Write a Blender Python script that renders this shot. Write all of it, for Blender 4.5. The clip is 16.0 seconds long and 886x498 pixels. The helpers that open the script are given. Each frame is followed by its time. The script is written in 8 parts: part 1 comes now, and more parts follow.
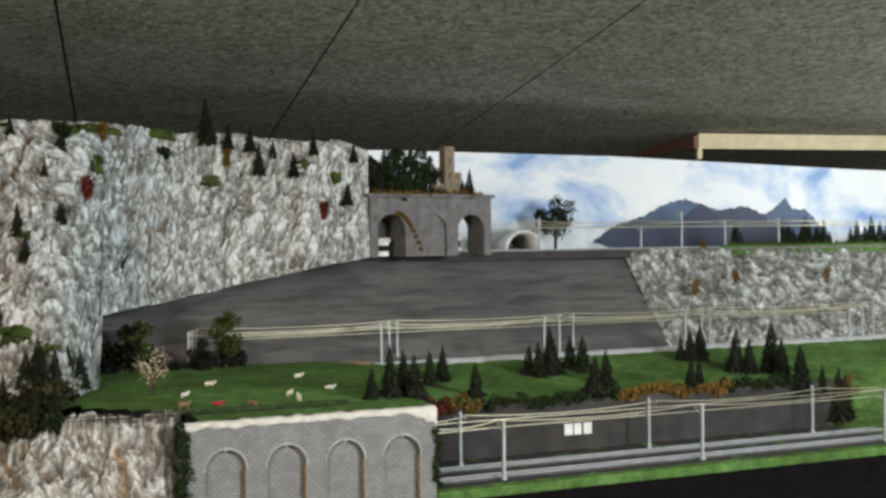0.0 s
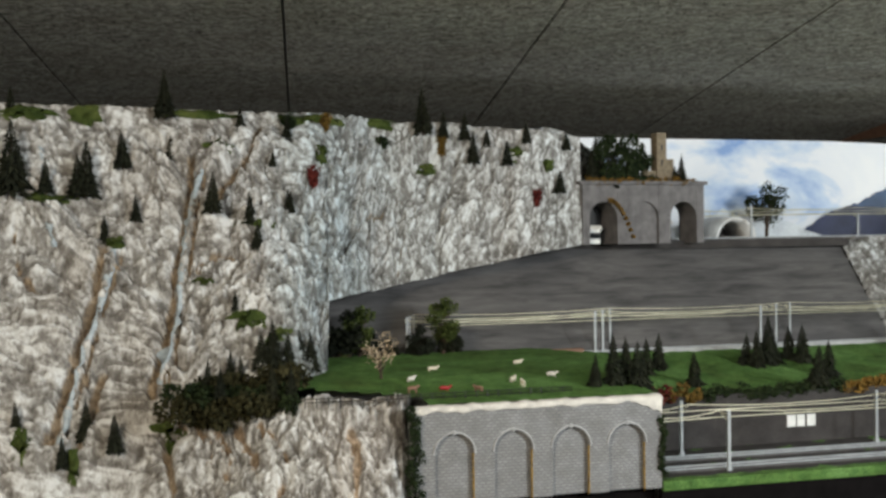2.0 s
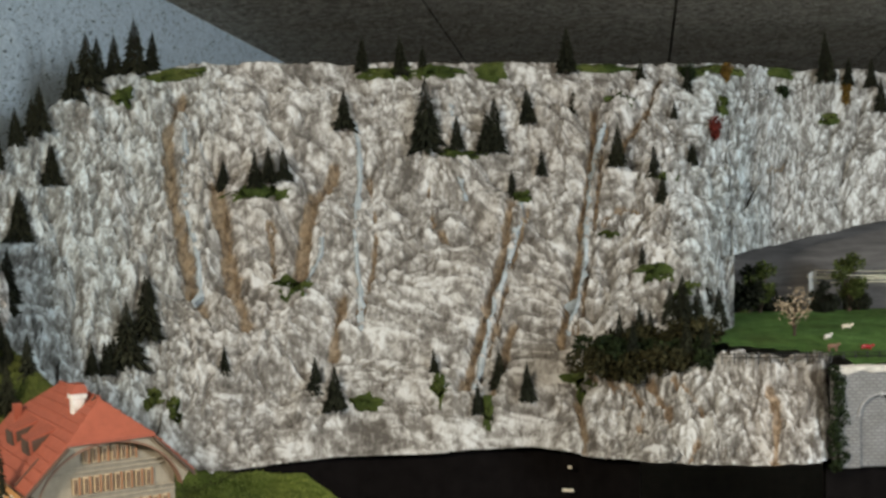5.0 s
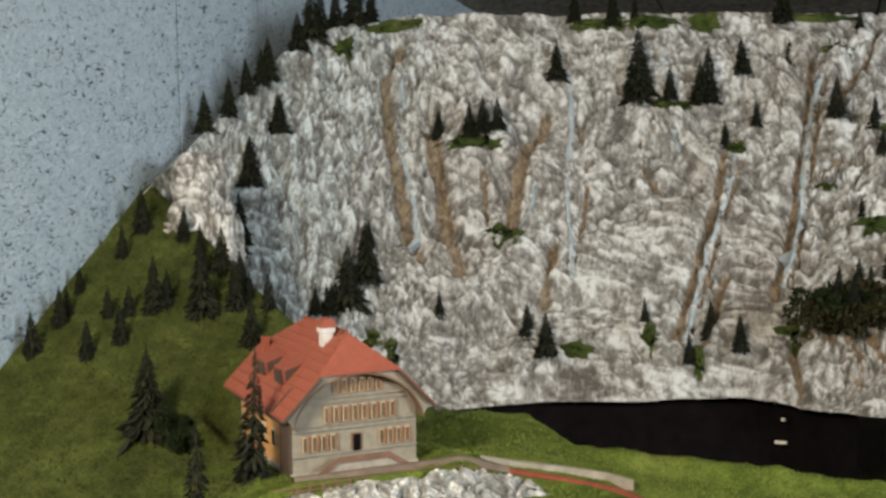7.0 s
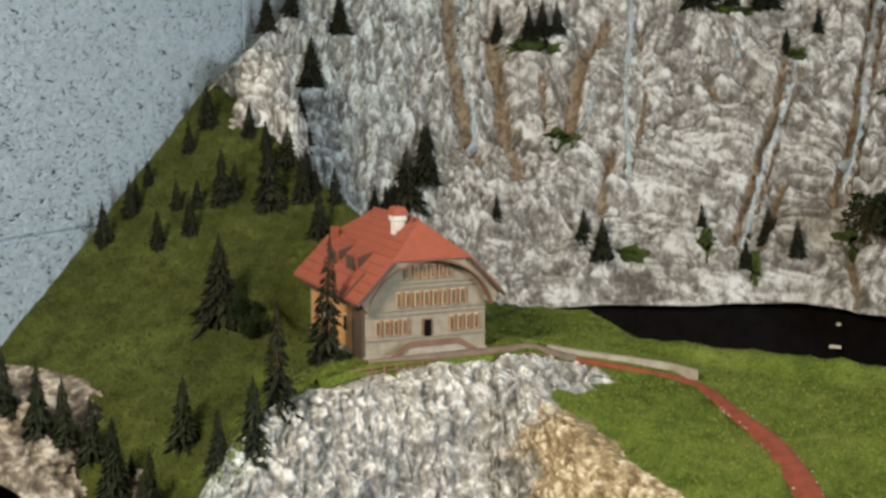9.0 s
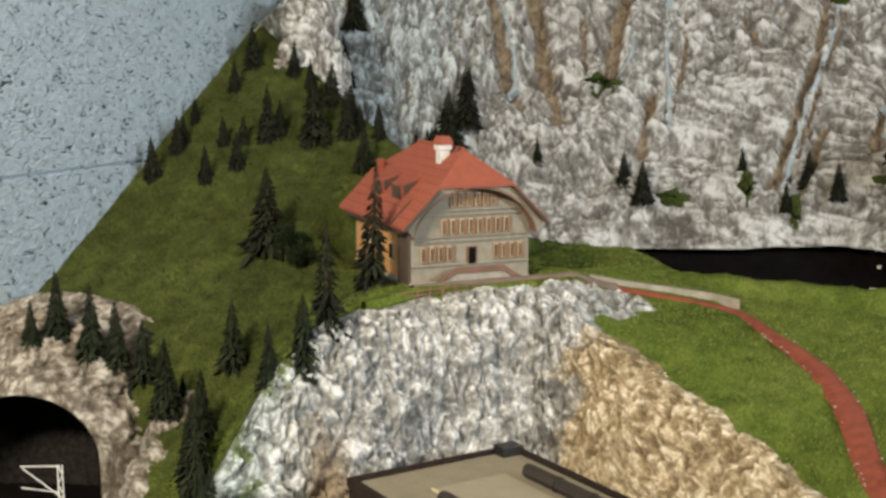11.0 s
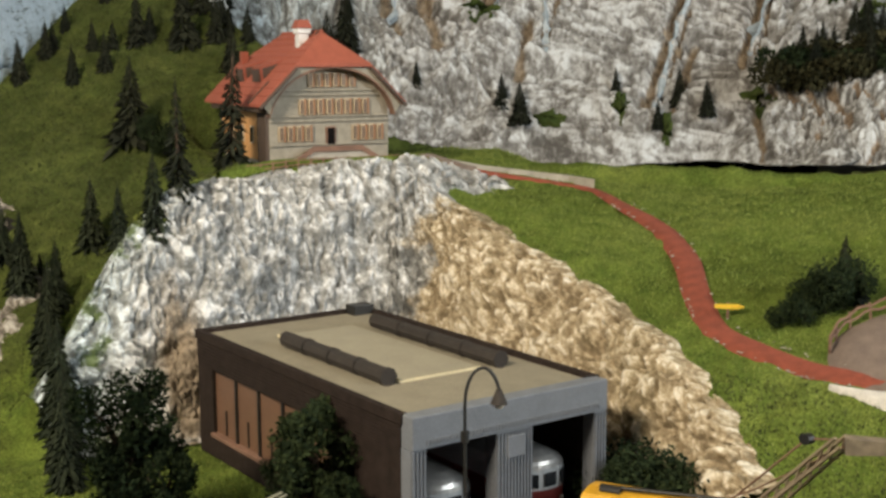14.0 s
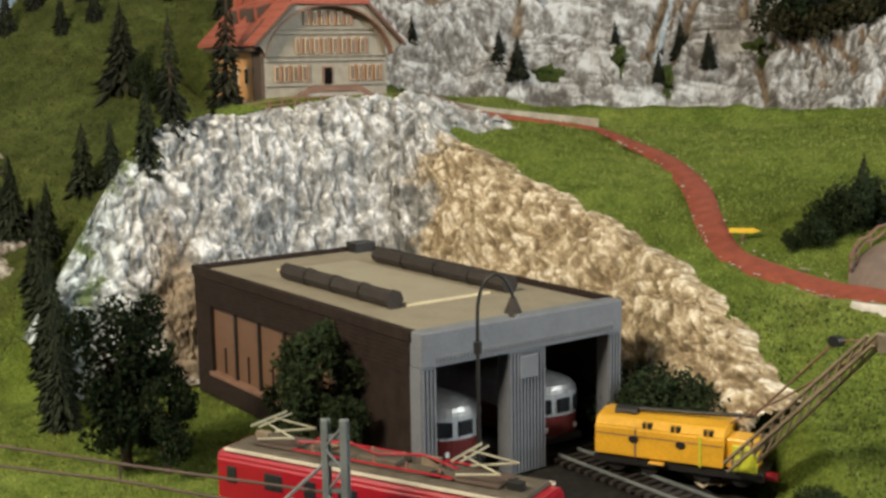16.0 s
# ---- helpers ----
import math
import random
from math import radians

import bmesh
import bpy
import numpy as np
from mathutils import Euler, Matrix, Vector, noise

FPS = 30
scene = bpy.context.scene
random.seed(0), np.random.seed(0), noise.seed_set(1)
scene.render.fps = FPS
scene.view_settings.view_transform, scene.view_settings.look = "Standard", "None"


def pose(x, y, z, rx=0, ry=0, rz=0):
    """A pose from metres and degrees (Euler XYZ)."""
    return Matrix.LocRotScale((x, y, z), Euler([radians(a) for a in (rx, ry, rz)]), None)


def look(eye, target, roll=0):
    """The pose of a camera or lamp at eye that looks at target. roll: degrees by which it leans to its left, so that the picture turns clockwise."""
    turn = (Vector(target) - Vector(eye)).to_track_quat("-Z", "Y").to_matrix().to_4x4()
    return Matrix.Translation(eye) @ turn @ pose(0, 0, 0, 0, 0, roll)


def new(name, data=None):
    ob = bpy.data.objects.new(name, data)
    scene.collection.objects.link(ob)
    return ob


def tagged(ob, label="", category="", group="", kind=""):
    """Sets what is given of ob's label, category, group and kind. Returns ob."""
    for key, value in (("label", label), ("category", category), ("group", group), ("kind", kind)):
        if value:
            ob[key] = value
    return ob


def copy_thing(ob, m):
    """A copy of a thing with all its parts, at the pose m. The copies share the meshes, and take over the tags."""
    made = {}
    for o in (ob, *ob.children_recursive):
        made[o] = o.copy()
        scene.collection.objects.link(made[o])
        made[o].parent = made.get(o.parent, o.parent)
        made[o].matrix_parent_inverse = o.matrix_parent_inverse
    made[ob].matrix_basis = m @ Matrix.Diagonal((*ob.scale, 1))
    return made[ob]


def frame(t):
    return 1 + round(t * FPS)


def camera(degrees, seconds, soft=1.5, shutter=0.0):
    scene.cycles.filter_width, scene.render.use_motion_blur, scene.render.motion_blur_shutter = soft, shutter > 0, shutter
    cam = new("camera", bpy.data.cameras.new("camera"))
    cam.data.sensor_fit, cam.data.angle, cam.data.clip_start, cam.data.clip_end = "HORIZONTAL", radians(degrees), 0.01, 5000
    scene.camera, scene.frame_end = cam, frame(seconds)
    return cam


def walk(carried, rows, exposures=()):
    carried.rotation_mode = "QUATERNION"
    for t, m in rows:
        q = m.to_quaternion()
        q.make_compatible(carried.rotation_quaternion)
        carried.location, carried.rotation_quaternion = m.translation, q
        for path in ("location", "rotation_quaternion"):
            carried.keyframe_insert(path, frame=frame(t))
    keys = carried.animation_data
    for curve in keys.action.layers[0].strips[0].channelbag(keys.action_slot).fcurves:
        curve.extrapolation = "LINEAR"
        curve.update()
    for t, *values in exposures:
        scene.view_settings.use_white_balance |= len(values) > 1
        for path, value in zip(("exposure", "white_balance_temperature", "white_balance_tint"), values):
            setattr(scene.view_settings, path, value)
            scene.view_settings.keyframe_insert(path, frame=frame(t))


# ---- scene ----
from mathutils.bvhtree import BVHTree

cam = camera(39.25, 16.0, soft=2.95)
# seconds, eye x, y, z, yaw, pitch, roll
ROWS = [
    (0.0, -0.0000, 0.0000, 1.2000, 0.000, -0.504, 0.724),
    (0.5, -0.0098, -0.0028, 1.1983, 1.395, -0.673, 0.853),
    (1.0, -0.0246, -0.0062, 1.1979, 3.834, -0.934, 1.141),
    (1.5, -0.0417, -0.0081, 1.1989, 6.451, -0.953, 1.156),
    (2.0, -0.0549, -0.0086, 1.1987, 8.190, -0.912, 0.803),
    (2.5, -0.0740, -0.0114, 1.1976, 10.350, -0.970, 0.418),
    (3.0, -0.0833, -0.0189, 1.1945, 12.456, -1.290, 0.670),
    (3.5, -0.0982, -0.0194, 1.1926, 14.927, -2.466, 0.941),
    (4.0, -0.1190, -0.0207, 1.1910, 17.780, -2.479, 1.128),
    (4.5, -0.1346, -0.0230, 1.1972, 20.849, -2.815, 1.447),
    (5.0, -0.1425, -0.0315, 1.1982, 23.532, -2.731, 1.144),
    (7.5, -0.1957, -0.0945, 1.1814, 31.973, -5.220, 0.524),
    (8.0, -0.2015, -0.1034, 1.1724, 32.203, -6.299, 0.228),
    (8.5, -0.2095, -0.1094, 1.1628, 32.305, -7.229, 0.133),
    (11.0, -0.2065, -0.1391, 1.1172, 34.107, -8.963, 0.085),
    (11.5, -0.1772, -0.1397, 1.0985, 34.509, -9.635, 0.169),
    (12.0, -0.1640, -0.1345, 1.0760, 34.578, -10.193, 0.054),
    (12.5, -0.1542, -0.1375, 1.0619, 34.467, -10.487, 0.038),
    (13.0, -0.1459, -0.1489, 1.0388, 33.536, -8.967, -0.328),
    (13.5, -0.1424, -0.1437, 1.0159, 32.271, -9.205, -0.201),
    (14.0, -0.1371, -0.1366, 1.0064, 30.660, -8.601, 0.296),
    (14.5, -0.1329, -0.1319, 1.0002, 29.425, -8.414, 0.917),
    (15.0, -0.1387, -0.1323, 0.9919, 29.686, -8.746, 0.950),
    (15.5, -0.1466, -0.1254, 0.9749, 29.938, -9.621, 1.152),
    (16.0, -0.1562, -0.1230, 0.9585, 30.171, -8.954, 0.964),
]
walk(cam, [(t, pose(x, y, z, 90 + pitch, roll, yaw)) for t, x, y, z, yaw, pitch, roll in ROWS])

# ---- light: the room's lamps and an added ceiling fill ----
world = bpy.data.worlds.new("world")
scene.world = world
world.use_nodes = True
world.node_tree.nodes["Background"].inputs[0].default_value = (0.9, 0.95, 1.0, 1)
world.node_tree.nodes["Background"].inputs[1].default_value = 0.03


def area(name, place, target, sx, sy, watts, colour):
    data = bpy.data.lights.new(name, "AREA")
    data.shape, data.size, data.size_y, data.energy, data.color = "RECTANGLE", sx, sy, watts, colour
    ob = new(name, data)
    ob.matrix_world = look(place, target)
    return ob


area("room_lamp", (-0.70, -0.50, 1.62), (-0.75, 1.0, 0.9), 0.35, 0.12, 21, (1.0, 0.875, 0.69))
area("room_lamp_far", (1.25, 0.35, 1.53), (0.1, 1.9, 1.10), 0.9, 0.15, 23, (0.92, 0.98, 1.0))
area("backdrop_lamp", (1.55, 2.35, 1.38), (0.5, 2.6, 1.2), 0.1, 0.6, 6, (0.95, 1.0, 0.98))


def bulb(name, place, watts, colour):
    data = bpy.data.lights.new(name, "POINT")
    data.energy, data.color, data.shadow_soft_size = watts, colour, 0.04
    new(name, data).matrix_world = pose(*place)


# unseen point light added to brighten the right of the ceiling
bulb("room_bulb", (1.22, 0.72, 1.28), 32, (0.92, 0.98, 1.0))
# ---- shapes of the land, as functions of the plan ----
TABLE = 0.72          # yard level of the near board


def smooth(a):
    a = np.clip(a, 0.0, 1.0)
    return a * a * (3 - 2 * a)


# crest of the rock faces of the near hill: x, y, reach of the face
CREST = np.array([(-0.94, 0.30, 0.05), (-0.90, 0.42, 0.05), (-0.865, 0.50, 0.06), (-0.845, 0.545, 0.07), (-0.805, 0.62, 0.07),
                  (-0.785, 0.68, 0.065), (-0.73, 0.75, 0.075), (-0.668, 0.772, 0.08), (-0.572, 0.733, 0.08), (-0.428, 0.648, 0.06),
                  (-0.352, 0.570, 0.045), (-0.268, 0.47, 0.04), (-0.20, 0.30, 0.04)])


def crest_side(x, y):
    """Signed distance to the crest (positive on the yard's side) and the face's reach there."""
    best = np.full(x.shape, 1e9)
    side = np.zeros(x.shape)
    reach = np.zeros(x.shape)
    for (ax, ay, aw), (bx, by, bw) in zip(CREST[:-1], CREST[1:]):
        dx, dy = bx - ax, by - ay
        k = np.clip(((x - ax) * dx + (y - ay) * dy) / (dx * dx + dy * dy), 0, 1)
        d = np.hypot(x - ax - k * dx, y - ay - k * dy)
        s = np.where((x - ax) * dy - (y - ay) * dx > 0, d, -d)
        near = d < best
        best, side, reach = np.where(near, d, best), np.where(near, s, side), np.where(near, aw + k * (bw - aw), reach)
    return side, reach


def meadow(x, y):
    """The grass of the near hill, without its rock faces."""
    u, v = x + 0.6, y - 0.8
    right = 0.876 - 0.158 * u + 0.167 * v + 0.545 * u * u + 0.508 * u * v - 0.45 * v * v
    right = right - np.clip(u - 0.35, 0, 1) ** 2 * 1.2
    right = np.minimum(np.maximum(right, 0.907 - 1.2 * np.abs(y - 0.985)), 0.910 - 0.06 * np.clip(u - 0.25, 0, 1))
    terrace = smooth(1 - np.hypot((x + 0.80) / 0.16, (y - 0.78) / 0.15))
    right = right + (0.918 - right) * smooth(terrace * 2.2)
    left = 0.885 + 0.60 * (y - 0.682) + 0.21 * (-0.98 - x) + 0.25 * np.clip(-1.0 - x, 0, 1) * np.clip(y - 0.7, 0, 1)
    k = smooth((-0.84 - x) / 0.12 + 3.0 * np.clip(0.68 - y, 0, 1) * smooth((-0.74 - x) / 0.08))
    land = np.maximum(right * (1 - k) + left * k, TABLE)
    # level ground under the farmhouse
    c, s = math.cos(radians(56.7)), math.sin(radians(56.7))
    a, b = (x + 0.8263) * c + (y - 0.7263) * s, -(x + 0.8263) * s + (y - 0.7263) * c
    out = np.hypot(np.maximum(np.maximum(-0.014 - a, a - 0.125), 0), np.maximum(np.maximum(-0.012 - b, b - 0.158), 0))
    k = smooth(1 - out / 0.03)
    return land * (1 - k) + np.minimum(np.maximum(land, 0.905), 0.9165) * k


def near_land(x, y):
    """Height of the near board and how far it is rock (0 to 1)."""
    top = meadow(x, y)
    side, reach = crest_side(x, y)
    fall = smooth(side / reach)
    z = TABLE + (top - TABLE) * (1 - fall)
    # level bed of the line that enters the tunnel
    c, s = math.cos(radians(30)), math.sin(radians(30))
    across, deep = (x + 1.085) * c + (y - 0.515) * s, -(x + 1.085) * s + (y - 0.515) * c
    z = np.where((np.abs(across) < 0.074) & (deep < 0.07), np.minimum(z, TABLE), z)
    z = np.where((across > -0.074) & (deep < 0.015), TABLE + (z - TABLE) * smooth((across - 0.082) / 0.04), z)
    return z, side, reach

# ---- materials ----
def node(tree, kind, **put):
    n = tree.nodes.new(kind)
    for key, value in put.items():
        if key in n.inputs:
            n.inputs[key].default_value = value
    return n


def base_material(name):
    m = bpy.data.materials.new(name)
    m.use_nodes = True
    tree = m.node_tree
    return m, tree, tree.nodes["Principled BSDF"], tree.links.new


def ramp(tree, link, source, stops):
    r = tree.nodes.new("ShaderNodeValToRGB")
    while len(r.color_ramp.elements) < len(stops):
        r.color_ramp.elements.new(0.5)
    for e, (at, colour) in zip(r.color_ramp.elements, stops):
        e.position, e.color = at, (*colour, 1)
    link(source, r.inputs[0])
    return r.outputs[0]


def coords(tree, link, stretch=(1, 1, 1), turn=(0, 0, 0)):
    geo = tree.nodes.new("ShaderNodeNewGeometry")
    mp = tree.nodes.new("ShaderNodeMapping")
    mp.inputs["Scale"].default_value = stretch
    mp.inputs["Rotation"].default_value = turn
    link(geo.outputs["Position"], mp.inputs[0])
    return mp.outputs[0]


def local_coords(tree, link, stretch=(1, 1, 1)):
    tc = tree.nodes.new("ShaderNodeTexCoord")
    mp = tree.nodes.new("ShaderNodeMapping")
    mp.inputs["Scale"].default_value = stretch
    link(tc.outputs["Object"], mp.inputs[0])
    return mp.outputs[0]


def noise_of(tree, link, where, scale, detail=4, rough=0.55, distort=0.0):
    n = node(tree, "ShaderNodeTexNoise", Scale=scale, Detail=detail, Roughness=rough, Distortion=distort)
    link(where, n.inputs["Vector"])
    return n.outputs[0]


def mix(tree, link, a, b, k, way="MIX"):
    n = tree.nodes.new("ShaderNodeMix")
    n.data_type, n.blend_type = "RGBA", way
    for socket, value in ((n.inputs[6], a), (n.inputs[7], b)):
        if isinstance(value, tuple):
            socket.default_value = (*value, 1)
        else:
            link(value, socket)
    if isinstance(k, float):
        n.inputs[0].default_value = k
    else:
        link(k, n.inputs[0])
    return n.outputs[2]


def bump(tree, link, bsdf, height, strength, depth):
    b = node(tree, "ShaderNodeBump", Strength=strength, Distance=depth)
    link(height, b.inputs["Height"])
    link(b.outputs[0], bsdf.inputs["Normal"])


def plain(name, colour, rough=0.6, metal=0.0, spread=0.18, scale=60.0, relief=0.15, depth=0.0006, coat=0.0):
    """A painted or moulded surface with slight two-scale variation."""
    m, tree, bsdf, link = base_material(name)
    w = coords(tree, link)
    a = noise_of(tree, link, w, scale, 5)
    b = noise_of(tree, link, w, scale * 9, 3)
    dark = tuple(c * (1 - spread) for c in colour)
    lite = tuple(min(c * (1 + spread), 1) for c in colour)
    c1 = ramp(tree, link, a, [(0.3, dark), (0.7, lite)])
    c2 = ramp(tree, link, b, [(0.3, (0.82, 0.82, 0.82)), (0.7, (1, 1, 1))])
    link(mix(tree, link, c1, c2, 1.0, "MULTIPLY"), bsdf.inputs["Base Color"])
    bsdf.inputs["Roughness"].default_value, bsdf.inputs["Metallic"].default_value = rough, metal
    bsdf.inputs["Coat Weight"].default_value = coat
    bump(tree, link, bsdf, b, relief, depth)
    return m


def add_up(tree, link, a, b, way="ADD"):
    n = tree.nodes.new("ShaderNodeMath")
    n.operation = way
    for socket, value in zip(n.inputs, (a, b)):
        if isinstance(value, float):
            socket.default_value = value
        else:
            link(value, socket)
    return n.outputs[0]


def rock_colour(tree, link, lights, earth, scale, stretch, blue=0.0):
    """Plaster drybrushed pale over grey, earth washes between; gives colour and height."""
    w = coords(tree, link, stretch, (0.2, 0.3, 0.1))
    wv = coords(tree, link, (1, 1, 0.34), (0.0, 0.22, 0.3))
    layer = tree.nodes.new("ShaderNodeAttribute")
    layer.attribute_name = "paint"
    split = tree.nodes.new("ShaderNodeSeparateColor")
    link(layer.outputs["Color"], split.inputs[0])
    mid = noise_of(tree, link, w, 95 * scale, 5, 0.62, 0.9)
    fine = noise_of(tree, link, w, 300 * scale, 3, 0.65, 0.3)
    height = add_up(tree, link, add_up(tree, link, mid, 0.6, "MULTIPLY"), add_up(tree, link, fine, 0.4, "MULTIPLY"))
    # tone follows the relief: raised plaster pale, joints and creases dark, broken by noise
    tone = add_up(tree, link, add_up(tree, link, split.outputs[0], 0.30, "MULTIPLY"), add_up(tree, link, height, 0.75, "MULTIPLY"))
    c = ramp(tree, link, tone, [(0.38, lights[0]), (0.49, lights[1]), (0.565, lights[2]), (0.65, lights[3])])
    big = noise_of(tree, link, wv, 10 * scale, 4, 0.6, 0.6)
    share = ramp(tree, link, big, [(0.50, (0, 0, 0)), (0.68, (0.26, 0.26, 0.26))])
    c = mix(tree, link, c, ramp(tree, link, tone, [(0.46, earth[0]), (0.60, earth[1])]), share)
    gully = ramp(tree, link, split.outputs[1], [(0.2, (0, 0, 0)), (0.6, (0.95, 0.95, 0.95))])
    c = mix(tree, link, c, ramp(tree, link, height, [(0.40, earth[0]), (0.60, earth[1])]), gully)
    if blue:
        n = noise_of(tree, link, wv, 14 * scale, 4, 0.6)
        k = ramp(tree, link, add_up(tree, link, n, split.outputs[2], "MULTIPLY"), [(0.12, (0, 0, 0)), (0.48, (blue, blue, blue))])
        c = mix(tree, link, c, (0.74, 0.93, 1.03), k, "MULTIPLY")
    return c, height


def rock_material(name, lights, earth, scale=1.0, stretch=(1, 1, 0.7), blue=0.0):
    """Cast plaster rock, drybrushed white over grey, with brown and dark washes."""
    m, tree, bsdf, link = base_material(name)
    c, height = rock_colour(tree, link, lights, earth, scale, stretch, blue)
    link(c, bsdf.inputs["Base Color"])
    bsdf.inputs["Roughness"].default_value = 0.7
    bump(tree, link, bsdf, height, 0.8, 0.006)
    return m


def along(tree, link, origin, direction, wobble, scale):
    """Metres past an upright plane, made ragged by noise."""
    geo = tree.nodes.new("ShaderNodeNewGeometry")
    d = tree.nodes.new("ShaderNodeVectorMath")
    d.operation = "DOT_PRODUCT"
    link(geo.outputs["Position"], d.inputs[0])
    d.inputs[1].default_value = direction
    k = add_up(tree, link, d.outputs["Value"], -sum(a * b for a, b in zip(origin, direction)))
    n = noise_of(tree, link, coords(tree, link), scale, 5, 0.65)
    return add_up(tree, link, k, add_up(tree, link, add_up(tree, link, n, -0.5), wobble, "MULTIPLY"))


def hill_rock():
    """White rock that turns tan past the shed, with moss and a brown band low down."""
    m, tree, bsdf, link = base_material("hill_rock")
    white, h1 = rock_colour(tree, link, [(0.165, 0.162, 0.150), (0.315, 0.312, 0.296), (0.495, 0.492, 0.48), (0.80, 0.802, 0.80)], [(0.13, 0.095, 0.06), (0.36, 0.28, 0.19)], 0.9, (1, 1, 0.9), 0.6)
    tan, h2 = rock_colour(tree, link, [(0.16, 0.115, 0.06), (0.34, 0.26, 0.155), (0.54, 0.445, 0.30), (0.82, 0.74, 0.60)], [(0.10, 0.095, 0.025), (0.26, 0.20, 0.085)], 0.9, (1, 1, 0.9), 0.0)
    k = ramp(tree, link, along(tree, link, (-0.675, 0.753, 0), (0.932, -0.364, 0), 0.09, 26), [(0.0, (0, 0, 0)), (0.012, (1, 1, 1))])
    c = mix(tree, link, white, tan, k)
    moss_n = noise_of(tree, link, coords(tree, link), 24, 5, 0.65)
    moss_k = ramp(tree, link, moss_n, [(0.54, (0, 0, 0)), (0.60, (0.85, 0.85, 0.85))])
    low = ramp(tree, link, along(tree, link, (-0.805, 0.575, 0), (-0.92, -0.38, 0), 0.04, 20), [(0.0, (0, 0, 0)), (0.02, (1, 1, 1))])
    c = mix(tree, link, c, (0.085, 0.13, 0.02), mix(tree, link, moss_k, low, 1.0, "MULTIPLY"))
    link(c, bsdf.inputs["Base Color"])
    bsdf.inputs["Roughness"].default_value = 0.75
    bump(tree, link, bsdf, h1, 0.8, 0.006)
    return m


def grass_material(name, colours, scale=1.0, drab=None):
    m, tree, bsdf, link = base_material(name)
    w = coords(tree, link)
    big = noise_of(tree, link, w, 9 * scale, 4, 0.6)
    mid = noise_of(tree, link, w, 60 * scale, 4, 0.6)
    fine = noise_of(tree, link, w, 520 * scale, 3, 0.75)
    c = ramp(tree, link, big, [(0.32, colours[0]), (0.5, colours[1]), (0.68, colours[2])])
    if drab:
        # darker, browner grass towards the steep west side of the hill
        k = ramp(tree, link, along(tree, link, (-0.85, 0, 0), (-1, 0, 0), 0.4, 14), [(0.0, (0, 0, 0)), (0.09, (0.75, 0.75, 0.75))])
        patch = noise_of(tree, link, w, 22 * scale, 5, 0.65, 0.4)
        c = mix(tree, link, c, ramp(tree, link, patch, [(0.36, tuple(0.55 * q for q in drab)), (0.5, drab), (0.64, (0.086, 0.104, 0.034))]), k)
    c = mix(tree, link, c, ramp(tree, link, mid, [(0.35, (0.55, 0.6, 0.5)), (0.6, (1.1, 1.05, 0.95))]), 0.8, "MULTIPLY")
    c = mix(tree, link, c, ramp(tree, link, fine, [(0.34, (0.38, 0.38, 0.34)), (0.6, (1.25, 1.25, 1.15))]), 0.85, "MULTIPLY")
    link(c, bsdf.inputs["Base Color"])
    bsdf.inputs["Roughness"].default_value = 0.95
    bsdf.inputs["Specular IOR Level"].default_value = 0.1
    bump(tree, link, bsdf, fine, 0.8, 0.002)
    return m


def leaf_material(name, dark, lite, rough=0.85):
    m, tree, bsdf, link = base_material(name)
    geo = tree.nodes.new("ShaderNodeNewGeometry")
    c = ramp(tree, link, geo.outputs["Random Per Island"], [(0.0, dark), (1.0, lite)])
    info = tree.nodes.new("ShaderNodeObjectInfo")
    c = mix(tree, link, c, ramp(tree, link, info.outputs["Random"], [(0.0, (0.75, 0.8, 0.8)), (1.0, (1.1, 1.05, 0.95))]), 0.8, "MULTIPLY")
    link(c, bsdf.inputs["Base Color"])
    bsdf.inputs["Roughness"].default_value = rough
    bsdf.inputs["Specular IOR Level"].default_value = 0.15
    return m


GREYS = [(0.102, 0.092, 0.081), (0.262, 0.250, 0.233), (0.475, 0.468, 0.455), (0.72, 0.732, 0.733)]
BROWNS = [(0.085, 0.056, 0.032), (0.31, 0.23, 0.145)]
M_CLIFF = rock_material("cliff_rock", GREYS, BROWNS, 0.85, (1, 1, 0.6), 0.55)
M_OUTCROP = rock_material("outcrop_rock", GREYS, [(0.12, 0.075, 0.04), (0.40, 0.29, 0.19)], 0.8)
M_BANK = rock_material("tunnel_bank_rock", [(0.075, 0.060, 0.045), (0.17, 0.145, 0.115), (0.33, 0.295, 0.25), (0.58, 0.55, 0.50)], [(0.10, 0.06, 0.03), (0.33, 0.22, 0.12)], 0.9)
M_ROCK_W = hill_rock()
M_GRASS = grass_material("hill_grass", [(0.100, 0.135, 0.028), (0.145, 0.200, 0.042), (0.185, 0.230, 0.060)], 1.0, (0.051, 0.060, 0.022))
M_GRASS_FAR = grass_material("meadow_grass", [(0.070, 0.110, 0.034), (0.105, 0.205, 0.062), (0.14, 0.265, 0.092)])
M_MOSS = grass_material("moss_tuft", [(0.045, 0.070, 0.022), (0.080, 0.110, 0.034), (0.12, 0.145, 0.05)], 2.0)
M_FIR = leaf_material("fir_needles", (0.010, 0.012, 0.008), (0.034, 0.038, 0.024))
M_FIR_GREEN = leaf_material("green_fir_needles", (0.012, 0.016, 0.010), (0.040, 0.050, 0.028))
M_LEAF = leaf_material("dark_foliage", (0.007, 0.014, 0.006), (0.030, 0.044, 0.016))
M_LEAF_AUTUMN = leaf_material("ochre_foliage", (0.07, 0.042, 0.010), (0.24, 0.14, 0.032))
M_LEAF_RED = leaf_material("red_foliage", (0.07, 0.012, 0.012), (0.20, 0.04, 0.03))
M_BLOSSOM = leaf_material("blossom", (0.16, 0.12, 0.06), (0.75, 0.62, 0.50))
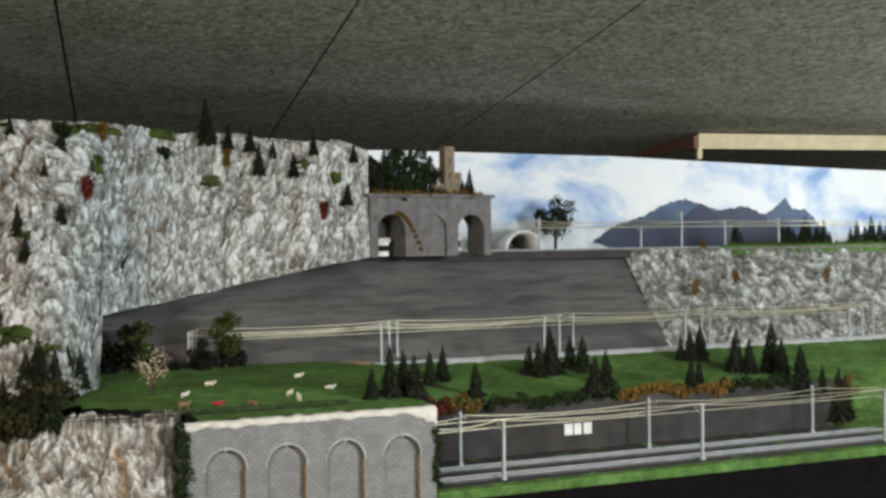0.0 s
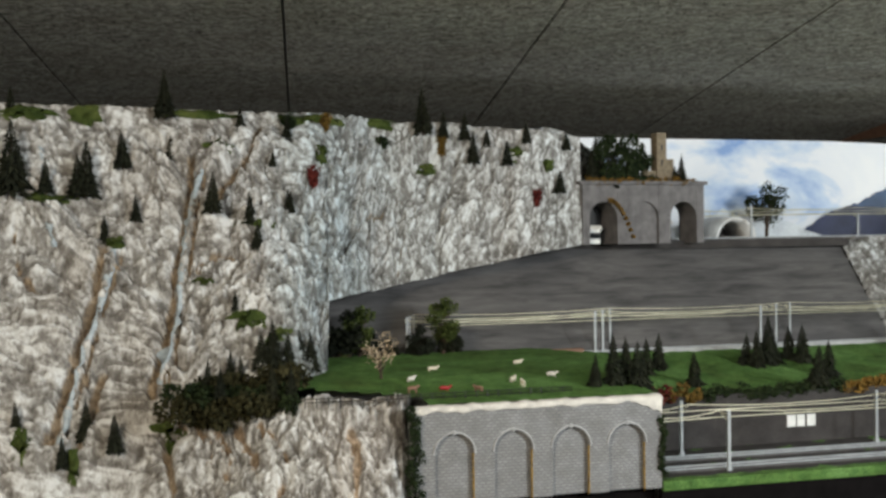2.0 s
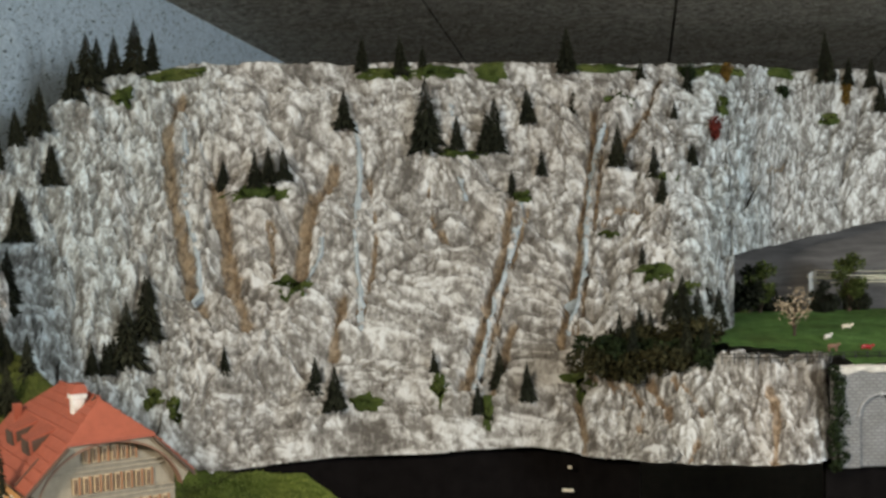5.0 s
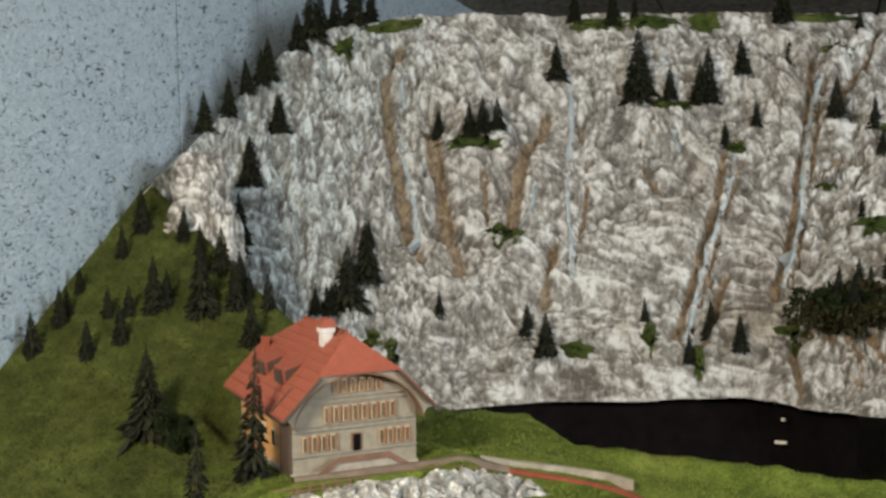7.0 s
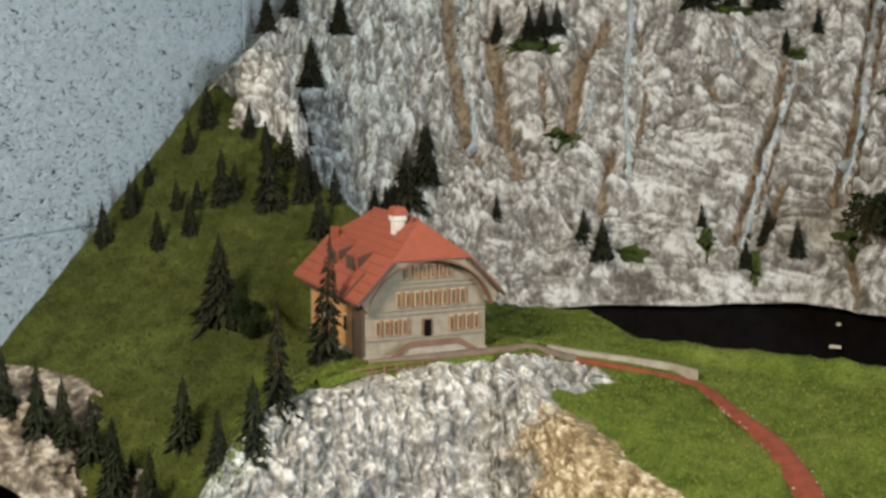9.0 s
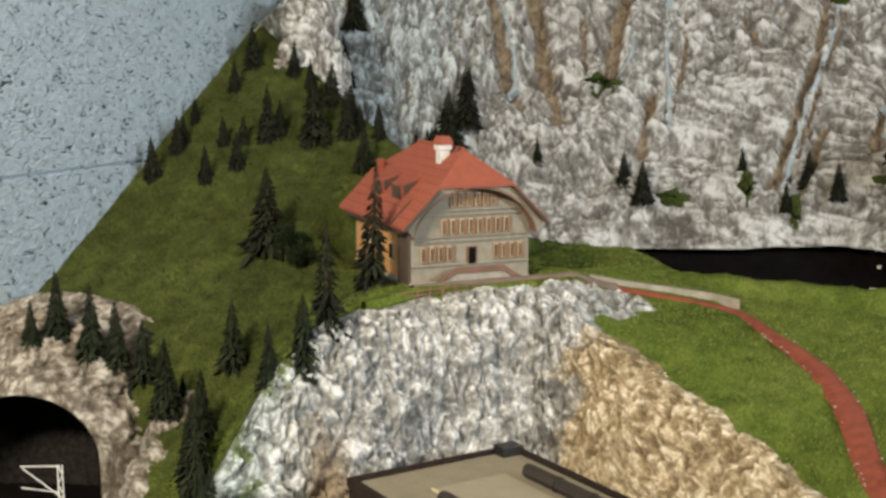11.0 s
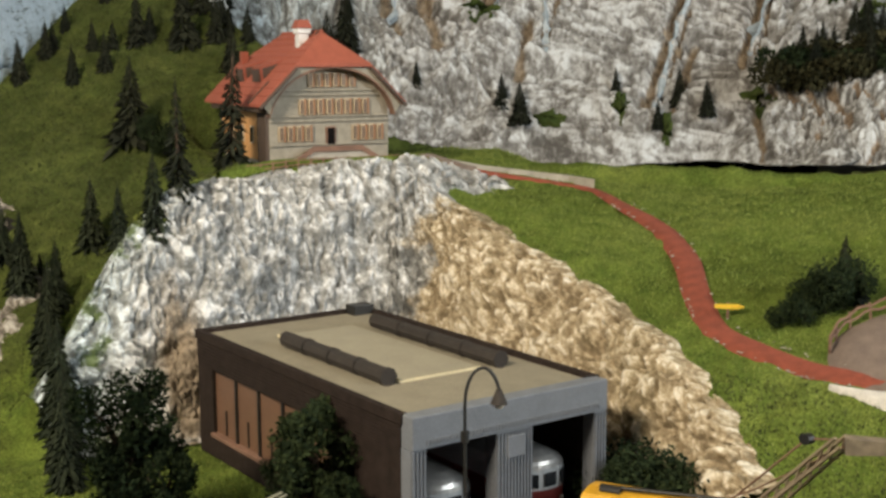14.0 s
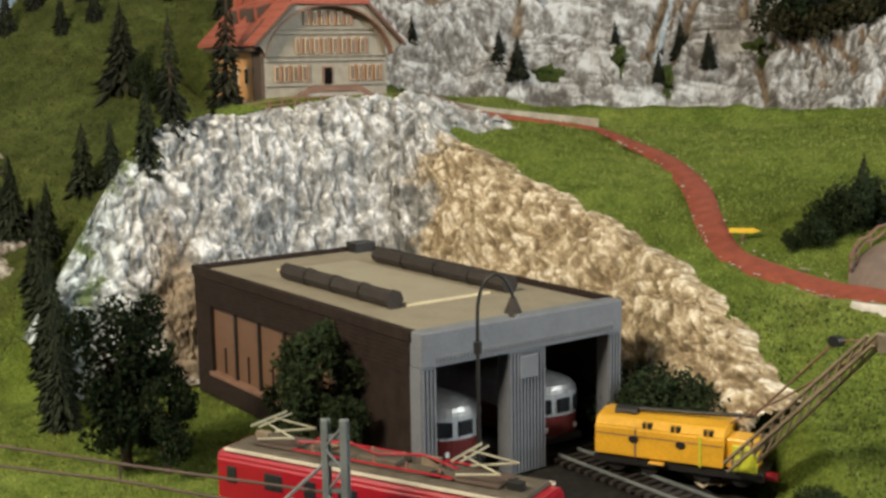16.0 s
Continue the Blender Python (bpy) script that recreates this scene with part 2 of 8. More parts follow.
M_BARK = plain("bark", (0.06, 0.04, 0.025), 0.9)


def woodwool(name, colours, scale=1.0):
    """Cement-bound wood-wool board: short pale strands with dark pits."""
    m, tree, bsdf, link = base_material(name)
    w = coords(tree, link, (1, 2.0, 1), (0, 0, 0.35))
    w2 = coords(tree, link, (1.8, 1, 1), (0, 0, 0.8))
    a = noise_of(tree, link, w, 60 * scale, 5, 0.75, 0.8)
    b = noise_of(tree, link, w2, 75 * scale, 5, 0.75, 0.8)
    big = noise_of(tree, link, w, 5 * scale, 3)
    c = ramp(tree, link, a, [(0.30, colours[0]), (0.47, colours[1]), (0.70, colours[2])])
    c = mix(tree, link, c, ramp(tree, link, b, [(0.38, (0.22, 0.20, 0.17)), (0.5, (1, 1, 1))]), 0.9, "MULTIPLY")
    c = mix(tree, link, c, ramp(tree, link, big, [(0.3, (0.85, 0.82, 0.78)), (0.7, (1.05, 1.05, 1.05))]), 1.0, "MULTIPLY")
    link(c, bsdf.inputs["Base Color"])
    bsdf.inputs["Roughness"].default_value = 0.92
    bump(tree, link, bsdf, a, 0.8, 0.004)
    return m


M_CEIL = woodwool("woodwool_ceiling", [(0.05, 0.045, 0.035), (0.33, 0.31, 0.26), (0.80, 0.77, 0.68)])


def blue_board():
    """Wood-wool board under sky-blue paint, with open pits."""
    m, tree, bsdf, link = base_material("blue_painted_board")
    w = coords(tree, link, (1, 1.5, 2.6), (0.5, 0, 0))
    pits = noise_of(tree, link, w, 62, 4, 0.6, 1.5)
    grain = noise_of(tree, link, coords(tree, link), 160, 3, 0.6)
    c = ramp(tree, link, pits, [(0.36, (0.03, 0.035, 0.04)), (0.40, (0.46, 0.57, 0.66)), (0.6, (0.55, 0.66, 0.76)), (0.8, (0.66, 0.75, 0.83))])
    c = mix(tree, link, c, ramp(tree, link, grain, [(0.35, (0.75, 0.77, 0.8)), (0.6, (1, 1, 1))]), 0.7, "MULTIPLY")
    link(c, bsdf.inputs["Base Color"])
    bsdf.inputs["Roughness"].default_value = 0.6
    bump(tree, link, bsdf, pits, 0.9, 0.004)
    return m


M_BLUE = blue_board()
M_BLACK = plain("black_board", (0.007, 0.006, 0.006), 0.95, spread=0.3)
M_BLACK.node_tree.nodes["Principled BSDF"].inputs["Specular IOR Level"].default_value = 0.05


def streaky(name, dark, lite):
    """Dull paint brushed on in long level strokes."""
    m, tree, bsdf, link = base_material(name)
    w = coords(tree, link, (1, 1, 9), (0, 0, radians(-23.9)))
    a = noise_of(tree, link, w, 9, 6, 0.7, 0.6)
    b = noise_of(tree, link, coords(tree, link), 5, 3)
    c = ramp(tree, link, a, [(0.32, dark), (0.68, lite)])
    c = mix(tree, link, c, ramp(tree, link, b, [(0.35, (0.7, 0.7, 0.72)), (0.65, (1.15, 1.12, 1.1))]), 1.0, "MULTIPLY")
    link(c, bsdf.inputs["Base Color"])
    bsdf.inputs["Roughness"].default_value = 0.7
    bump(tree, link, bsdf, a, 0.4, 0.002)
    return m


M_GREYBOARD = streaky("dark_grey_painted_slope", (0.040, 0.039, 0.039), (0.135, 0.130, 0.129))
M_DARKWALL = plain("dark_brown_grey_wall", (0.055, 0.050, 0.048), 0.85, spread=0.3, scale=30, relief=0.4)
M_FLOOR = plain("dark_floor", (0.012, 0.012, 0.012), 0.7)
M_ROOM = plain("room_paint", (0.45, 0.42, 0.36), 0.8, scale=4)
M_YARD = plain("yard_ballast", (0.030, 0.027, 0.024), 0.95, spread=0.5, scale=200, relief=0.8, depth=0.002)
M_PATH = plain("red_brown_gravel", (0.27, 0.065, 0.035), 0.95, spread=0.22, scale=120, relief=0.6, depth=0.001)
M_PALE = plain("pale_plaster", (0.66, 0.62, 0.56), 0.8, spread=0.2, scale=90, relief=0.5)
M_STONE = plain("grey_cast_stone", (0.40, 0.40, 0.40), 0.8, spread=0.2, scale=60, relief=0.5)
M_STONE_D = plain("dark_grey_cast_stone", (0.15, 0.14, 0.14), 0.85, spread=0.3, scale=60, relief=0.5)
M_PARAPET = plain("grey_beige_plaster", (0.40, 0.36, 0.30), 0.85, spread=0.2, scale=90, relief=0.6)
M_LOCOROOF = plain("dirty_brown_roof", (0.115, 0.098, 0.075), 0.75, spread=0.3, scale=120, relief=0.4)
M_STEEL = plain("grey_painted_steel", (0.42, 0.44, 0.45), 0.45, 0.2)
M_WIRE = plain("pale_brass_wire", (0.72, 0.68, 0.50), 0.35, 0.6)
M_WHITE = plain("white_paint", (0.78, 0.77, 0.74), 0.5)
M_YELLOW = plain("yellow_enamel", (0.80, 0.42, 0.03), 0.35, spread=0.06, coat=0.3)
M_LIME = plain("yellow_green_plastic", (0.60, 0.62, 0.05), 0.4, spread=0.06)
M_RED = plain("red_enamel", (0.36, 0.008, 0.020), 0.35, spread=0.08, coat=0.4)
M_ROOF = plain("terracotta_roof", (0.37, 0.098, 0.058), 0.75, spread=0.12, scale=140, relief=0.5)
M_HOUSE = plain("grey_shingle_wall", (0.335, 0.298, 0.235), 0.8, spread=0.15, scale=160, relief=0.5)
M_ORANGE = plain("ochre_plaster_wall", (0.62, 0.32, 0.12), 0.8, spread=0.1, scale=90)
M_TIMBER = plain("dark_timber", (0.09, 0.06, 0.045), 0.75)
M_BROWN = plain("brown_timber", (0.22, 0.12, 0.08), 0.75)
M_CONC = plain("blue_grey_concrete", (0.175, 0.186, 0.205), 0.75, spread=0.1, scale=80, relief=0.3)
M_SHEDROOF = plain("drab_roofing_felt", (0.27, 0.235, 0.165), 0.85, spread=0.1, scale=60, relief=0.3)
M_SHEDROOF_L = plain("pale_roof_panel", (0.36, 0.32, 0.23), 0.6, spread=0.08, scale=50)
M_SHEDSIDE = plain("dark_brown_brick", (0.030, 0.021, 0.017), 0.8, spread=0.3, scale=150, relief=0.5)
M_SHEDPANE = plain("brown_translucent_panel", (0.17, 0.092, 0.056), 0.4, spread=0.1)
M_DUCT = plain("dull_brown_black_plastic", (0.030, 0.023, 0.018), 0.8, spread=0.3, scale=150, relief=0.4)
M_MAST = plain("weathered_grey_green_steel", (0.17, 0.19, 0.185), 0.6, 0.2)
M_JIB = plain("beige_brown_plastic", (0.30, 0.235, 0.155), 0.55)
M_DARK = plain("black_plastic", (0.018, 0.017, 0.016), 0.45)
M_CHROME = plain("silver_paint", (0.55, 0.55, 0.54), 0.3, 0.7)
M_SIGN = plain("yellow_sign_paint", (0.85, 0.55, 0.05), 0.4, spread=0.05)
M_CREAM = plain("cream_window_paint", (0.70, 0.63, 0.50), 0.6)
M_HWIN = plain("buff_window_paint", (0.56, 0.43, 0.28), 0.6)
M_HPANE = plain("brown_curtained_pane", (0.16, 0.10, 0.065), 0.3)
M_DKRED = plain("dark_red_enamel", (0.13, 0.018, 0.016), 0.4, spread=0.1)
M_SHUTTER = plain("orange_brown_shutter", (0.40, 0.19, 0.09), 0.7)
M_BEAM = plain("pale_wooden_batten", (0.70, 0.60, 0.38), 0.6, spread=0.1, scale=30)
M_OCHRE = plain("ochre_lichen", (0.26, 0.16, 0.035), 0.9, spread=0.4, scale=150, relief=0.6)
M_STREAM = plain("pale_blue_gloss_stream", (0.40, 0.46, 0.50), 0.25, spread=0.2, scale=160, relief=0.4)
M_TOWER = plain("beige_stone_tower", (0.21, 0.165, 0.11), 0.85, spread=0.3, scale=160, relief=0.5)


def glass(name, tint):
    m, tree, bsdf, link = base_material(name)
    bsdf.inputs["Base Color"].default_value = (*tint, 1)
    bsdf.inputs["Roughness"].default_value = 0.08
    bsdf.inputs["Specular IOR Level"].default_value = 0.6
    return m


M_GLASS = glass("dark_window_glass", (0.02, 0.022, 0.025))


def sky_print():
    """Printed backdrop: blue sky with white clouds."""
    m, tree, bsdf, link = base_material("printed_sky")
    w = coords(tree, link, (1, 1, 1.8))
    n = noise_of(tree, link, w, 5.5, 6, 0.55, 0.4)
    c = ramp(tree, link, n, [(0.36, (0.22, 0.36, 0.66)), (0.46, (0.55, 0.66, 0.82)), (0.54, (0.80, 0.83, 0.88)), (0.7, (0.88, 0.89, 0.90))])
    link(c, bsdf.inputs["Base Color"])
    bsdf.inputs["Roughness"].default_value = 0.45
    return m


M_SKY = sky_print()
M_PEAK_A = plain("printed_peak_blue", (0.050, 0.095, 0.185), 0.5, spread=0.3, scale=18, relief=0.0)
M_PEAK_B = plain("printed_peak_dark_blue", (0.018, 0.026, 0.075), 0.5, spread=0.3, scale=18, relief=0.0)
M_PEAK_C = plain("printed_foothill", (0.028, 0.036, 0.085), 0.5, spread=0.3, scale=18, relief=0.0)
M_MIST = plain("printed_mist", (0.75, 0.80, 0.86), 0.5, spread=0.2, scale=25, relief=0.0)

for dull in (M_SHEDSIDE, M_LOCOROOF, M_YARD, M_DARKWALL):
    dull.node_tree.nodes["Principled BSDF"].inputs["Specular IOR Level"].default_value = 0.12

# ---- building helpers ----
def link_mesh(name, me, material, smooth_shade=False):
    if material is not None:
        me.materials.append(material)
    if smooth_shade:
        me.polygons.foreach_set("use_smooth", [True] * len(me.polygons))
    return new(name, me)


def from_arrays(name, verts, faces, material, smooth_shade=False):
    me = bpy.data.meshes.new(name)
    me.from_pydata([tuple(v) for v in verts], [], [tuple(f) for f in faces])
    me.update()
    return link_mesh(name, me, material, smooth_shade)


def part(name, bm, material, parent=None, label="", smooth_shade=False):
    me = bpy.data.meshes.new(name)
    bm.to_mesh(me)
    bm.free()
    ob = link_mesh(name, me, material, smooth_shade)
    if parent is not None:
        ob.parent = parent
    if label:
        tagged(ob, label)
    return ob


def thing(name, m, label, category, group="", kind=""):
    ob = new(name)
    ob.empty_display_size = 0.01
    ob.matrix_world = m
    return tagged(ob, label, category, group, kind)


def add_box(bm, x0, x1, y0, y1, z0, z1, m=None, bevel=0.0):
    made = bmesh.ops.create_cube(bm, size=1.0)
    mat = Matrix.Translation(((x0 + x1) / 2, (y0 + y1) / 2, (z0 + z1) / 2)) @ Matrix.Diagonal((x1 - x0, y1 - y0, z1 - z0, 1))
    bmesh.ops.transform(bm, matrix=(m @ mat) if m is not None else mat, verts=made["verts"])
    if bevel:
        edges = list({e for v in made["verts"] for e in v.link_edges})
        bmesh.ops.bevel(bm, geom=edges, offset=bevel, segments=2, affect="EDGES", profile=0.5)
    return bm


def box(x0, x1, y0, y1, z0, z1, bevel=0.0, m=None):
    return add_box(bmesh.new(), x0, x1, y0, y1, z0, z1, m, bevel)


def add_rod(bm, a, b, r0, r1=None, sides=8):
    a, b = Vector(a), Vector(b)
    made = bmesh.ops.create_cone(bm, cap_ends=True, segments=sides, radius1=r0, radius2=r0 if r1 is None else r1, depth=(b - a).length)
    m = Matrix.Translation((a + b) / 2) @ (b - a).to_track_quat("Z", "Y").to_matrix().to_4x4()
    bmesh.ops.transform(bm, matrix=m, verts=made["verts"])
    return bm


def rod(a, b, r0, r1=None, sides=8):
    return add_rod(bmesh.new(), a, b, r0, r1, sides)


def add_prism(bm, outline, y0, y1, m=None):
    """Extrudes an outline of (x, z) from y0 to y1."""
    front = [bm.verts.new((x, y0, z)) for x, z in outline]
    back = [bm.verts.new((x, y1, z)) for x, z in outline]
    bm.faces.new(front)
    bm.faces.new(back[::-1])
    n = len(outline)
    for i in range(n):
        bm.faces.new((front[(i + 1) % n], front[i], back[i], back[(i + 1) % n]))
    bmesh.ops.recalc_face_normals(bm, faces=bm.faces)
    if m is not None:
        bmesh.ops.transform(bm, matrix=m, verts=front + back)
    return bm


def prism(outline, y0, y1, m=None):
    return add_prism(bmesh.new(), outline, y0, y1, m)


def arch_outline(x, w, z0, z1, steps=9):
    """Points of a round-headed opening of width w, from its lower left over the crown to its lower right."""
    r = w / 2
    pts = [(x - r, z0)]
    for i in range(steps + 1):
        a = math.pi * (1 - i / steps)
        pts.append((x + r * math.cos(a), z1 - r + r * math.sin(a)))
    return pts + [(x + r, z0)]


def tube(name, points, radius, material, parent=None, sides=2):
    cu = bpy.data.curves.new(name, "CURVE")
    cu.dimensions, cu.bevel_depth, cu.bevel_resolution = "3D", radius, sides
    sp = cu.splines.new("POLY")
    sp.points.add(len(points) - 1)
    for p, q in zip(sp.points, points):
        p.co = (*q, 1)
    tmp = bpy.data.objects.new(name, cu)
    scene.collection.objects.link(tmp)
    me = bpy.data.meshes.new_from_object(tmp.evaluated_get(bpy.context.evaluated_depsgraph_get()))
    bpy.data.objects.remove(tmp)
    me.name = name
    ob = link_mesh(name, me, material, True)
    if parent is not None:
        ob.parent = parent
    return ob


def lattice(ix, iy, iz, seed):
    """Evenly spread hash of whole-number places, 0 to 1."""
    n = (ix * 374761393 + iy * 668265263 + iz * 1274126177 + seed * 974634777) & 0x7FFFFFFF
    n = ((n ^ (n >> 13)) * 1103515245 + 12345) & 0x7FFFFFFF
    n = ((n ^ (n >> 15)) * 668265263) & 0x7FFFFFFF
    return ((n ^ (n >> 12)) & 0xFFFFF).astype(np.float32) / 0xFFFFF


def smooth_noise(p, seed=0):
    """Soft value noise of an array of points, about -1 to 1."""
    i = np.floor(p).astype(np.int64)
    f = (p - i).astype(np.float32)
    f = f * f * f * (f * (f * 6 - 15) + 10)
    total = np.zeros(len(p), np.float32)
    for dx in (0, 1):
        for dy in (0, 1):
            for dz in (0, 1):
                w = (f[:, 0] if dx else 1 - f[:, 0]) * (f[:, 1] if dy else 1 - f[:, 1]) * (f[:, 2] if dz else 1 - f[:, 2])
                total += w * lattice(i[:, 0] + dx, i[:, 1] + dy, i[:, 2] + dz, seed)
    return total * 2 - 1


def octaves(p, count, seed=0, gain=0.5):
    total, k, norm = np.zeros(len(p), np.float32), 1.0, 0.0
    for o in range(count):
        total += k * smooth_noise(p * 2.03 ** o + o * 7.7, seed + o)
        norm += k
        k *= gain
    return total / norm


def facets(p, seed):
    """Broken slabs: every cell a tilted plane of its own. Gives the height and the way to the nearest joint."""
    i = np.floor(p).astype(np.int64)
    first, second = np.full(len(p), 9.0, np.float32), np.full(len(p), 9.0, np.float32)
    high = np.zeros(len(p), np.float32)
    for dx in (-1, 0, 1):
        for dy in (-1, 0, 1):
            for dz in (-1, 0, 1):
                c = i + (dx, dy, dz)
                r = [lattice(c[:, 0], c[:, 1], c[:, 2], seed + k) for k in range(3)]
                off = [(p[:, k] - c[:, k]).astype(np.float32) - r[k] for k in range(3)]
                d = np.sqrt(off[0] ** 2 + off[1] ** 2 + off[2] ** 2)
                t = [(r[k] * 7.13 % 1.0) - 0.5 for k in range(3)]
                h = (r[0] * 3.7 + r[1] * 5.1) % 1.0 - 0.5 + 1.5 * (off[0] * t[1] + off[1] * t[2] + off[2] * t[0])
                near = d < first
                second = np.where(near, first, np.minimum(second, d))
                high = np.where(near, h, high)
                first = np.where(near, d, first)
    return high, second - first


def rock_relief(p, scale, seed=0, lean=0.0, tall=0.5):
    """Broken, crumpled plaster rock: slabs within slabs, cracked along wandering lines. Gives its height, roughly -1 to
    1, and a load of pale paint that drops along joints, cracks and creases.
    """
    q = np.stack([p[:, 0] + lean * p[:, 2], p[:, 1], p[:, 2] * tall], 1)
    bend = np.stack([octaves(q * scale * 0.55 + 11.3 * k, 3, seed + 20 + k) for k in range(3)], 1)
    w = q * scale + bend * 1.0
    slab, joint = facets(w, seed + 1)
    chip, crack = facets(w * 2.6 + bend * 0.7, seed + 5)
    crease = np.abs(octaves(w * 1.5, 3, seed + 9))
    fold = np.abs(smooth_noise(w * np.array((4.4, 4.4, 3.0)) + bend * 2, seed + 14))
    soft = octaves(q * scale * 0.4, 2, seed + 17)
    high = (0.42 * slab + 0.30 * np.minimum(joint * 2.2, 0.6) + 0.24 * chip + 0.14 * np.minimum(crack * 2.5, 0.7)
            + 0.85 * np.minimum(crease * 2, 0.45) + 0.30 * fold + 0.5 * soft - 0.62)
    # darkening of joints, cracks and creases is put into the colour here
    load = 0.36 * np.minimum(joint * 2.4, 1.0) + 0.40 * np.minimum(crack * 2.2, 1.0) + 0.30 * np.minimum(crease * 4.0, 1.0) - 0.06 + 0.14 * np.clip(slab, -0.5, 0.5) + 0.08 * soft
    return high, load


def grid_mesh(name, verts, rows, cols, material, paint=None):
    """A mesh of rows by cols vertices, with its drybrushed paint layer."""
    n = np.arange(rows * cols).reshape(rows, cols)
    quads = np.stack([n[:-1, :-1], n[:-1, 1:], n[1:, 1:], n[1:, :-1]], -1).reshape(-1, 4)
    me = bpy.data.meshes.new(name)
    me.vertices.add(len(verts))
    me.vertices.foreach_set("co", np.asarray(verts, np.float32).ravel())
    me.loops.add(quads.size)
    me.loops.foreach_set("vertex_index", quads.ravel().astype(np.int32))
    me.polygons.add(len(quads))
    me.polygons.foreach_set("loop_start", (np.arange(len(quads)) * 4).astype(np.int32))
    me.update(calc_edges=True)
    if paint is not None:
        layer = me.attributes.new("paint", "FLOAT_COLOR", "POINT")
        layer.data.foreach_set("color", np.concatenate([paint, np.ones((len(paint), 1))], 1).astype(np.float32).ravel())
    return link_mesh(name, me, material, True)


# ---- the room ----
def ceiling_z(x, y):
    return 1.497 - 0.095 * (y - 2.07) + 0.022 * (x + 0.4)


def board_ceiling():
    """Sloping boards side by side, with open joints between them."""
    bm = bmesh.new()
    sx = -0.262
    for k in range(-5, 12):
        x0 = -0.523 + (k - 1) * 0.423 + 0.0022
        x1 = -0.523 + k * 0.423 - 0.0022
        if x1 < -1.40 or k == 4:
            continue
        if k == 3:
            x1 += 0.423  # one board of double width
        low, high = [], []
        for x, y in ((x0, -2.6), (x1, -2.6), (x1, 3.75), (x0, 3.75)):
            px = x + sx * (y - 1.69)
            low.append(bm.verts.new((px, y, ceiling_z(px, y))))
            high.append(bm.verts.new((px, y, ceiling_z(px, y) + 0.03)))
        bm.faces.new(low[::-1])
        bm.faces.new(high)
        for i in range(4):
            j = (i + 1) % 4
            bm.faces.new((low[i], low[j], high[j], high[i]))
    ob = part("ceiling", bm, M_CEIL)
    tagged(ob, "sloping ceiling of grey-brown wood-wool boards with dark joints", "ceiling", kind="structure")


board_ceiling()
# unseen dark lid and room walls added to enclose the light
upper = part("ceiling_backing", box(-2.0, 4.2, -2.9, 3.9, 2.25, 2.30), M_DARK)
tagged(upper, "added dark lid over the room above the ceiling", "ceiling", kind="structure")
tagged(part("floor", box(-2.0, 4.2, -2.9, 3.9, -0.05, 0.0), M_FLOOR), "dark floor of the room", "floor", kind="structure")
tagged(part("wall_east", box(4.0, 4.1, -2.8, 3.8, 0, 2.25), M_ROOM), "plain painted room wall", "wall", kind="structure")
tagged(part("wall_south", box(-1.9, 4.0, -2.9, -2.8, 0, 2.25), M_ROOM), "plain painted room wall", "wall", kind="structure")
tagged(part("wall_north", box(-1.9, 4.0, 3.72, 3.82, 0, 2.25), M_ROOM), "plain painted room wall behind the backdrop", "wall", kind="structure")
tagged(part("wall_back_west", box(-1.95, -1.85, -2.8, 3.7, 0, 2.25), M_ROOM), "plain painted room wall", "wall", kind="structure")


def blue_wall():
    """Two courses of blue painted boards with a level joint."""
    bm = bmesh.new()
    turn = Matrix.Translation((-1.207, 0.72, 0)) @ Matrix.Rotation(math.atan(0.168), 4, "Z")
    for z0, z1 in ((0.45, 1.0015), (1.0045, 1.75)):
        for y0, y1 in ((-1.2, 0.36), (0.363, 1.9), (1.903, 3.0)):
            add_box(bm, -0.04, 0.0, y0, y1, z0, z1, turn, 0.0012)
    add_box(bm, -0.030, -0.0025, -1.2, 3.0, 0.99, 1.015, turn)
    tagged(part("wall_west", bm, M_BLUE), "rough wood-wool board wall painted sky blue", "wall", kind="structure")


blue_wall()

def spline(table, s):
    """Catmull-Rom through the rows of a table, s from 0 to 1."""
    t = np.array(table)
    p = s * (len(t) - 1)
    i = min(int(p), len(t) - 2)
    f = p - i
    a, b, c, d = t[max(i - 1, 0)], t[i], t[i + 1], t[min(i + 2, len(t) - 1)]
    return b + 0.5 * f * (c - a + f * (2 * a - 5 * b + 4 * c - d + f * (3 * (b - c) + d - a)))


# ---- the near board: hill, rock faces and yard ----
def hill_edge(x):
    """Back edge of the near board's land."""
    return 0.995 + 0.07 * smooth((-0.68 - x) / 0.12) - 0.165 * smooth((-0.82 - x) / 0.10) + 0.34 * np.clip(-0.95 - x, 0, 1)


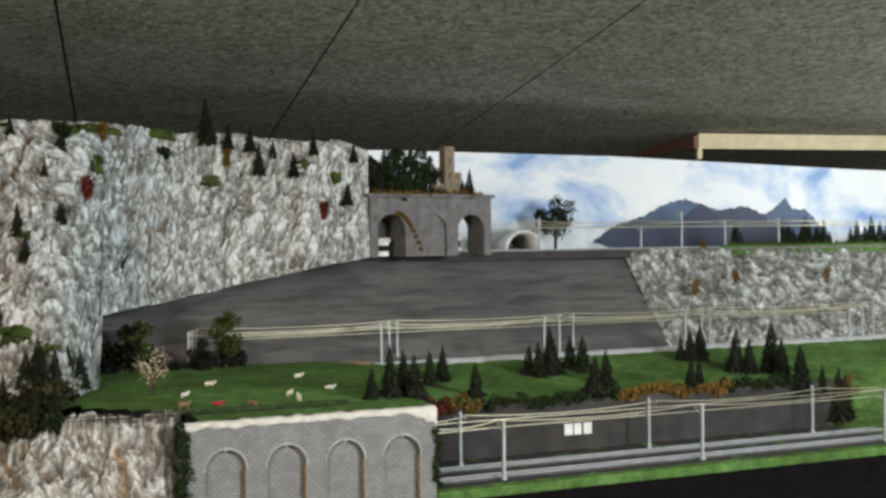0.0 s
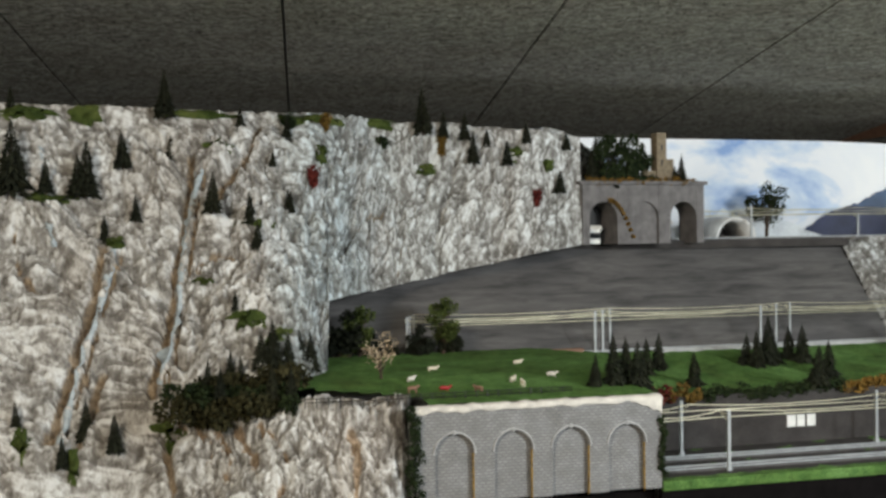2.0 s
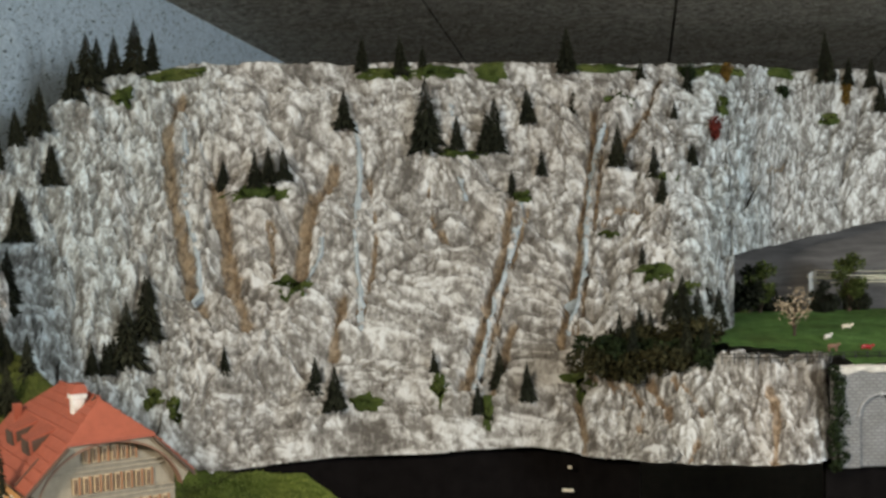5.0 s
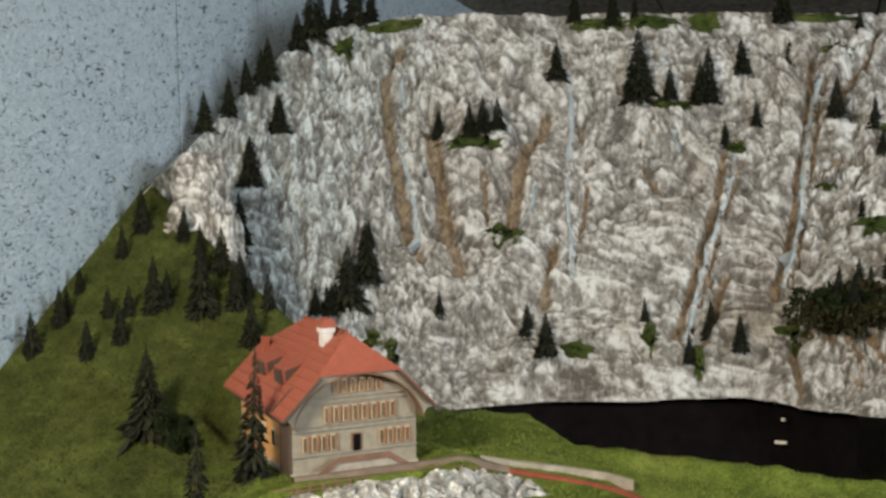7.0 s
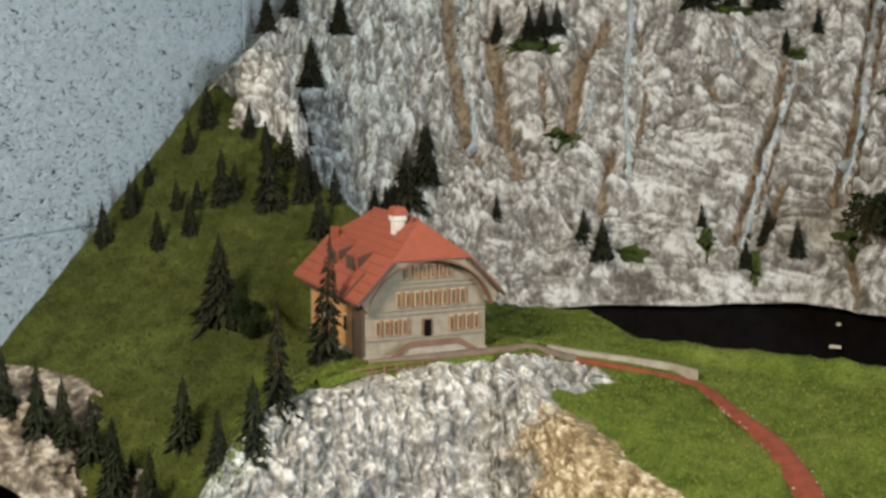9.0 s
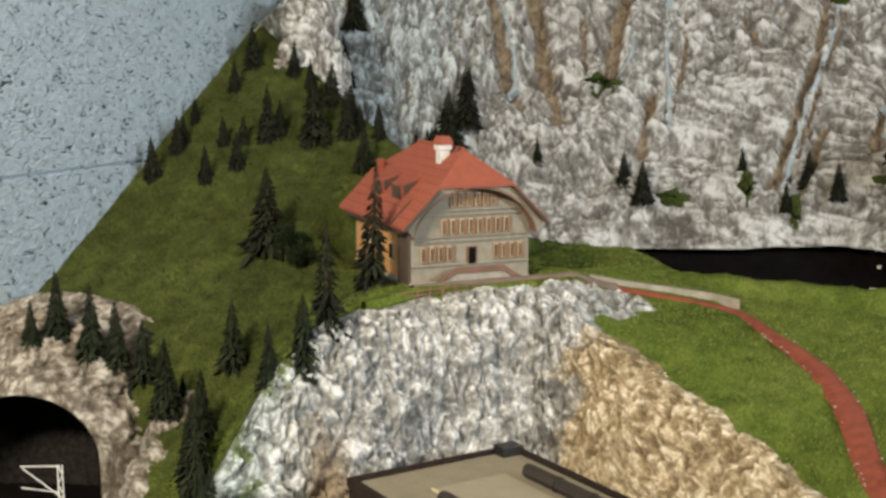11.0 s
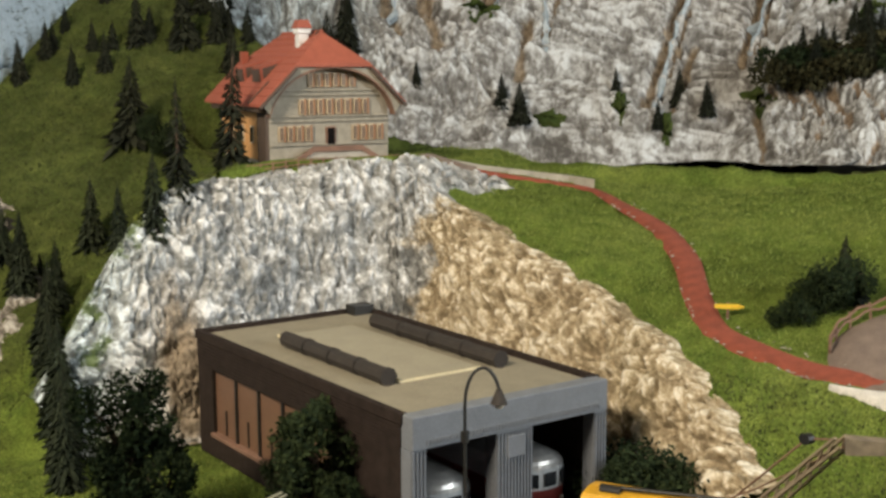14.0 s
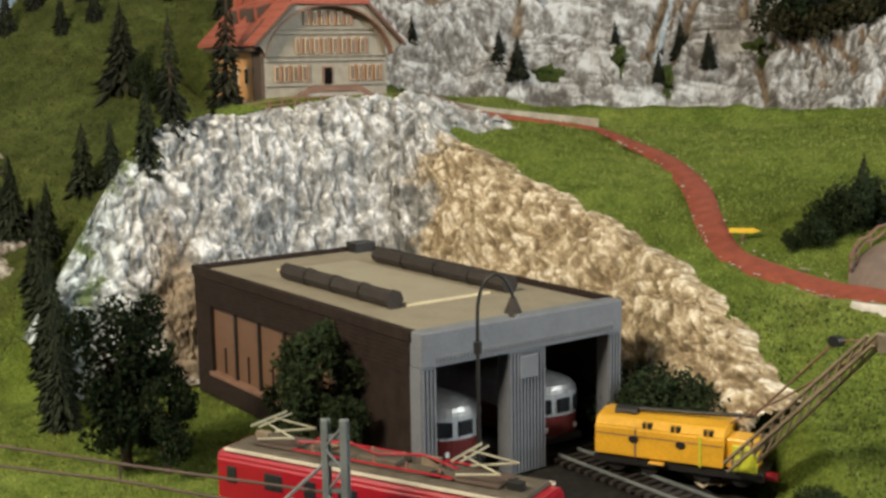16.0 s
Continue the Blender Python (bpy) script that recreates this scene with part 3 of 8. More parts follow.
def near_sheet():
    step = 0.0055
    xs = np.arange(-1.29, 0.25, step)
    ys = np.arange(0.10, 1.20, step)
    gx, gy = np.meshgrid(xs, ys)
    z, side, reach = near_land(gx, gy)
    over = gy - hill_edge(gx)
    z = z - 0.25 * smooth(over / 0.06) - np.minimum(0.036 * smooth((side + 0.004) / 0.02), np.maximum(z - TABLE + 0.004, 0)) * (side < reach * 1.02)
    inside = over < 0.06
    verts = []
    for x, y, h in zip(gx.ravel(), gy.ravel(), z.ravel()):
        verts.append((x, y, h + 0.0024 * noise.noise(Vector((x * 60, y * 60, 1))) + 0.004 * noise.noise(Vector((x * 17, y * 17, 7)))))
    n = len(xs)
    sets = {"grass": [], "yard": []}
    for j in range(len(ys) - 1):
        for i in range(n - 1):
            if inside[j, i]:
                q = (gx[j, i] + 0.461) * 0.9126 - (gy[j, i] - 0.489) * 0.4089
                r = (gx[j, i] + 0.461) * 0.4089 + (gy[j, i] - 0.489) * 0.9126
                ca = (gx[j, i] + 1.085) * 0.866 + (gy[j, i] - 0.515) * 0.5
                cd = -(gx[j, i] + 1.085) * 0.5 + (gy[j, i] - 0.515) * 0.866
                yard = (abs(ca) < 0.088 and cd < 0.08) or side[j, i] > 0.5 * reach[j, i] and (q > -0.02 or (r > 0 and q > -0.30) or (gy[j, i] < 0.385 and gx[j, i] > -0.575))
                sets["yard" if yard else "grass"].append((j * n + i, j * n + i + 1, (j + 1) * n + i + 1, (j + 1) * n + i))
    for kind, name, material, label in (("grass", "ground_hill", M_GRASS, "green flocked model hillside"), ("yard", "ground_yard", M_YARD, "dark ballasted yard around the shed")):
        used = sorted({k for f in sets[kind] for k in f})
        where = {k: i for i, k in enumerate(used)}
        ob = from_arrays(name, [verts[k] for k in used], [[where[k] for k in f] for f in sets[kind]], material, True)
        tagged(ob, label, "ground", kind="structure")


near_sheet()


def rock_face(name, s0, s1, ns, nh, scale, depth, material, label):
    """A face hung from the crest between s0 and s1 of its length, down to the yard."""
    spots, outs = [], []
    for i in range(ns + 1):
        s = s0 + (s1 - s0) * i / ns
        x, y, w = spline(CREST, s)
        a, b = spline(CREST, max(s - 0.03, 0)), spline(CREST, min(s + 0.03, 1))
        nx, ny = b[1] - a[1], a[0] - b[0]
        k = 1 / math.hypot(nx, ny)
        ragged = (0.011 if s < 0.55 else 0.007) * noise.noise(Vector((s * 45, 0.3, 0))) + 0.003 * noise.noise(Vector((s * 120, 2.3, 0)))
        for j in range(nh + 1):
            h = j / nh
            d = (-0.013 if s < 0.52 else -0.007) + ragged * (1 - h) + (w * 1.04 + 0.012) * h
            spots.append((x + nx * k * d, y + ny * k * d, h))
            outs.append((nx * k * 0.8, ny * k * 0.8, 0.6))
    flat = np.array(spots)
    p = np.stack([flat[:, 0], flat[:, 1], near_land(flat[:, 0], flat[:, 1])[0]], 1)
    h = flat[:, 2]
    fade = np.minimum(1.0, h * 7 + 0.1) * np.minimum(1.0, (1 - h) * 8 + 0.25)
    r, load = rock_relief(p, scale, 3, 0.25, 1.0)
    d = (r * depth + 0.010 * octaves(p * 16, 2, 31) + 0.008 * (np.minimum(np.abs(octaves(p * 22, 2, 33)) * 3, 0.8) - 0.4)) * fade + 0.005 * np.minimum(1, h * 9) - 0.002 * (h < 0.02)
    # dark brown rock by the shed, with the shed's shadow painted in
    brown = 0.9 * np.exp(-(np.hypot(p[:, 0] + 0.783, p[:, 1] - 0.560) / 0.021) ** 2)
    cold = smooth((-0.790 - p[:, 0]) / 0.05)
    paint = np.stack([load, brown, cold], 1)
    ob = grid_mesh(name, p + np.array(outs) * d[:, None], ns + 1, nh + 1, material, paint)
    tagged(ob, label, "rock", kind="structure")


rock_face("rock_face", 0.15, 0.862, 900, 150, 60, 0.0085, M_ROCK_W, "white and grey cast plaster rock face turning tan beside the shed")


def rock_apron():
    """Low rocky ground between the white face, the parapet and the path."""
    corners = [Vector((-0.724, 0.750)), Vector((-0.676, 0.766)), Vector((-0.652, 0.868)), Vector((-0.690, 0.868))]
    n = 90
    pts = []
    for i in range(n + 1):
        for j in range(n + 1):
            a, b = i / n, j / n
            q = corners[0].lerp(corners[1], a).lerp(corners[3].lerp(corners[2], a), b)
            rim = min(a, 1 - a, b, 1 - b)
            q = q + Vector((noise.noise(Vector((a * 6, b * 6, 1))), noise.noise(Vector((a * 6, b * 6, 4))))) * 0.014 * max(0.2, 1 - rim * 3)
            pts.append((q.x, q.y, rim))
    flat = np.array(pts)
    zs = near_land(flat[:, 0], flat[:, 1])[0]
    rim = flat[:, 2]
    p = np.stack([flat[:, 0], flat[:, 1], zs], 1)
    r, load = rock_relief(p, 60, 3, 0.25, 1.0)
    p[:, 2] += -0.004 + np.minimum(1, rim * 8) * (0.011 + 0.007 * r)
    ob = grid_mesh("rock_apron", p, n + 1, n + 1, M_ROCK_W, np.stack([load, 0 * r, 0 * r], 1))
    tagged(ob, "white and grey cast rock ledge beside the terrace", "rock", kind="structure")


rock_apron()
tagged(part("board_skirt", box(-1.2, 0.24, 1.02, 1.05, 0.3, 0.80), M_BLACK), "black skirt board under the hill", "board", kind="structure")
tagged(part("board_front", box(-1.2, 0.24, 0.08, 0.10, 0.3, 0.71), M_BLACK), "black skirt board under the yard", "board", kind="structure")

# ---- the far board: frame along its front edge ----
FAR = Matrix.Translation((-0.011, 1.485, 0)) @ Matrix.Rotation(radians(23.9), 4, "Z")


def far(u, v, z=0.0):
    return FAR @ Vector((u, v, z))


# cliff stations: x, y half way up, set-back per metre of height, foot, top
CLIFF = [(-1.275, 0.84, 0.10, 0.80, 1.02), (-1.255, 0.94, 0.15, 0.82, 1.10), (-1.225, 1.05, 0.22, 0.84, 1.212), (-1.175, 1.17, 0.30, 0.84, 1.337), (-1.085, 1.285, 0.35, 0.85, 1.373), (-0.93, 1.405, 0.34, 0.862, 1.375), (-0.80, 1.46, 0.40, 0.868, 1.375), (-0.68, 1.505, 0.46, 0.877, 1.372),
         (-0.57, 1.51, 0.68, 0.880, 1.372), (-0.485, 1.525, 0.85, 0.90, 1.37), (-0.445, 1.63, 0.55, 1.02, 1.37), (-0.415, 1.79, 0.30, 1.085, 1.37),
         (-0.355, 1.875, 0.14, 1.108, 1.365), (-0.20, 1.95, 0.10, 1.142, 1.355), (-0.118, 2.012, 0.05, 1.165, 1.345)]


CLIFF_ROWS = {}
# past the corner the cliff's foot rests on the grey slope
CLIFF_FOOT = ((0.709, 0.786, 0.857, 0.929, 1.0), (1.105, 1.11, 1.122, 1.158, 1.172))


def cliff_point(s, h):
    """A place on the cliff: s along it, h from foot (0) to top (1), before its relief."""
    if s not in CLIFF_ROWS:
        row = [float(k) for k in spline(CLIFF, s)]
        if s > CLIFF_FOOT[0][0]:
            row[3] = float(np.interp(s, CLIFF_FOOT[0], CLIFF_FOOT[1]))
        CLIFF_ROWS[s] = row
    x, y, lean, low, high = CLIFF_ROWS[s]
    z = low + (high - low) * h
    back = lean * (z - 1.1)
    return Vector((x - 0.22 * back, y + 0.975 * back, z))


def cliff_out(s):
    a, b = spline(CLIFF, max(s - 0.01, 0)), spline(CLIFF, min(s + 0.01, 1))
    return Vector((b[1] - a[1], a[0] - b[0], 0.12)).normalized()


def line_gap(s, h, line, run, rise):
    """Metres from places (s, h) to a bent line of (s, h) on a sheet run metres long and rise metres high."""
    pts = np.array([spline(line, k / 24) for k in range(25)])
    best = np.full(s.shape, 9.0)
    for (a, b), (c, d) in zip(pts[:-1], pts[1:]):
        dx, dy = (c - a) * run, (d - b) * rise
        px, py = (s - a) * run, (h - b) * rise
        k = np.clip((px * dx + py * dy) / (dx * dx + dy * dy + 1e-9), 0, 1)
        best = np.minimum(best, np.hypot(px - k * dx, py - k * dy))
    return best


def rock_sheet(name, place, outward, ns, nh, scale, depth, material, label, close_top=0.0, gullies=(), ledges=(), lean=None, seed=0, tall=0.5, cold=None, swell=0.0, run=2.35, rise=0.50):
    """A rock wall: s along it, h up it; gullies are bent lines washed with earth, ledges stand out below firs."""
    places, outs = [], []
    for i in range(ns + 1):
        s = i / ns
        out = outward(s)
        for j in range(nh + 1):
            places.append(place(s, j / nh)[:])
        outs += [out[:]] * (nh + 1)
    p, outs = np.array(places), np.array(outs)
    s, h = np.repeat(np.linspace(0, 1, ns + 1), nh + 1), np.tile(np.linspace(0, 1, nh + 1), ns + 1)
    fade = np.minimum(1.0, h * 9 + 0.12) * np.minimum(1.0, (1 - h) * 7 + 0.3)
    leaning = lean(s) if lean else 0.0
    r, load = rock_relief(p, scale, seed, leaning, tall)
    d = r * depth
    if swell:
        tilted = np.stack([p[:, 0] + leaning * p[:, 2], p[:, 1], p[:, 2] * 0.6], 1)
        d += swell * (0.6 * octaves(tilted * 8.0, 2, seed + 40) + 0.8 * (np.minimum(np.abs(octaves(tilted * 13.0, 2, seed + 44)) * 3, 0.8) - 0.45))
    for a, b, w, out_by in ledges:
        k = np.exp(-((s - a) / w) ** 4)
        d += out_by * k * np.where(h < b, np.exp(-((b - h) / 0.10) ** 2), np.clip(1 - (h - b) / 0.03, 0, 1))
    earth = np.zeros(len(p))
    for line, w, deep in gullies:
        near = (s > min(q[0] for q in line) - 0.03) & (s < max(q[0] for q in line) + 0.03)
        gap = line_gap(s[near], h[near], line, run, rise) + 0.009 * octaves(p[near] * 55, 3, seed + 50, 0.7)
        d[near] -= deep * np.exp(-(gap / w) ** 2)
        earth[near] = np.maximum(earth[near], np.exp(-(gap / (w * 0.9)) ** 2))
    verts = p + outs * (d * fade)[:, None]
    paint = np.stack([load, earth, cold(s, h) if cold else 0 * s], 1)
    cols = nh + 1
    if close_top:
        edge = p.reshape(ns + 1, cols, 3)[:, -1] - outs.reshape(ns + 1, cols, 3)[:, -1] * close_top + (0, 0, 0.012)
        verts = np.concatenate([verts.reshape(ns + 1, cols, 3), edge[:, None]], 1).reshape(-1, 3)
        paint = np.concatenate([paint.reshape(ns + 1, cols, 3), paint.reshape(ns + 1, cols, 3)[:, -1:]], 1).reshape(-1, 3)
        cols += 1
    return tagged(grid_mesh(name, verts, ns + 1, cols, material, paint), label, "rock", kind="structure")


# earth-washed gullies and cracks running down the cliff, as bent lines of (s, h)
BANDS = [[(0.276, 0.91), (0.272, 0.76), (0.288, 0.51), (0.300, 0.37)], [(0.298, 0.69), (0.308, 0.51), (0.320, 0.33)], [(0.354, 0.72), (0.346, 0.64), (0.340, 0.46)], [(0.364, 0.40), (0.361, 0.26)],
         [(0.610, 0.95), (0.594, 0.84), (0.580, 0.79), (0.570, 0.75)], [(0.544, 0.84), (0.542, 0.67), (0.536, 0.56), (0.530, 0.41), (0.522, 0.26)], [(0.478, 0.60), (0.474, 0.49), (0.465, 0.36), (0.450, 0.15)], [(0.535, 0.17), (0.545, 0.02)], [(0.484, 0.30), (0.470, 0.12)]]
CRACKS = [[(0.776, 0.43), (0.744, 0.29), (0.722, 0.18)], [(0.842, 0.58), (0.828, 0.49), (0.772, 0.41)], [(0.830, 0.21), (0.824, 0.05)], [(0.556, 0.54), (0.568, 0.57), (0.588, 0.57)], [(0.326, 0.57), (0.330, 0.44)], [(0.376, 0.70), (0.383, 0.53), (0.377, 0.34)],
          [(0.492, 0.60), (0.478, 0.40), (0.462, 0.16)], [(0.556, 0.80), (0.548, 0.55), (0.534, 0.28)], [(0.418, 0.66), (0.424, 0.56), (0.436, 0.52)], [(0.705, 0.62), (0.712, 0.40), (0.707, 0.20)]]


def cliff_lean(s):
    """The strata lean one way at the cliff's west end and the other way past its middle."""
    return np.interp(s, (0.0, 0.30, 0.42, 0.55, 0.75, 1.0), (0.10, 0.22, -0.02, -0.28, -0.35, -0.30))


def cliff_cold(s, h):
    """How far the blue-grey paint was used: at the west end and round the inner corner."""
    return np.interp(s, (0.10, 0.20, 0.27, 0.32, 0.60, 0.68, 0.76, 0.90), (0.7, 0.9, 0.7, 0.1, 0.1, 0.9, 0.6, 0.3))


rock_sheet("cliff", cliff_point, cliff_out, 1150, 370, 44, 0.0135, M_CLIFF, "tall grey-white cast plaster cliff with brown and dark washes", 0.10,
           [(line, 0.0085, 0.016) for line in BANDS] + [(line, 0.0035, 0.010) for line in CRACKS],
           ((0.318, 0.665, 0.020, 0.020), (0.439, 0.75, 0.020, 0.022), (0.512, 0.83, 0.018, 0.014), (0.482, 0.625, 0.014, 0.014), (0.566, 0.71, 0.012, 0.016), (0.358, 0.135, 0.016, 0.014),
            (0.489, 0.145, 0.018, 0.016), (0.612, 0.67, 0.02, 0.018), (0.338, 0.40, 0.014, 0.012), (0.905, 0.76, 0.02, 0.014), (0.769, 0.76, 0.03, 0.014), (0.45, 0.10, 0.010, 0.010)), cliff_lean, 0, 0.72, cliff_cold, 0.024)

# rock outcrop beside the retaining wall
OUTCROP = [(-0.66, 1.46), (-0.60, 1.41), (-0.53, 1.375), (-0.45, 1.345), (-0.37, 1.335), (-0.315, 1.345), (-0.298, 1.375), (-0.30, 1.43)]


def outcrop_point(s, h):
    x, y = spline(OUTCROP, s)
    low = 0.877 + 0.017 * min(max((s - 0.25) / 0.4, 0.0), 1.0)
    z = low + (0.986 - low) * min(h / 0.8, 1) - 0.03 * max(0.0, 0.12 - s) / 0.12
    back = 0.03 * (h / 0.8) if h < 0.8 else 0.03 + 0.35 * (h - 0.8)
    return Vector((x - 0.2 * back, y + back, z + (0.012 if h > 0.8 else 0)))


def outcrop_out(s):
    a, b = spline(OUTCROP, max(s - 0.02, 0)), spline(OUTCROP, min(s + 0.02, 1))
    return Vector((b[1] - a[1], a[0] - b[0], 0.2)).normalized()


rock_sheet("rock_outcrop", outcrop_point, outcrop_out, 420, 160, 46, 0.012, M_OUTCROP, "brown-washed white rock outcrop beside the arched wall", swell=0.016, tall=0.7, run=0.46, rise=0.14,
           gullies=[([(a, 0.74), (a + b, 0.45), (a + b * 0.6, 0.04)], w, 0.010) for a, b, w in ((0.14, 0.02, 0.005), (0.19, 0.03, 0.004), (0.24, 0.03, 0.006), (0.29, 0.04, 0.004), (0.34, 0.05, 0.005), (0.40, 0.06, 0.004), (0.60, 0.02, 0.006))])


# meadow, track shelf and slopes behind, in the far board's frame
def far_land(u, v):
    shelf = 0.8955
    top = 0.966 + 0.14 * (v - 0.19)
    left = 1.0 + 0.10 * np.clip(v, 0, 0.15)
    bank = smooth((u - 0.74) / 0.14)
    step = np.where(v > 0.19, 1.0, 0.0)
    step = step * (1 - bank) + bank * smooth((v - 0.05) / 0.25)
    right = shelf + (top - shelf) * step
    k2 = smooth((u + 0.02) / 0.18)
    back = left * (1 - k2) + top * k2
    return np.where(u > 0.004, np.where(v > 0.19, back * (1 - bank) + right * bank, right), left)


def far_sheet():
    us, vs = np.arange(-0.50, 1.9, 0.008), np.concatenate([np.arange(0.004, 0.188, 0.012), [0.1895, 0.1905], np.arange(0.198, 0.452, 0.008)])
    gu, gv = np.meshgrid(us, vs)
    gz = far_land(gu, gv)
    verts = [far(u, v, z + 0.0022 * noise.noise(Vector((u * 50, v * 50, 3)))) for u, v, z in zip(gu.ravel(), gv.ravel(), gz.ravel())]
    n = len(us)
    faces = []
    for j in range(len(vs) - 1):
        for i in range(n - 1):
            if gu[j, i] < -0.29 and gv[j, i] < 0.045 + 0.5 * (-0.29 - gu[j, i]):
                continue
            faces.append((j * n + i, j * n + i + 1, (j + 1) * n + i + 1, (j + 1) * n + i))
    tagged(from_arrays("meadow", verts, faces, M_GRASS_FAR, True), "bright green flocked model meadow", "ground", kind="structure")


far_sheet()
tagged(part("wall_dark", box(0.004, 0.80, 0.183, 0.1885, 0.893, 0.967, m=FAR), M_DARKWALL), "dark grey-brown wall behind the lower track", "wall", kind="structure")
tagged(part("fascia", box(0.0, 1.9, 0.0, 0.012, 0.25, 0.889, m=FAR), M_BLACK), "black fascia board under the track shelf", "board", kind="structure")
tagged(part("fascia_wall", box(-0.31, 0.0, 0.02, 0.032, 0.25, 0.893, m=FAR), M_BLACK), "black fascia board under the arched wall", "board", kind="structure")
tagged(part("fascia_edge", box(0.0, 1.9, -0.004, 0.003, 0.884, 0.896, 0.001, m=FAR), M_GRASS_FAR), "green flocked edge of the track shelf", "edge", kind="structure")


def cliff_fascia():
    verts, faces = [], []
    n = 60
    for i in range(n + 1):
        s = 0.05 + 0.53 * i / n
        p = cliff_point(s, 0) + Vector((0.01, 0.03, 0.0))
        verts += [(p.x, p.y, 0.25), (p.x, p.y, p.z + 0.01)]
    for i in range(n):
        faces.append((2 * i, 2 * i + 2, 2 * i + 3, 2 * i + 1))
    ob = from_arrays("fascia_cliff", verts, faces, M_BLACK)
    tagged(ob, "black board below the cliff", "board", kind="structure")


cliff_fascia()


def slope_sheet(name, u0, u1, low, high, material, label, depth):
    """A sloping sheet between a lower line (v, z) and an upper line (v, z)."""
    fine = depth > 0.003
    nu, nv = int((u1 - u0) / (0.004 if fine else 0.008)), (70 if fine else 34)
    p = []
    for i in range(nu + 1):
        u = u0 + (u1 - u0) * i / nu
        a, b = low(u), high(u)
        p += [far(u, a[0] + (b[0] - a[0]) * j / nv, a[1] + (b[1] - a[1]) * j / nv) for j in range(nv + 1)]
    p = np.array(p)
    r, load = rock_relief(p, 34, 6, 0.2, 0.8) if fine else (octaves(p * 25, 2), np.zeros(len(p)))
    verts = p + r[:, None] * depth * np.array((0.25, -0.6, 0.6))
    ob = grid_mesh(name, verts, nu + 1, nv + 1, material, np.stack([load - 0.16, 0 * r, 0.4 + 0 * r], 1))
    return tagged(ob, label, "slope", kind="structure")


SLOPE_END = 0.66
slope_sheet("slope_grey", -0.55, SLOPE_END, lambda u: (0.475, 0.999), lambda u: (0.60 + 0.06 * u, 1.174), M_GREYBOARD, "smooth slope painted streaky dark grey", 0.001)
slope_sheet("slope_rock", SLOPE_END - 0.004, 1.9, lambda u: (0.475, 0.999), lambda u: (0.63 + 0.1 * min(max(u - 0.66, 0), 0.3), 1.174), M_CLIFF, "low grey-white rock slope below the upper track", 0.016)
tagged(part("track_bed_middle", box(-0.55, 1.9, 0.445, 0.485, 0.985, 1.0015, m=FAR), M_DARKWALL), "dark bed of the middle track", "track bed", kind="structure")
tagged(part("track_bed_upper", box(-0.1, 0.66, 0.60, 0.90, 1.160, 1.173, m=FAR), M_DARKWALL), "dark bed of the upper track", "track bed", kind="structure")
tagged(part("track_bed_upper", box(0.66, 1.9, 0.68, 0.90, 1.160, 1.173, m=FAR), M_DARKWALL), "dark bed of the upper track behind the rock slope", "track bed", kind="structure")
tagged(part("grass_strip", box(0.90, 1.9, 0.652, 0.705, 1.160, 1.1785, 0.003, m=FAR), M_GRASS_FAR), "green flocked strip above the rock slope", "grass", kind="structure")
tagged(part("stone_edge", box(0.20, 1.9, 0.437, 0.4445, 0.99, 1.006, 0.001, m=FAR), M_STONE), "pale stone edging along the middle track", "edge", kind="structure")

# printed backdrop: board, peaks and foothills as flat printed shapes
BACK_V = 0.89
tagged(part("backdrop", prism([(-0.6, 1.0), (1.9, 1.0), (1.9, 1.335), (1.3, 1.352), (0.8, 1.368), (0.3, 1.372), (-0.6, 1.372)], BACK_V, BACK_V + 0.006, FAR), M_SKY), "printed backdrop of blue sky and white clouds", "backdrop", kind="structure")


def peaks(name, outline, gap, material, label):
    bm = prism(outline, BACK_V - gap - 0.001, BACK_V - gap, FAR)
    tagged(part(name, bm, material), label, "backdrop", kind="structure")


def ridge_line(u0, u1, base, tops, seed):
    rnd = random.Random(seed)
    pts = [(u0, base)]
    for (a, za), (b, zb) in zip(tops[:-1], tops[1:]):
        for k in range(6):
            f = k / 6
            pts.append((a + (b - a) * f, za + (zb - za) * f + rnd.uniform(-0.0034, 0.0034)))
    pts += [tops[-1], (u1, base)]
    return pts


peaks("backdrop_peak", ridge_line(0.725, 1.39, 1.165, [(0.731, 1.178), (0.80, 1.222), (0.856, 1.236), (0.899, 1.251), (0.921, 1.266), (0.964, 1.275), (0.979, 1.279), (1.008, 1.269), (1.06, 1.254), (1.13, 1.25), (1.19, 1.243), (1.221, 1.256), (1.248, 1.279), (1.269, 1.258), (1.309, 1.255), (1.349, 1.217), (1.381, 1.178)], 7), 0.003, M_PEAK_A, "printed blue mountain range")
peaks("backdrop_ridge", ridge_line(0.92, 1.32, 1.165, [(0.93, 1.20), (0.98, 1.24), (1.02, 1.268), (1.06, 1.250), (1.105, 1.259), (1.144, 1.263), (1.19, 1.240), (1.24, 1.21), (1.30, 1.19)], 9), 0.006, M_PEAK_B, "printed dark blue mountain ridge")
peaks("backdrop_foothill", ridge_line(0.72, 1.12, 1.165, [(0.731, 1.174), (0.77, 1.203), (0.80, 1.222), (0.856, 1.234), (0.90, 1.236), (0.95, 1.226), (1.0, 1.216), (1.06, 1.20), (1.11, 1.18)], 11), 0.009, M_PEAK_C, "printed dark foothill")
peaks("backdrop_mist", ridge_line(0.45, 0.80, 1.17, [(0.50, 1.21), (0.56, 1.23), (0.62, 1.205), (0.68, 1.215), (0.74, 1.19)], 4), 0.009, M_MIST, "printed pale misty foothills")

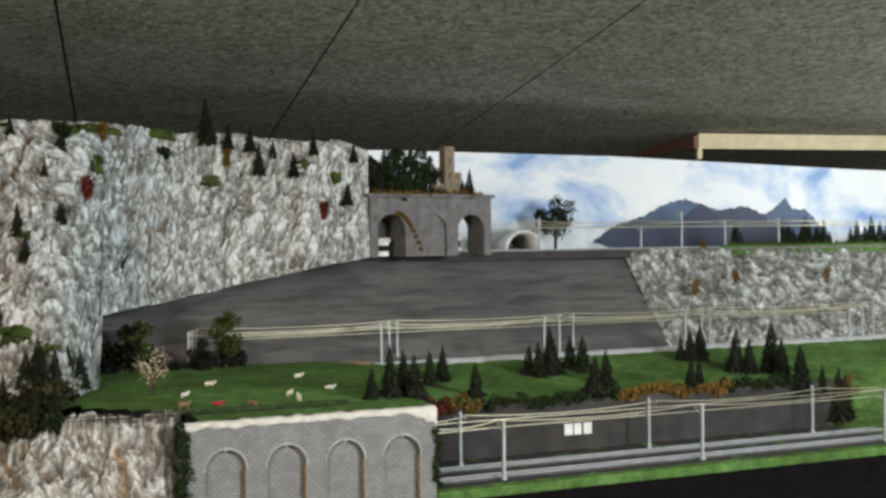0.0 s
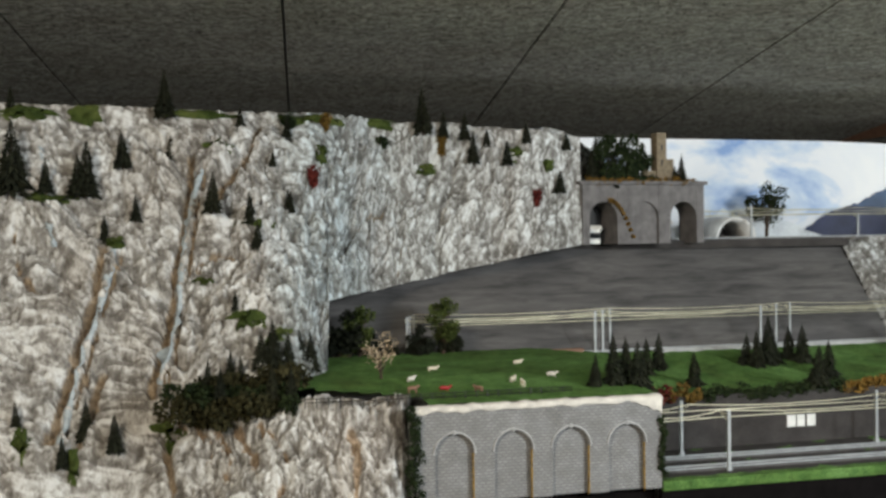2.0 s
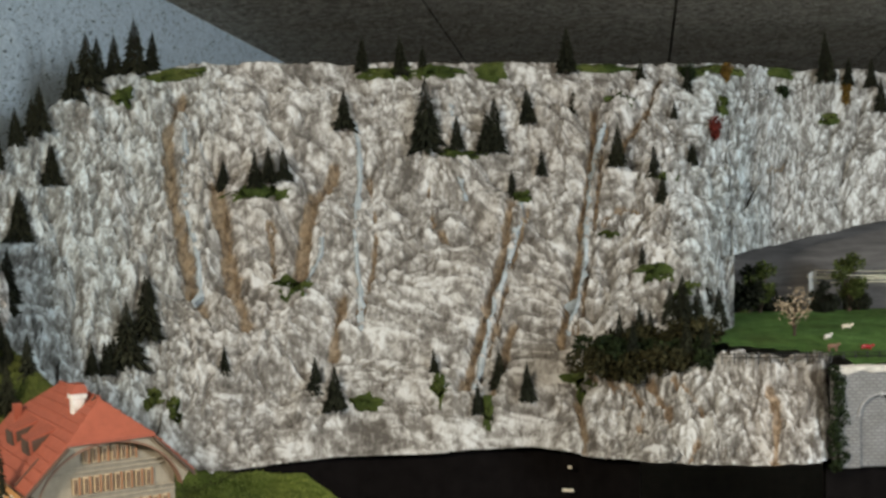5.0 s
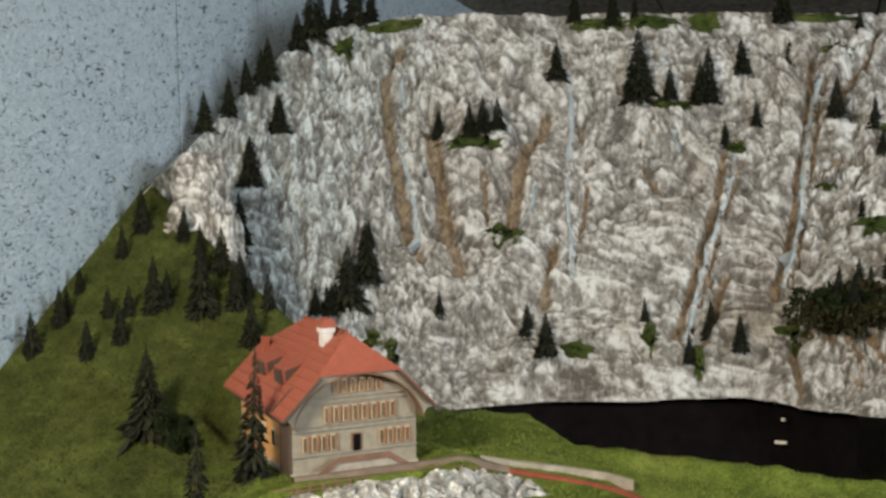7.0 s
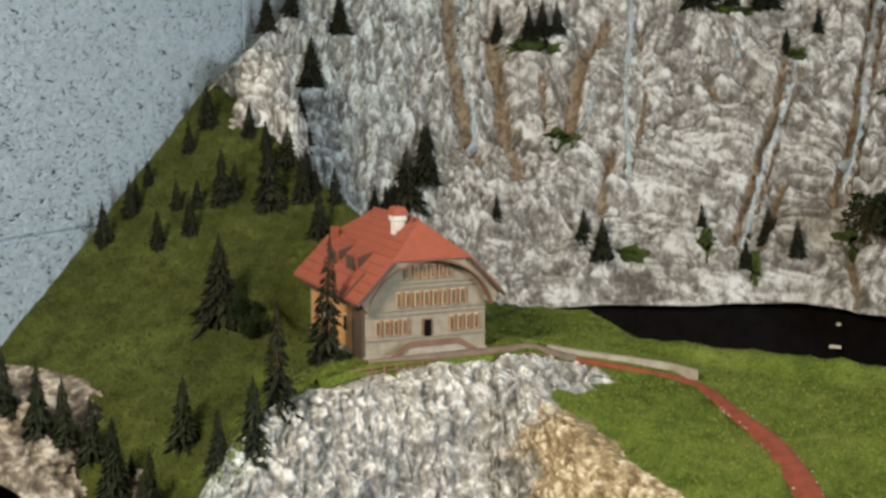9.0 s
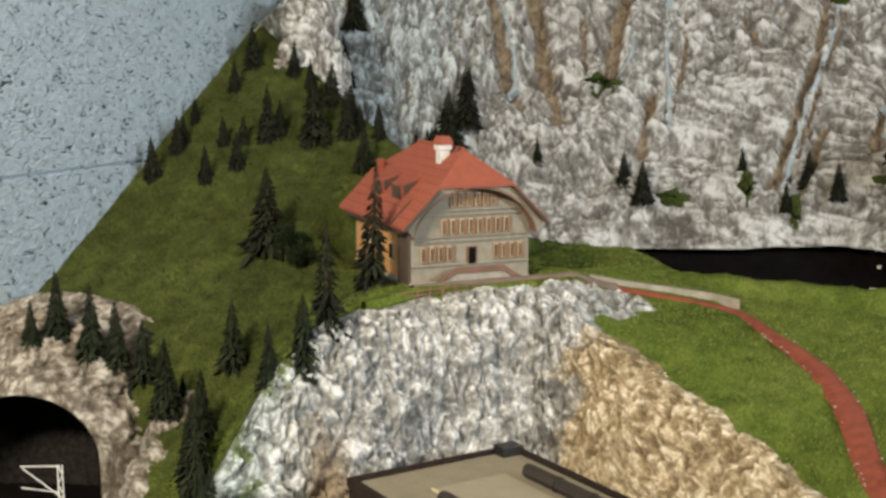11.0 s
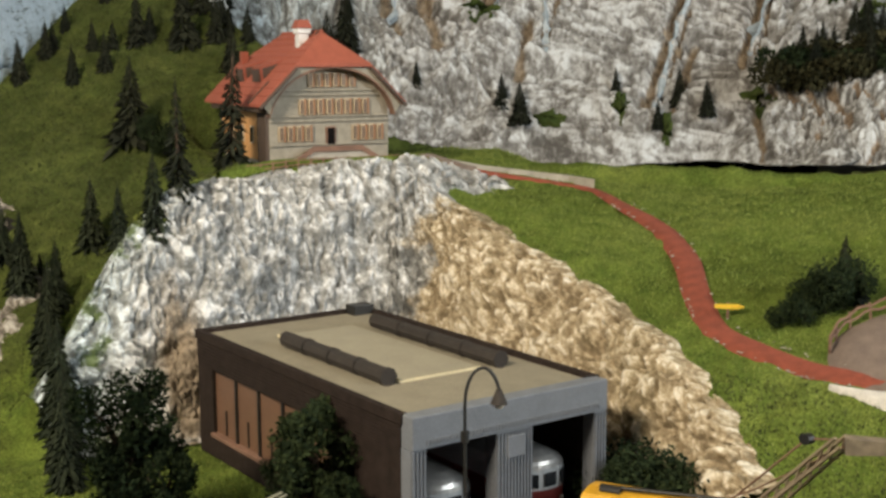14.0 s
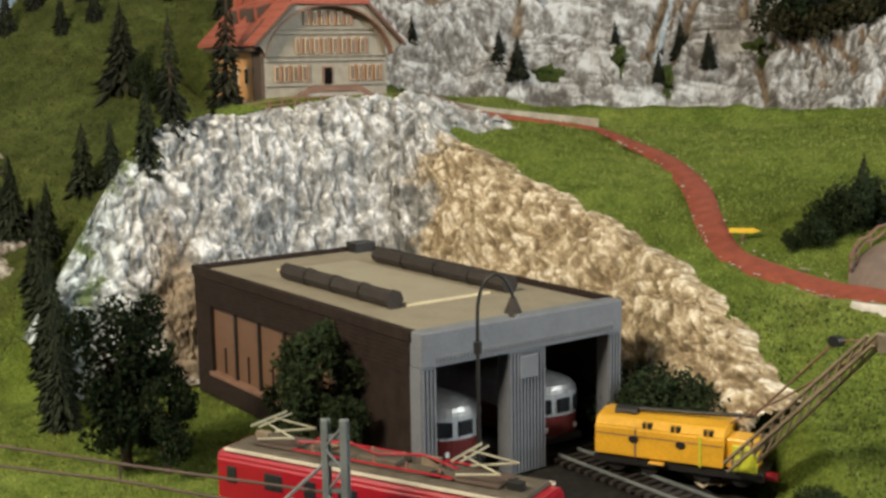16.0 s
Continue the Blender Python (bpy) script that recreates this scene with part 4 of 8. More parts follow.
# ---- trees and bushes ----
def fir_crown(height, radius, seed, drop=0.45, layers=15, blades=17, gaps=0.0):
    """Fronds set spirally up the stem, drooping, each cut into ragged needle tips."""
    rnd = random.Random(seed)
    verts, faces = [], []
    count = int(layers * blades * 2.3)
    lobes = [rnd.uniform(0.85, 1.1) for k in range(layers)]
    for k in range(count):
        f = (k + rnd.random()) / count
        f = f ** 1.12
        tier = f * layers
        swell = 1.0 - 0.18 * (tier % 1.0)
        r = (radius * (1 - f) ** 0.85 * lobes[min(int(tier), layers - 1)] * swell + radius * 0.06) * rnd.uniform(0.78, 1.2)
        if rnd.random() < gaps:
            continue
        z = height * (0.05 + 0.92 * f)
        a = k * 2.39996 + rnd.uniform(-0.3, 0.3)
        ca, sa = math.cos(a), math.sin(a)
        sag = drop * rnd.uniform(0.4, 1.5)

        def at(q, w, dz=0.0):
            return (q * r * ca - w * sa, q * r * sa + w * ca, z - sag * r * q * q + 0.10 * r * q + dz)
        w = r * rnd.uniform(0.11, 0.20)
        i = len(verts)
        verts += [at(0.05, 0, 0.02), at(0.50, w), at(0.62, w * 0.35), at(0.80, w * 0.75), at(1.0, 0, -0.01), at(0.78, -w * 0.7), at(0.60, -w * 0.35), at(0.48, -w), at(0.55, 0, 0.05 * r), at(0.5, 0, -0.22 * r)]
        faces += [(i, i + 1, i + 8), (i + 1, i + 2, i + 8), (i + 2, i + 3, i + 8), (i + 3, i + 4, i + 8), (i + 4, i + 5, i + 8), (i + 5, i + 6, i + 8), (i + 6, i + 7, i + 8), (i + 7, i, i + 8), (i + 1, i + 9, i + 4), (i + 4, i + 9, i + 7)]
    me = bpy.data.meshes.new("crown")
    me.from_pydata(verts, [], faces)
    bm = bmesh.new()
    bm.from_mesh(me)
    bpy.data.meshes.remove(me)
    add_rod(bm, (0, 0, height * 0.88), (0, 0, height * 1.03), radius * 0.05, radius * 0.01, 5)
    return bm


def make_fir(seed, slim, material, label, layers=15, gaps=0.0, blades=14):
    """A fir one metre tall, to be scaled where it stands."""
    t = thing("fir_tree", Matrix(), label, "fir tree")
    part("trunk", rod((0, 0, -0.06), (0, 0, 0.9), 0.024, 0.008, 7), M_BARK, t)
    part("crown", fir_crown(1.0, slim, seed, 0.45, layers, blades, gaps), material, t)
    return t


def leaf_crown(clusters, per, size, seed):
    """Clumps of small leaves about the given centres (x, y, z, radius)."""
    rnd = random.Random(seed)
    verts, faces = [], []
    for cx, cy, cz, cr in clusters:
        for _ in range(per):
            d = Vector((rnd.gauss(0, 1), rnd.gauss(0, 1), rnd.gauss(0, 1))).normalized() * cr * rnd.uniform(0.45, 1.05)
            c = Vector((cx, cy, cz)) + d
            u = Vector((rnd.uniform(-1, 1), rnd.uniform(-1, 1), rnd.uniform(-1, 1))).normalized()
            w = u.orthogonal().normalized()
            s = size * rnd.uniform(0.6, 1.3)
            i = len(verts)
            verts += [c - u * s, c + w * s * 0.6, c + u * s, c - w * s * 0.6 + u.cross(w) * s * 0.35]
            faces += [(i, i + 1, i + 2), (i, i + 2, i + 3)]
    return verts, faces


def make_leafy(name, label, seed, material, height, spread, limbs=9, per=110, size=0.03, tall=1.0):
    """A broad-leaved tree or bush, one metre high: tapered trunk, limbs, leaf clumps with gaps."""
    rnd = random.Random(seed)
    t = thing(name, Matrix(), label, "bush" if "bush" in name else "tree")
    bm = bmesh.new()
    add_rod(bm, (0, 0, -0.05), (0, 0, 0.55), 0.035, 0.018, 7)
    clusters = [(0, 0, 0.85, 0.16 * spread)]
    for k in range(limbs):
        a = rnd.uniform(0, 6.28)
        z0 = rnd.uniform(0.12, 0.55)
        out = spread * rnd.uniform(0.16, 0.34)
        end = (out * math.cos(a), out * math.sin(a), z0 + rnd.uniform(0.10, 0.34))
        add_rod(bm, (0, 0, z0), end, 0.012, 0.005, 5)
        clusters.append((*end, spread * rnd.uniform(0.12, 0.22)))
    part("trunk", bm, M_BARK, t)
    v, f = leaf_crown(clusters, per, size, seed)
    me = bpy.data.meshes.new("crown")
    me.from_pydata(v, [], f)
    link_mesh("crown", me, material).parent = t
    return t


def root_on(rock, p, h):
    """Moves a tree's foot out to the rock's skin, its crown just clear of the wall."""
    q, n, k, gap = rock.find_nearest(p)
    n = Vector((n.x, n.y, 0))
    n = n.normalized() if n.length > 0.05 else Vector((0.2, -1, 0)).normalized()
    if n.dot(Vector((0.35, -0.9, 0))) < 0:
        n = -n
    if (p - q).length > 0.05:
        return p
    return Vector((q.x, q.y, p.z)) + n * h * 0.17


def stand(proto, rows, group, seed=3, sink=0.004, label="", skin=None):
    """Stands copies of the prototypes at rows of x, y, z, height."""
    rnd = random.Random(seed)
    for x, y, z, h in rows:
        p = rnd.choice(proto)
        if skin is not None:
            x, y, z = root_on(skin, Vector((x, y, z)), h)
        m = Matrix.Translation((x, y, z - sink)) @ Matrix.Rotation(rnd.uniform(0, 6.28), 4, "Z") @ Matrix.Rotation(rnd.uniform(-0.05, 0.05), 4, "X") @ Matrix.Scale(h, 4)
        ob = copy_thing(p, m)
        tagged(ob, label, group=group)


def retire(protos):
    for p in protos:
        for o in (*p.children_recursive, p):
            bpy.data.objects.remove(o)


FIRS = [make_fir(k, s, M_FIR, "dark green bottle-brush model fir tree", n) for k, s, n in ((1, 0.28, 9), (2, 0.31, 8), (3, 0.25, 10), (4, 0.29, 9))]
GREEN_FIRS = [make_fir(k, s, M_FIR_GREEN, "green bottle-brush model fir tree", n) for k, s, n in ((11, 0.23, 10), (12, 0.26, 9))]
TALL_FIRS = [make_fir(k, s, M_FIR, "tall slender dark green model spruce by the house", 12, 0.35, 12) for k, s in ((21, 0.17), (22, 0.18))]

# ---- white rock knob where the hill's crest meets the cliff ----
def rock_knob():
    lumps = ((-1.158, 0.990, 1.150, 0.034, 0.040), (-1.170, 0.985, 1.100, 0.030, 0.034), (-1.130, 0.985, 1.055, 0.026, 0.040), (-1.148, 1.000, 1.085, 0.030, 0.060))
    n, m = 260, 150
    a, b = np.meshgrid(np.linspace(0, 2 * math.pi, n + 1), np.linspace(-0.5 * math.pi, 0.5 * math.pi, m + 1), indexing="ij")
    d = np.stack([np.cos(a) * np.cos(b), np.sin(a) * np.cos(b), np.sin(b)], -1).reshape(-1, 3)
    c = np.array((-1.150, 0.992, 1.100))
    far_out = np.zeros(len(d))
    for x, y, z, r, tall in lumps:
        # the way out to the skin of each lump along every direction
        q = (c - (x, y, z)) / (r, r, tall)
        v = d / (r, r, tall)
        bb, aa, cc = (q * v).sum(-1), (v * v).sum(-1), (q * q).sum(-1) - 1
        root = bb * bb - aa * cc
        far_out = np.maximum(far_out, np.where(root > 0, (-bb + np.sqrt(np.maximum(root, 0))) / aa, 0))
    p = c + d * np.maximum(far_out, 0.012)[:, None]
    r, load = rock_relief(p, 40, 12, 0.2, 0.9)
    ob = grid_mesh("rock_knob", p + d * (r * 0.010)[:, None], n + 1, m + 1, M_OUTCROP, np.stack([load, 0 * r, 0 * r], 1))
    tagged(ob, "pale cream cast rock knob on the hill's crest", "rock", kind="structure")


rock_knob()

# ---- tunnel mouth in the bank ----
def tunnel_mouth():
    """A bank of cast rock pierced by a wide round-headed tunnel with a smooth lining."""
    t = thing("tunnel_mouth", pose(-1.085, 0.515, TABLE, 0, 0, 30), "plaster rock bank with a wide dark round-headed tunnel mouth", "tunnel")
    r, hgt = 0.067, 0.052
    n = 44
    inner = [(-r, -0.02)] + [(r * math.cos(math.pi * (1 - i / n)), hgt + 0.86 * r * math.sin(math.pi * (1 - i / n)) + 0.0) for i in range(n + 1)] + [(r, -0.02)]
    m = 40
    p, swell = [], []
    fine = [tuple(spline(inner, i / 150)) for i in range(151)]
    for i, (x, z) in enumerate(fine):
        f = i / 150
        a = math.pi * (1 - f)
        reach_out = 0.056 + 0.02 * math.sin(a) + (0.03 if f > 0.6 else 0.0) * (f - 0.6) / 0.4
        ox, oz = math.cos(a) * reach_out, max(math.sin(a), 0.0) * reach_out * 0.9
        for j in range(m + 1):
            k = j / m
            p.append((x + ox * k, -0.012 * (1 - k) + 0.10 * k * k + 0.004, z + oz * k))
            swell.append(min(1, max(0, k - 0.12) * 4))
    p = np.array(p)
    r, load = rock_relief(p + (3, 1, 0), 42, 8, 0.0, 0.9)
    bank = grid_mesh("rock_bank", p + (r * np.array(swell))[:, None] * np.array((0.3, -1, 0.4)) * 0.012, 151, m + 1, M_BANK, np.stack([load, 0 * r, 0 * r], 1))
    bank.parent = t
    # smooth lining going into the bank, coloured black for the tunnel's shade
    v2, f2 = [], []
    for i, (x, z) in enumerate(inner):
        v2 += [(x, -0.010, z), (x * 0.97, 0.22, z * 0.98)]
    for i in range(len(inner) - 1):
        f2.append((2 * i, 2 * i + 1, 2 * i + 3, 2 * i + 2))
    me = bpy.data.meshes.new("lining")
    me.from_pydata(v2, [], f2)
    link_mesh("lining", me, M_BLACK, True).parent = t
    # rough side of the cutting before the mouth
    n, q = 90, 34
    p, swell = [], []
    for i in range(n + 1):
        f = i / n
        x0, x1 = 0.076 + 0.012 * f, 0.150 - 0.036 * f
        for j in range(q + 1):
            k = j / q
            p.append((x0 + (x1 - x0) * k + 0.006 * noise.noise(Vector((f * 9, 1, k))) * k, 0.012 - 0.165 * f, 0.0))
            swell.append(min(1, (1 - k) * 5) * min(1, (1 - f) * 5))
    p, swell = np.array(p), np.array(swell)
    w = np.array([t.matrix_world @ Vector(k) for k in p])
    p[:, 2] = np.maximum(near_land(w[:, 0], w[:, 1])[0] - TABLE, 0.0)
    r, load = rock_relief(p, 46, 9, 0.0, 0.9)
    d = (0.004 + 0.008 * r) * swell
    side = grid_mesh("cutting_side", p + d[:, None] * np.array((-0.5, 0, 0.8)) - (0, 0, 0.001), n + 1, q + 1, M_BANK, np.stack([load, 0 * r, 0 * r], 1))
    side.parent = t
    # black end and floor put the tunnel's darkness into their colour
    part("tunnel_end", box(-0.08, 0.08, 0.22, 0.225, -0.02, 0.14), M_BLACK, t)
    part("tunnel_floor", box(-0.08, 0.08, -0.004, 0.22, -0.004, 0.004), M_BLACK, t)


tunnel_mouth()

# ---- the house on the hill ----
def make_house():
    W, D = 0.1133, 0.149
    t = thing("farmhouse", pose(-0.8263, 0.7263, 0.9150, 0, 0, 56.7), "grey shingled Swiss farmhouse model with a red half-hipped roof", "house")
    eave, ridge, hip = 0.0565, 0.1155, 0.0870
    ov, fo = 0.0124, 0.0141
    # walls: front gable, ochre side walls, back
    gable = [(0, 0), (W, 0), (W, eave + 0.004), (W - 0.026, hip), (0.026, hip), (0, eave + 0.004)]
    part("front_wall", prism(gable, 0.0, 0.003), M_HOUSE, t, "grey shingled gable wall")
    part("back_wall", prism(gable, D - 0.003, D), M_HOUSE, t)
    part("side_wall", box(0, 0.003, 0.003, D - 0.003, 0, eave + 0.008), M_ORANGE, t, "ochre plastered side wall")
    part("side_wall", box(W - 0.003, W, 0.003, D - 0.003, 0, eave + 0.008), M_ORANGE, t, "ochre plastered side wall")
    # dark block in place of an open passage, its dark put into colour
    part("corner_post", box(-0.003, 0.0005, 0.001, 0.026, 0, eave + 0.002, 0.0006), M_TIMBER, t, "dark block standing in for an open passage")
    part("eave_beam", box(-0.0100, -0.0002, 0.0, D, eave - 0.009, eave - 0.0045, 0.0008), M_TIMBER, t, "dark timber eave beam")
    part("plinth", box(-0.002, W + 0.002, -0.002, D + 0.002, -0.006, 0.004, 0.001), M_PARAPET, t)
    # floor bands on the gable
    for z, x0, x1 in ((0.0175, 0.0, W), (0.0385, 0.0, W), (0.0425, 0.0, W), (0.0615, 0.010, W - 0.010), (0.0655, 0.012, W - 0.012)):
        part("band", box(x0, x1, -0.0022, 0.0, z, z + 0.0014, 0.0004), M_HOUSE, t)
    # roof: two slopes, a hip at each end, with thickness
    th = 0.0028
    mid = W / 2
    xl = 0.0219
    y0, y1 = -fo, D + fo
    yr0, yr1 = 0.0154, D - 0.024
    for sign in (0, 1):
        def X(x):
            return x if sign == 0 else W - x
        bm = bmesh.new()
        low = [(X(-ov), y0, eave - 0.004), (X(xl), y0, hip), (X(mid), yr0, ridge), (X(mid), yr1, ridge), (X(xl), y1, hip), (X(-ov), y1, eave - 0.004)]
        a = [bm.verts.new(p) for p in low]
        b = [bm.verts.new((p[0], p[1], p[2] + th)) for p in low]
        for tri in ((0, 1, 4), (0, 4, 5), (1, 2, 3), (1, 3, 4)):
            bm.faces.new([a[k] for k in tri])
            bm.faces.new([b[k] for k in reversed(tri)])
        for i in range(6):
            bm.faces.new((a[i], a[(i + 1) % 6], b[(i + 1) % 6], b[i]))
        bmesh.ops.recalc_face_normals(bm, faces=bm.faces)
        slope = part("roof_slope", bm, M_ROOF, t, "red tiled roof slope")
        # ribs of tile courses
        for k in range(1, 10):
            f = k / 10
            x = -ov + (mid + ov) * f
            low_share = min(1.0, (x + ov) / (xl + ov))
            z = eave - 0.004 + (hip - eave + 0.004) * low_share + (ridge - hip) * max(0.0, (x - xl) / (mid - xl)) + th
            ya = y0 if x < xl else y0 + (yr0 - y0) * (x - xl) / (mid - xl)
            yb = y1 if x < xl else y1 + (yr1 - y1) * (x - xl) / (mid - xl)
            part("tile_course", box(min(X(x - 0.0010), X(x)), max(X(x - 0.0010), X(x)), ya + 0.001, yb - 0.001, z - 0.001, z + 0.0005), M_ROOF, slope)
    for ya, yb in ((y0, yr0), (y1, yr1)):
        bm = bmesh.new()
        low = [(xl, ya, hip), (W - xl, ya, hip), (mid, yb, ridge)]
        a = [bm.verts.new(p) for p in low]
        b = [bm.verts.new((p[0], p[1], p[2] + th)) for p in low]
        bm.faces.new(a)
        bm.faces.new(b[::-1])
        for i in range(3):
            bm.faces.new((a[i], a[(i + 1) % 3], b[(i + 1) % 3], b[i]))
        bmesh.ops.recalc_face_normals(bm, faces=bm.faces)
        part("roof_hip", bm, M_ROOF, t, "red tiled half hip")
    part("ridge_cap", rod((mid, yr0, ridge + 0.003), (mid, yr1, ridge + 0.003), 0.0016), M_ROOF, t)
    for x0, x1 in ((-ov, xl), (W + ov, W - xl)):
        part("verge_board", rod((x0, y0 - 0.001, eave - 0.005), (x1, y0 - 0.001, hip - 0.001), 0.0016, None, 6), M_TIMBER, t, "dark timber verge board")
    # curved timber soffit under the front overhang
    bm = bmesh.new()
    n = 22
    prev = None
    for i in range(n + 1):
        a = math.pi * (0.06 + 0.88 * i / n)
        x, z = mid - 0.060 * math.cos(a), 0.034 + 0.0515 * math.sin(a)
        cur = [bm.verts.new((x, -fo + 0.002, z)), bm.verts.new((x, -0.0005, z)), bm.verts.new((x, -0.0005, z + 0.002)), bm.verts.new((x, -fo + 0.002, z + 0.002))]
        if prev:
            for k in range(4):
                bm.faces.new((prev[k], cur[k], cur[(k + 1) % 4], prev[(k + 1) % 4]))
        prev = cur
    bmesh.ops.recalc_face_normals(bm, faces=bm.faces)
    part("arched_soffit", bm, M_BROWN, t, "brown curved timber soffit")
    # gable spandrels above the arch
    for sgn in (1, -1):
        pts = []
        for i in range(11):
            a = math.pi * (0.06 + 0.44 * i / 10)
            x = mid - sgn * 0.060 * math.cos(a)
            pts.append((x, 0.036 + 0.0505 * math.sin(a)))
        edge = [(mid, hip - 0.001), (mid - sgn * (mid - xl - 0.001), hip - 0.001), (mid - sgn * (mid + ov - 0.004), eave - 0.003)]
        part("spandrel", prism((pts + edge)[::1], -fo + 0.003, -fo + 0.0045), M_HOUSE, t, "grey boarded spandrel")

    def window(x, z, w, h, y=-0.001):
        win = part("window", box(x - w / 2, x + w / 2, y - 0.0012, y + 0.001, z, z + h, 0.0003), M_HWIN, t, "buff window with brown panes")
        part("pane", box(x - w / 2 + 0.0010, x - 0.0003, y - 0.0017, y - 0.0010, z + 0.001, z + h - 0.001), M_HPANE, win)
        part("pane", box(x + 0.0003, x + w / 2 - 0.0010, y - 0.0017, y - 0.0010, z + 0.001, z + h - 0.001), M_HPANE, win)
        part("shutter", box(x + w / 2 + 0.0003, x + w / 2 + 0.0016, y - 0.0014, y, z - 0.0004, z + h + 0.0004), M_SHUTTER, win)

    for k in range(4):
        window(0.0105 + k * 0.0083, 0.0215, 0.0046, 0.0135)
    for k in range(4):
        window(0.0800 + k * 0.0080, 0.0215, 0.0046, 0.0135)
    for k in range(8):
        window(0.0300 + k * 0.0086, 0.0450, 0.0046, 0.0135)
    for k in range(6):
        window(0.0385 + k * 0.0078, 0.0695, 0.0043, 0.0120)
    door = part("door", box(0.0525, 0.0620, -0.0015, 0.001, 0.0180, 0.0340, 0.0003), M_BROWN, t, "brown house door")
    part("door_leaf", box(0.0540, 0.0605, -0.0022, -0.0012, 0.0182, 0.0328), M_BLACK, door)
    # double stair before the door
    part("stair_landing", box(0.036, 0.082, -0.013, -0.001, 0.0, 0.0125, 0.0006), M_PARAPET, t)
    for sgn, x in ((-1, 0.036), (1, 0.082)):
        bm = bmesh.new()
        for k in range(5):
            xa, xb = x + sgn * 0.0034 * k, x + sgn * 0.0034 * (k + 1)
            add_box(bm, min(xa, xb), max(xa, xb), -0.013, -0.002, 0, 0.0125 - 0.0024 * (k + 1) + 0.001)
        part("stair_flight", bm, M_PARAPET, t)
        part("stair_rail", prism([(x, 0.0125), (x, 0.0175), (x + sgn * 0.019, 0.0055), (x + sgn * 0.019, 0.0)], -0.0146, -0.0132), M_BROWN, t, "brown sloping stair rail")
    part("landing_rail", box(0.036, 0.082, -0.0146, -0.0132, 0.0125, 0.0175), M_BROWN, t, "brown landing rail")
    # side door and windows of the ochre wall
    for y in (0.048, 0.078, 0.110):
        win = part("side_window", box(-0.0012, 0.001, y - 0.004, y + 0.004, 0.018, 0.034, 0.0003), M_CREAM, t)
        part("pane", box(-0.0018, -0.0010, y - 0.003, y + 0.003, 0.0195, 0.0325), M_GLASS, win)
    # chimney and dormers on the roof
    ch = part("chimney", box(mid - 0.017, mid - 0.007, 0.030, 0.040, ridge - 0.022, ridge + 0.006, 0.0006), M_WHITE, t, "white chimney")
    part("chimney_shoulder", box(mid - 0.0185, mid - 0.0055, 0.0285, 0.0415, ridge + 0.001, ridge + 0.006, 0.0008), M_WHITE, ch)
    part("chimney_cap", prism([(mid - 0.0195, ridge + 0.006), (mid - 0.0045, ridge + 0.006), (mid - 0.008, ridge + 0.0135), (mid - 0.016, ridge + 0.0135)], 0.0275, 0.0425), M_ROOF, ch, "red chimney cap")
    # thin dark rod slanting from the chimney up to the ridge
    part("chimney_flashing", rod((mid - 0.006, 0.029, ridge - 0.008), (mid - 0.001, 0.020, ridge + 0.0042), 0.0013, None, 6), M_TIMBER, t, "dark slanted line beside the chimney")
    part("chimney", box(0.018, 0.025, 0.134, 0.141, ridge - 0.040, ridge - 0.014, 0.0006), M_ROOF, t, "small red chimney")
    part("roof_joint", rod((-ov - 0.0005, 0.016, eave - 0.004 + th), (-ov + 0.55 * (xl + ov), 0.016, eave - 0.004 + 0.55 * (hip - eave + 0.004) + th), 0.0012, None, 6), M_TIMBER, t, "dark open joint in the roof")
    for y in (0.036, 0.086):
        d = part("dormer", prism([(0.0060, 0.0725), (0.0290, 0.0945), (0.0045, 0.0870)], y, y + 0.024), M_ROOF, t, "small red shed dormer")
        # dark front and near cheek put the dormer's recess into colour
        part("dormer_front", prism([(0.0042, 0.0735), (0.0068, 0.0735), (0.0058, 0.0850), (0.0034, 0.0850)], y + 0.002, y + 0.022), M_TIMBER, d)
        part("dormer_cheek", prism([(0.0075, 0.0755), (0.0230, 0.0905), (0.0065, 0.0855)], y - 0.0006, y + 0.0002), M_TIMBER, d)


make_house()


def rail_fence(points, name="garden_fence"):
    t = thing(name, Matrix(), "low brown wooden rail fence before the farmhouse", "fence")
    for a, b in zip(points[:-1], points[1:]):
        a, b = Vector(a), Vector(b)
        n = max(1, round((b - a).length / 0.012))
        for k in range(n):
            p = a.lerp(b, k / n)
            part("post", rod(p, p + Vector((0, 0, 0.009)), 0.0008, None, 5), M_BROWN, t)
        for h in (0.004, 0.0078):
            part("rail", rod(a + Vector((0, 0, h)), b + Vector((0, 0, h)), 0.0006, None, 5), M_BROWN, t)


def land_z(x, y):
    return float(near_land(np.array([x]), np.array([y]))[0][0])


def on_land(pts, lift=0.0):
    return [(x, y, land_z(x, y) + lift) for x, y in pts]


rail_fence(on_land([(-0.807, 0.672), (-0.775, 0.700), (-0.745, 0.748), (-0.722, 0.79), (-0.70, 0.842)], -0.001))


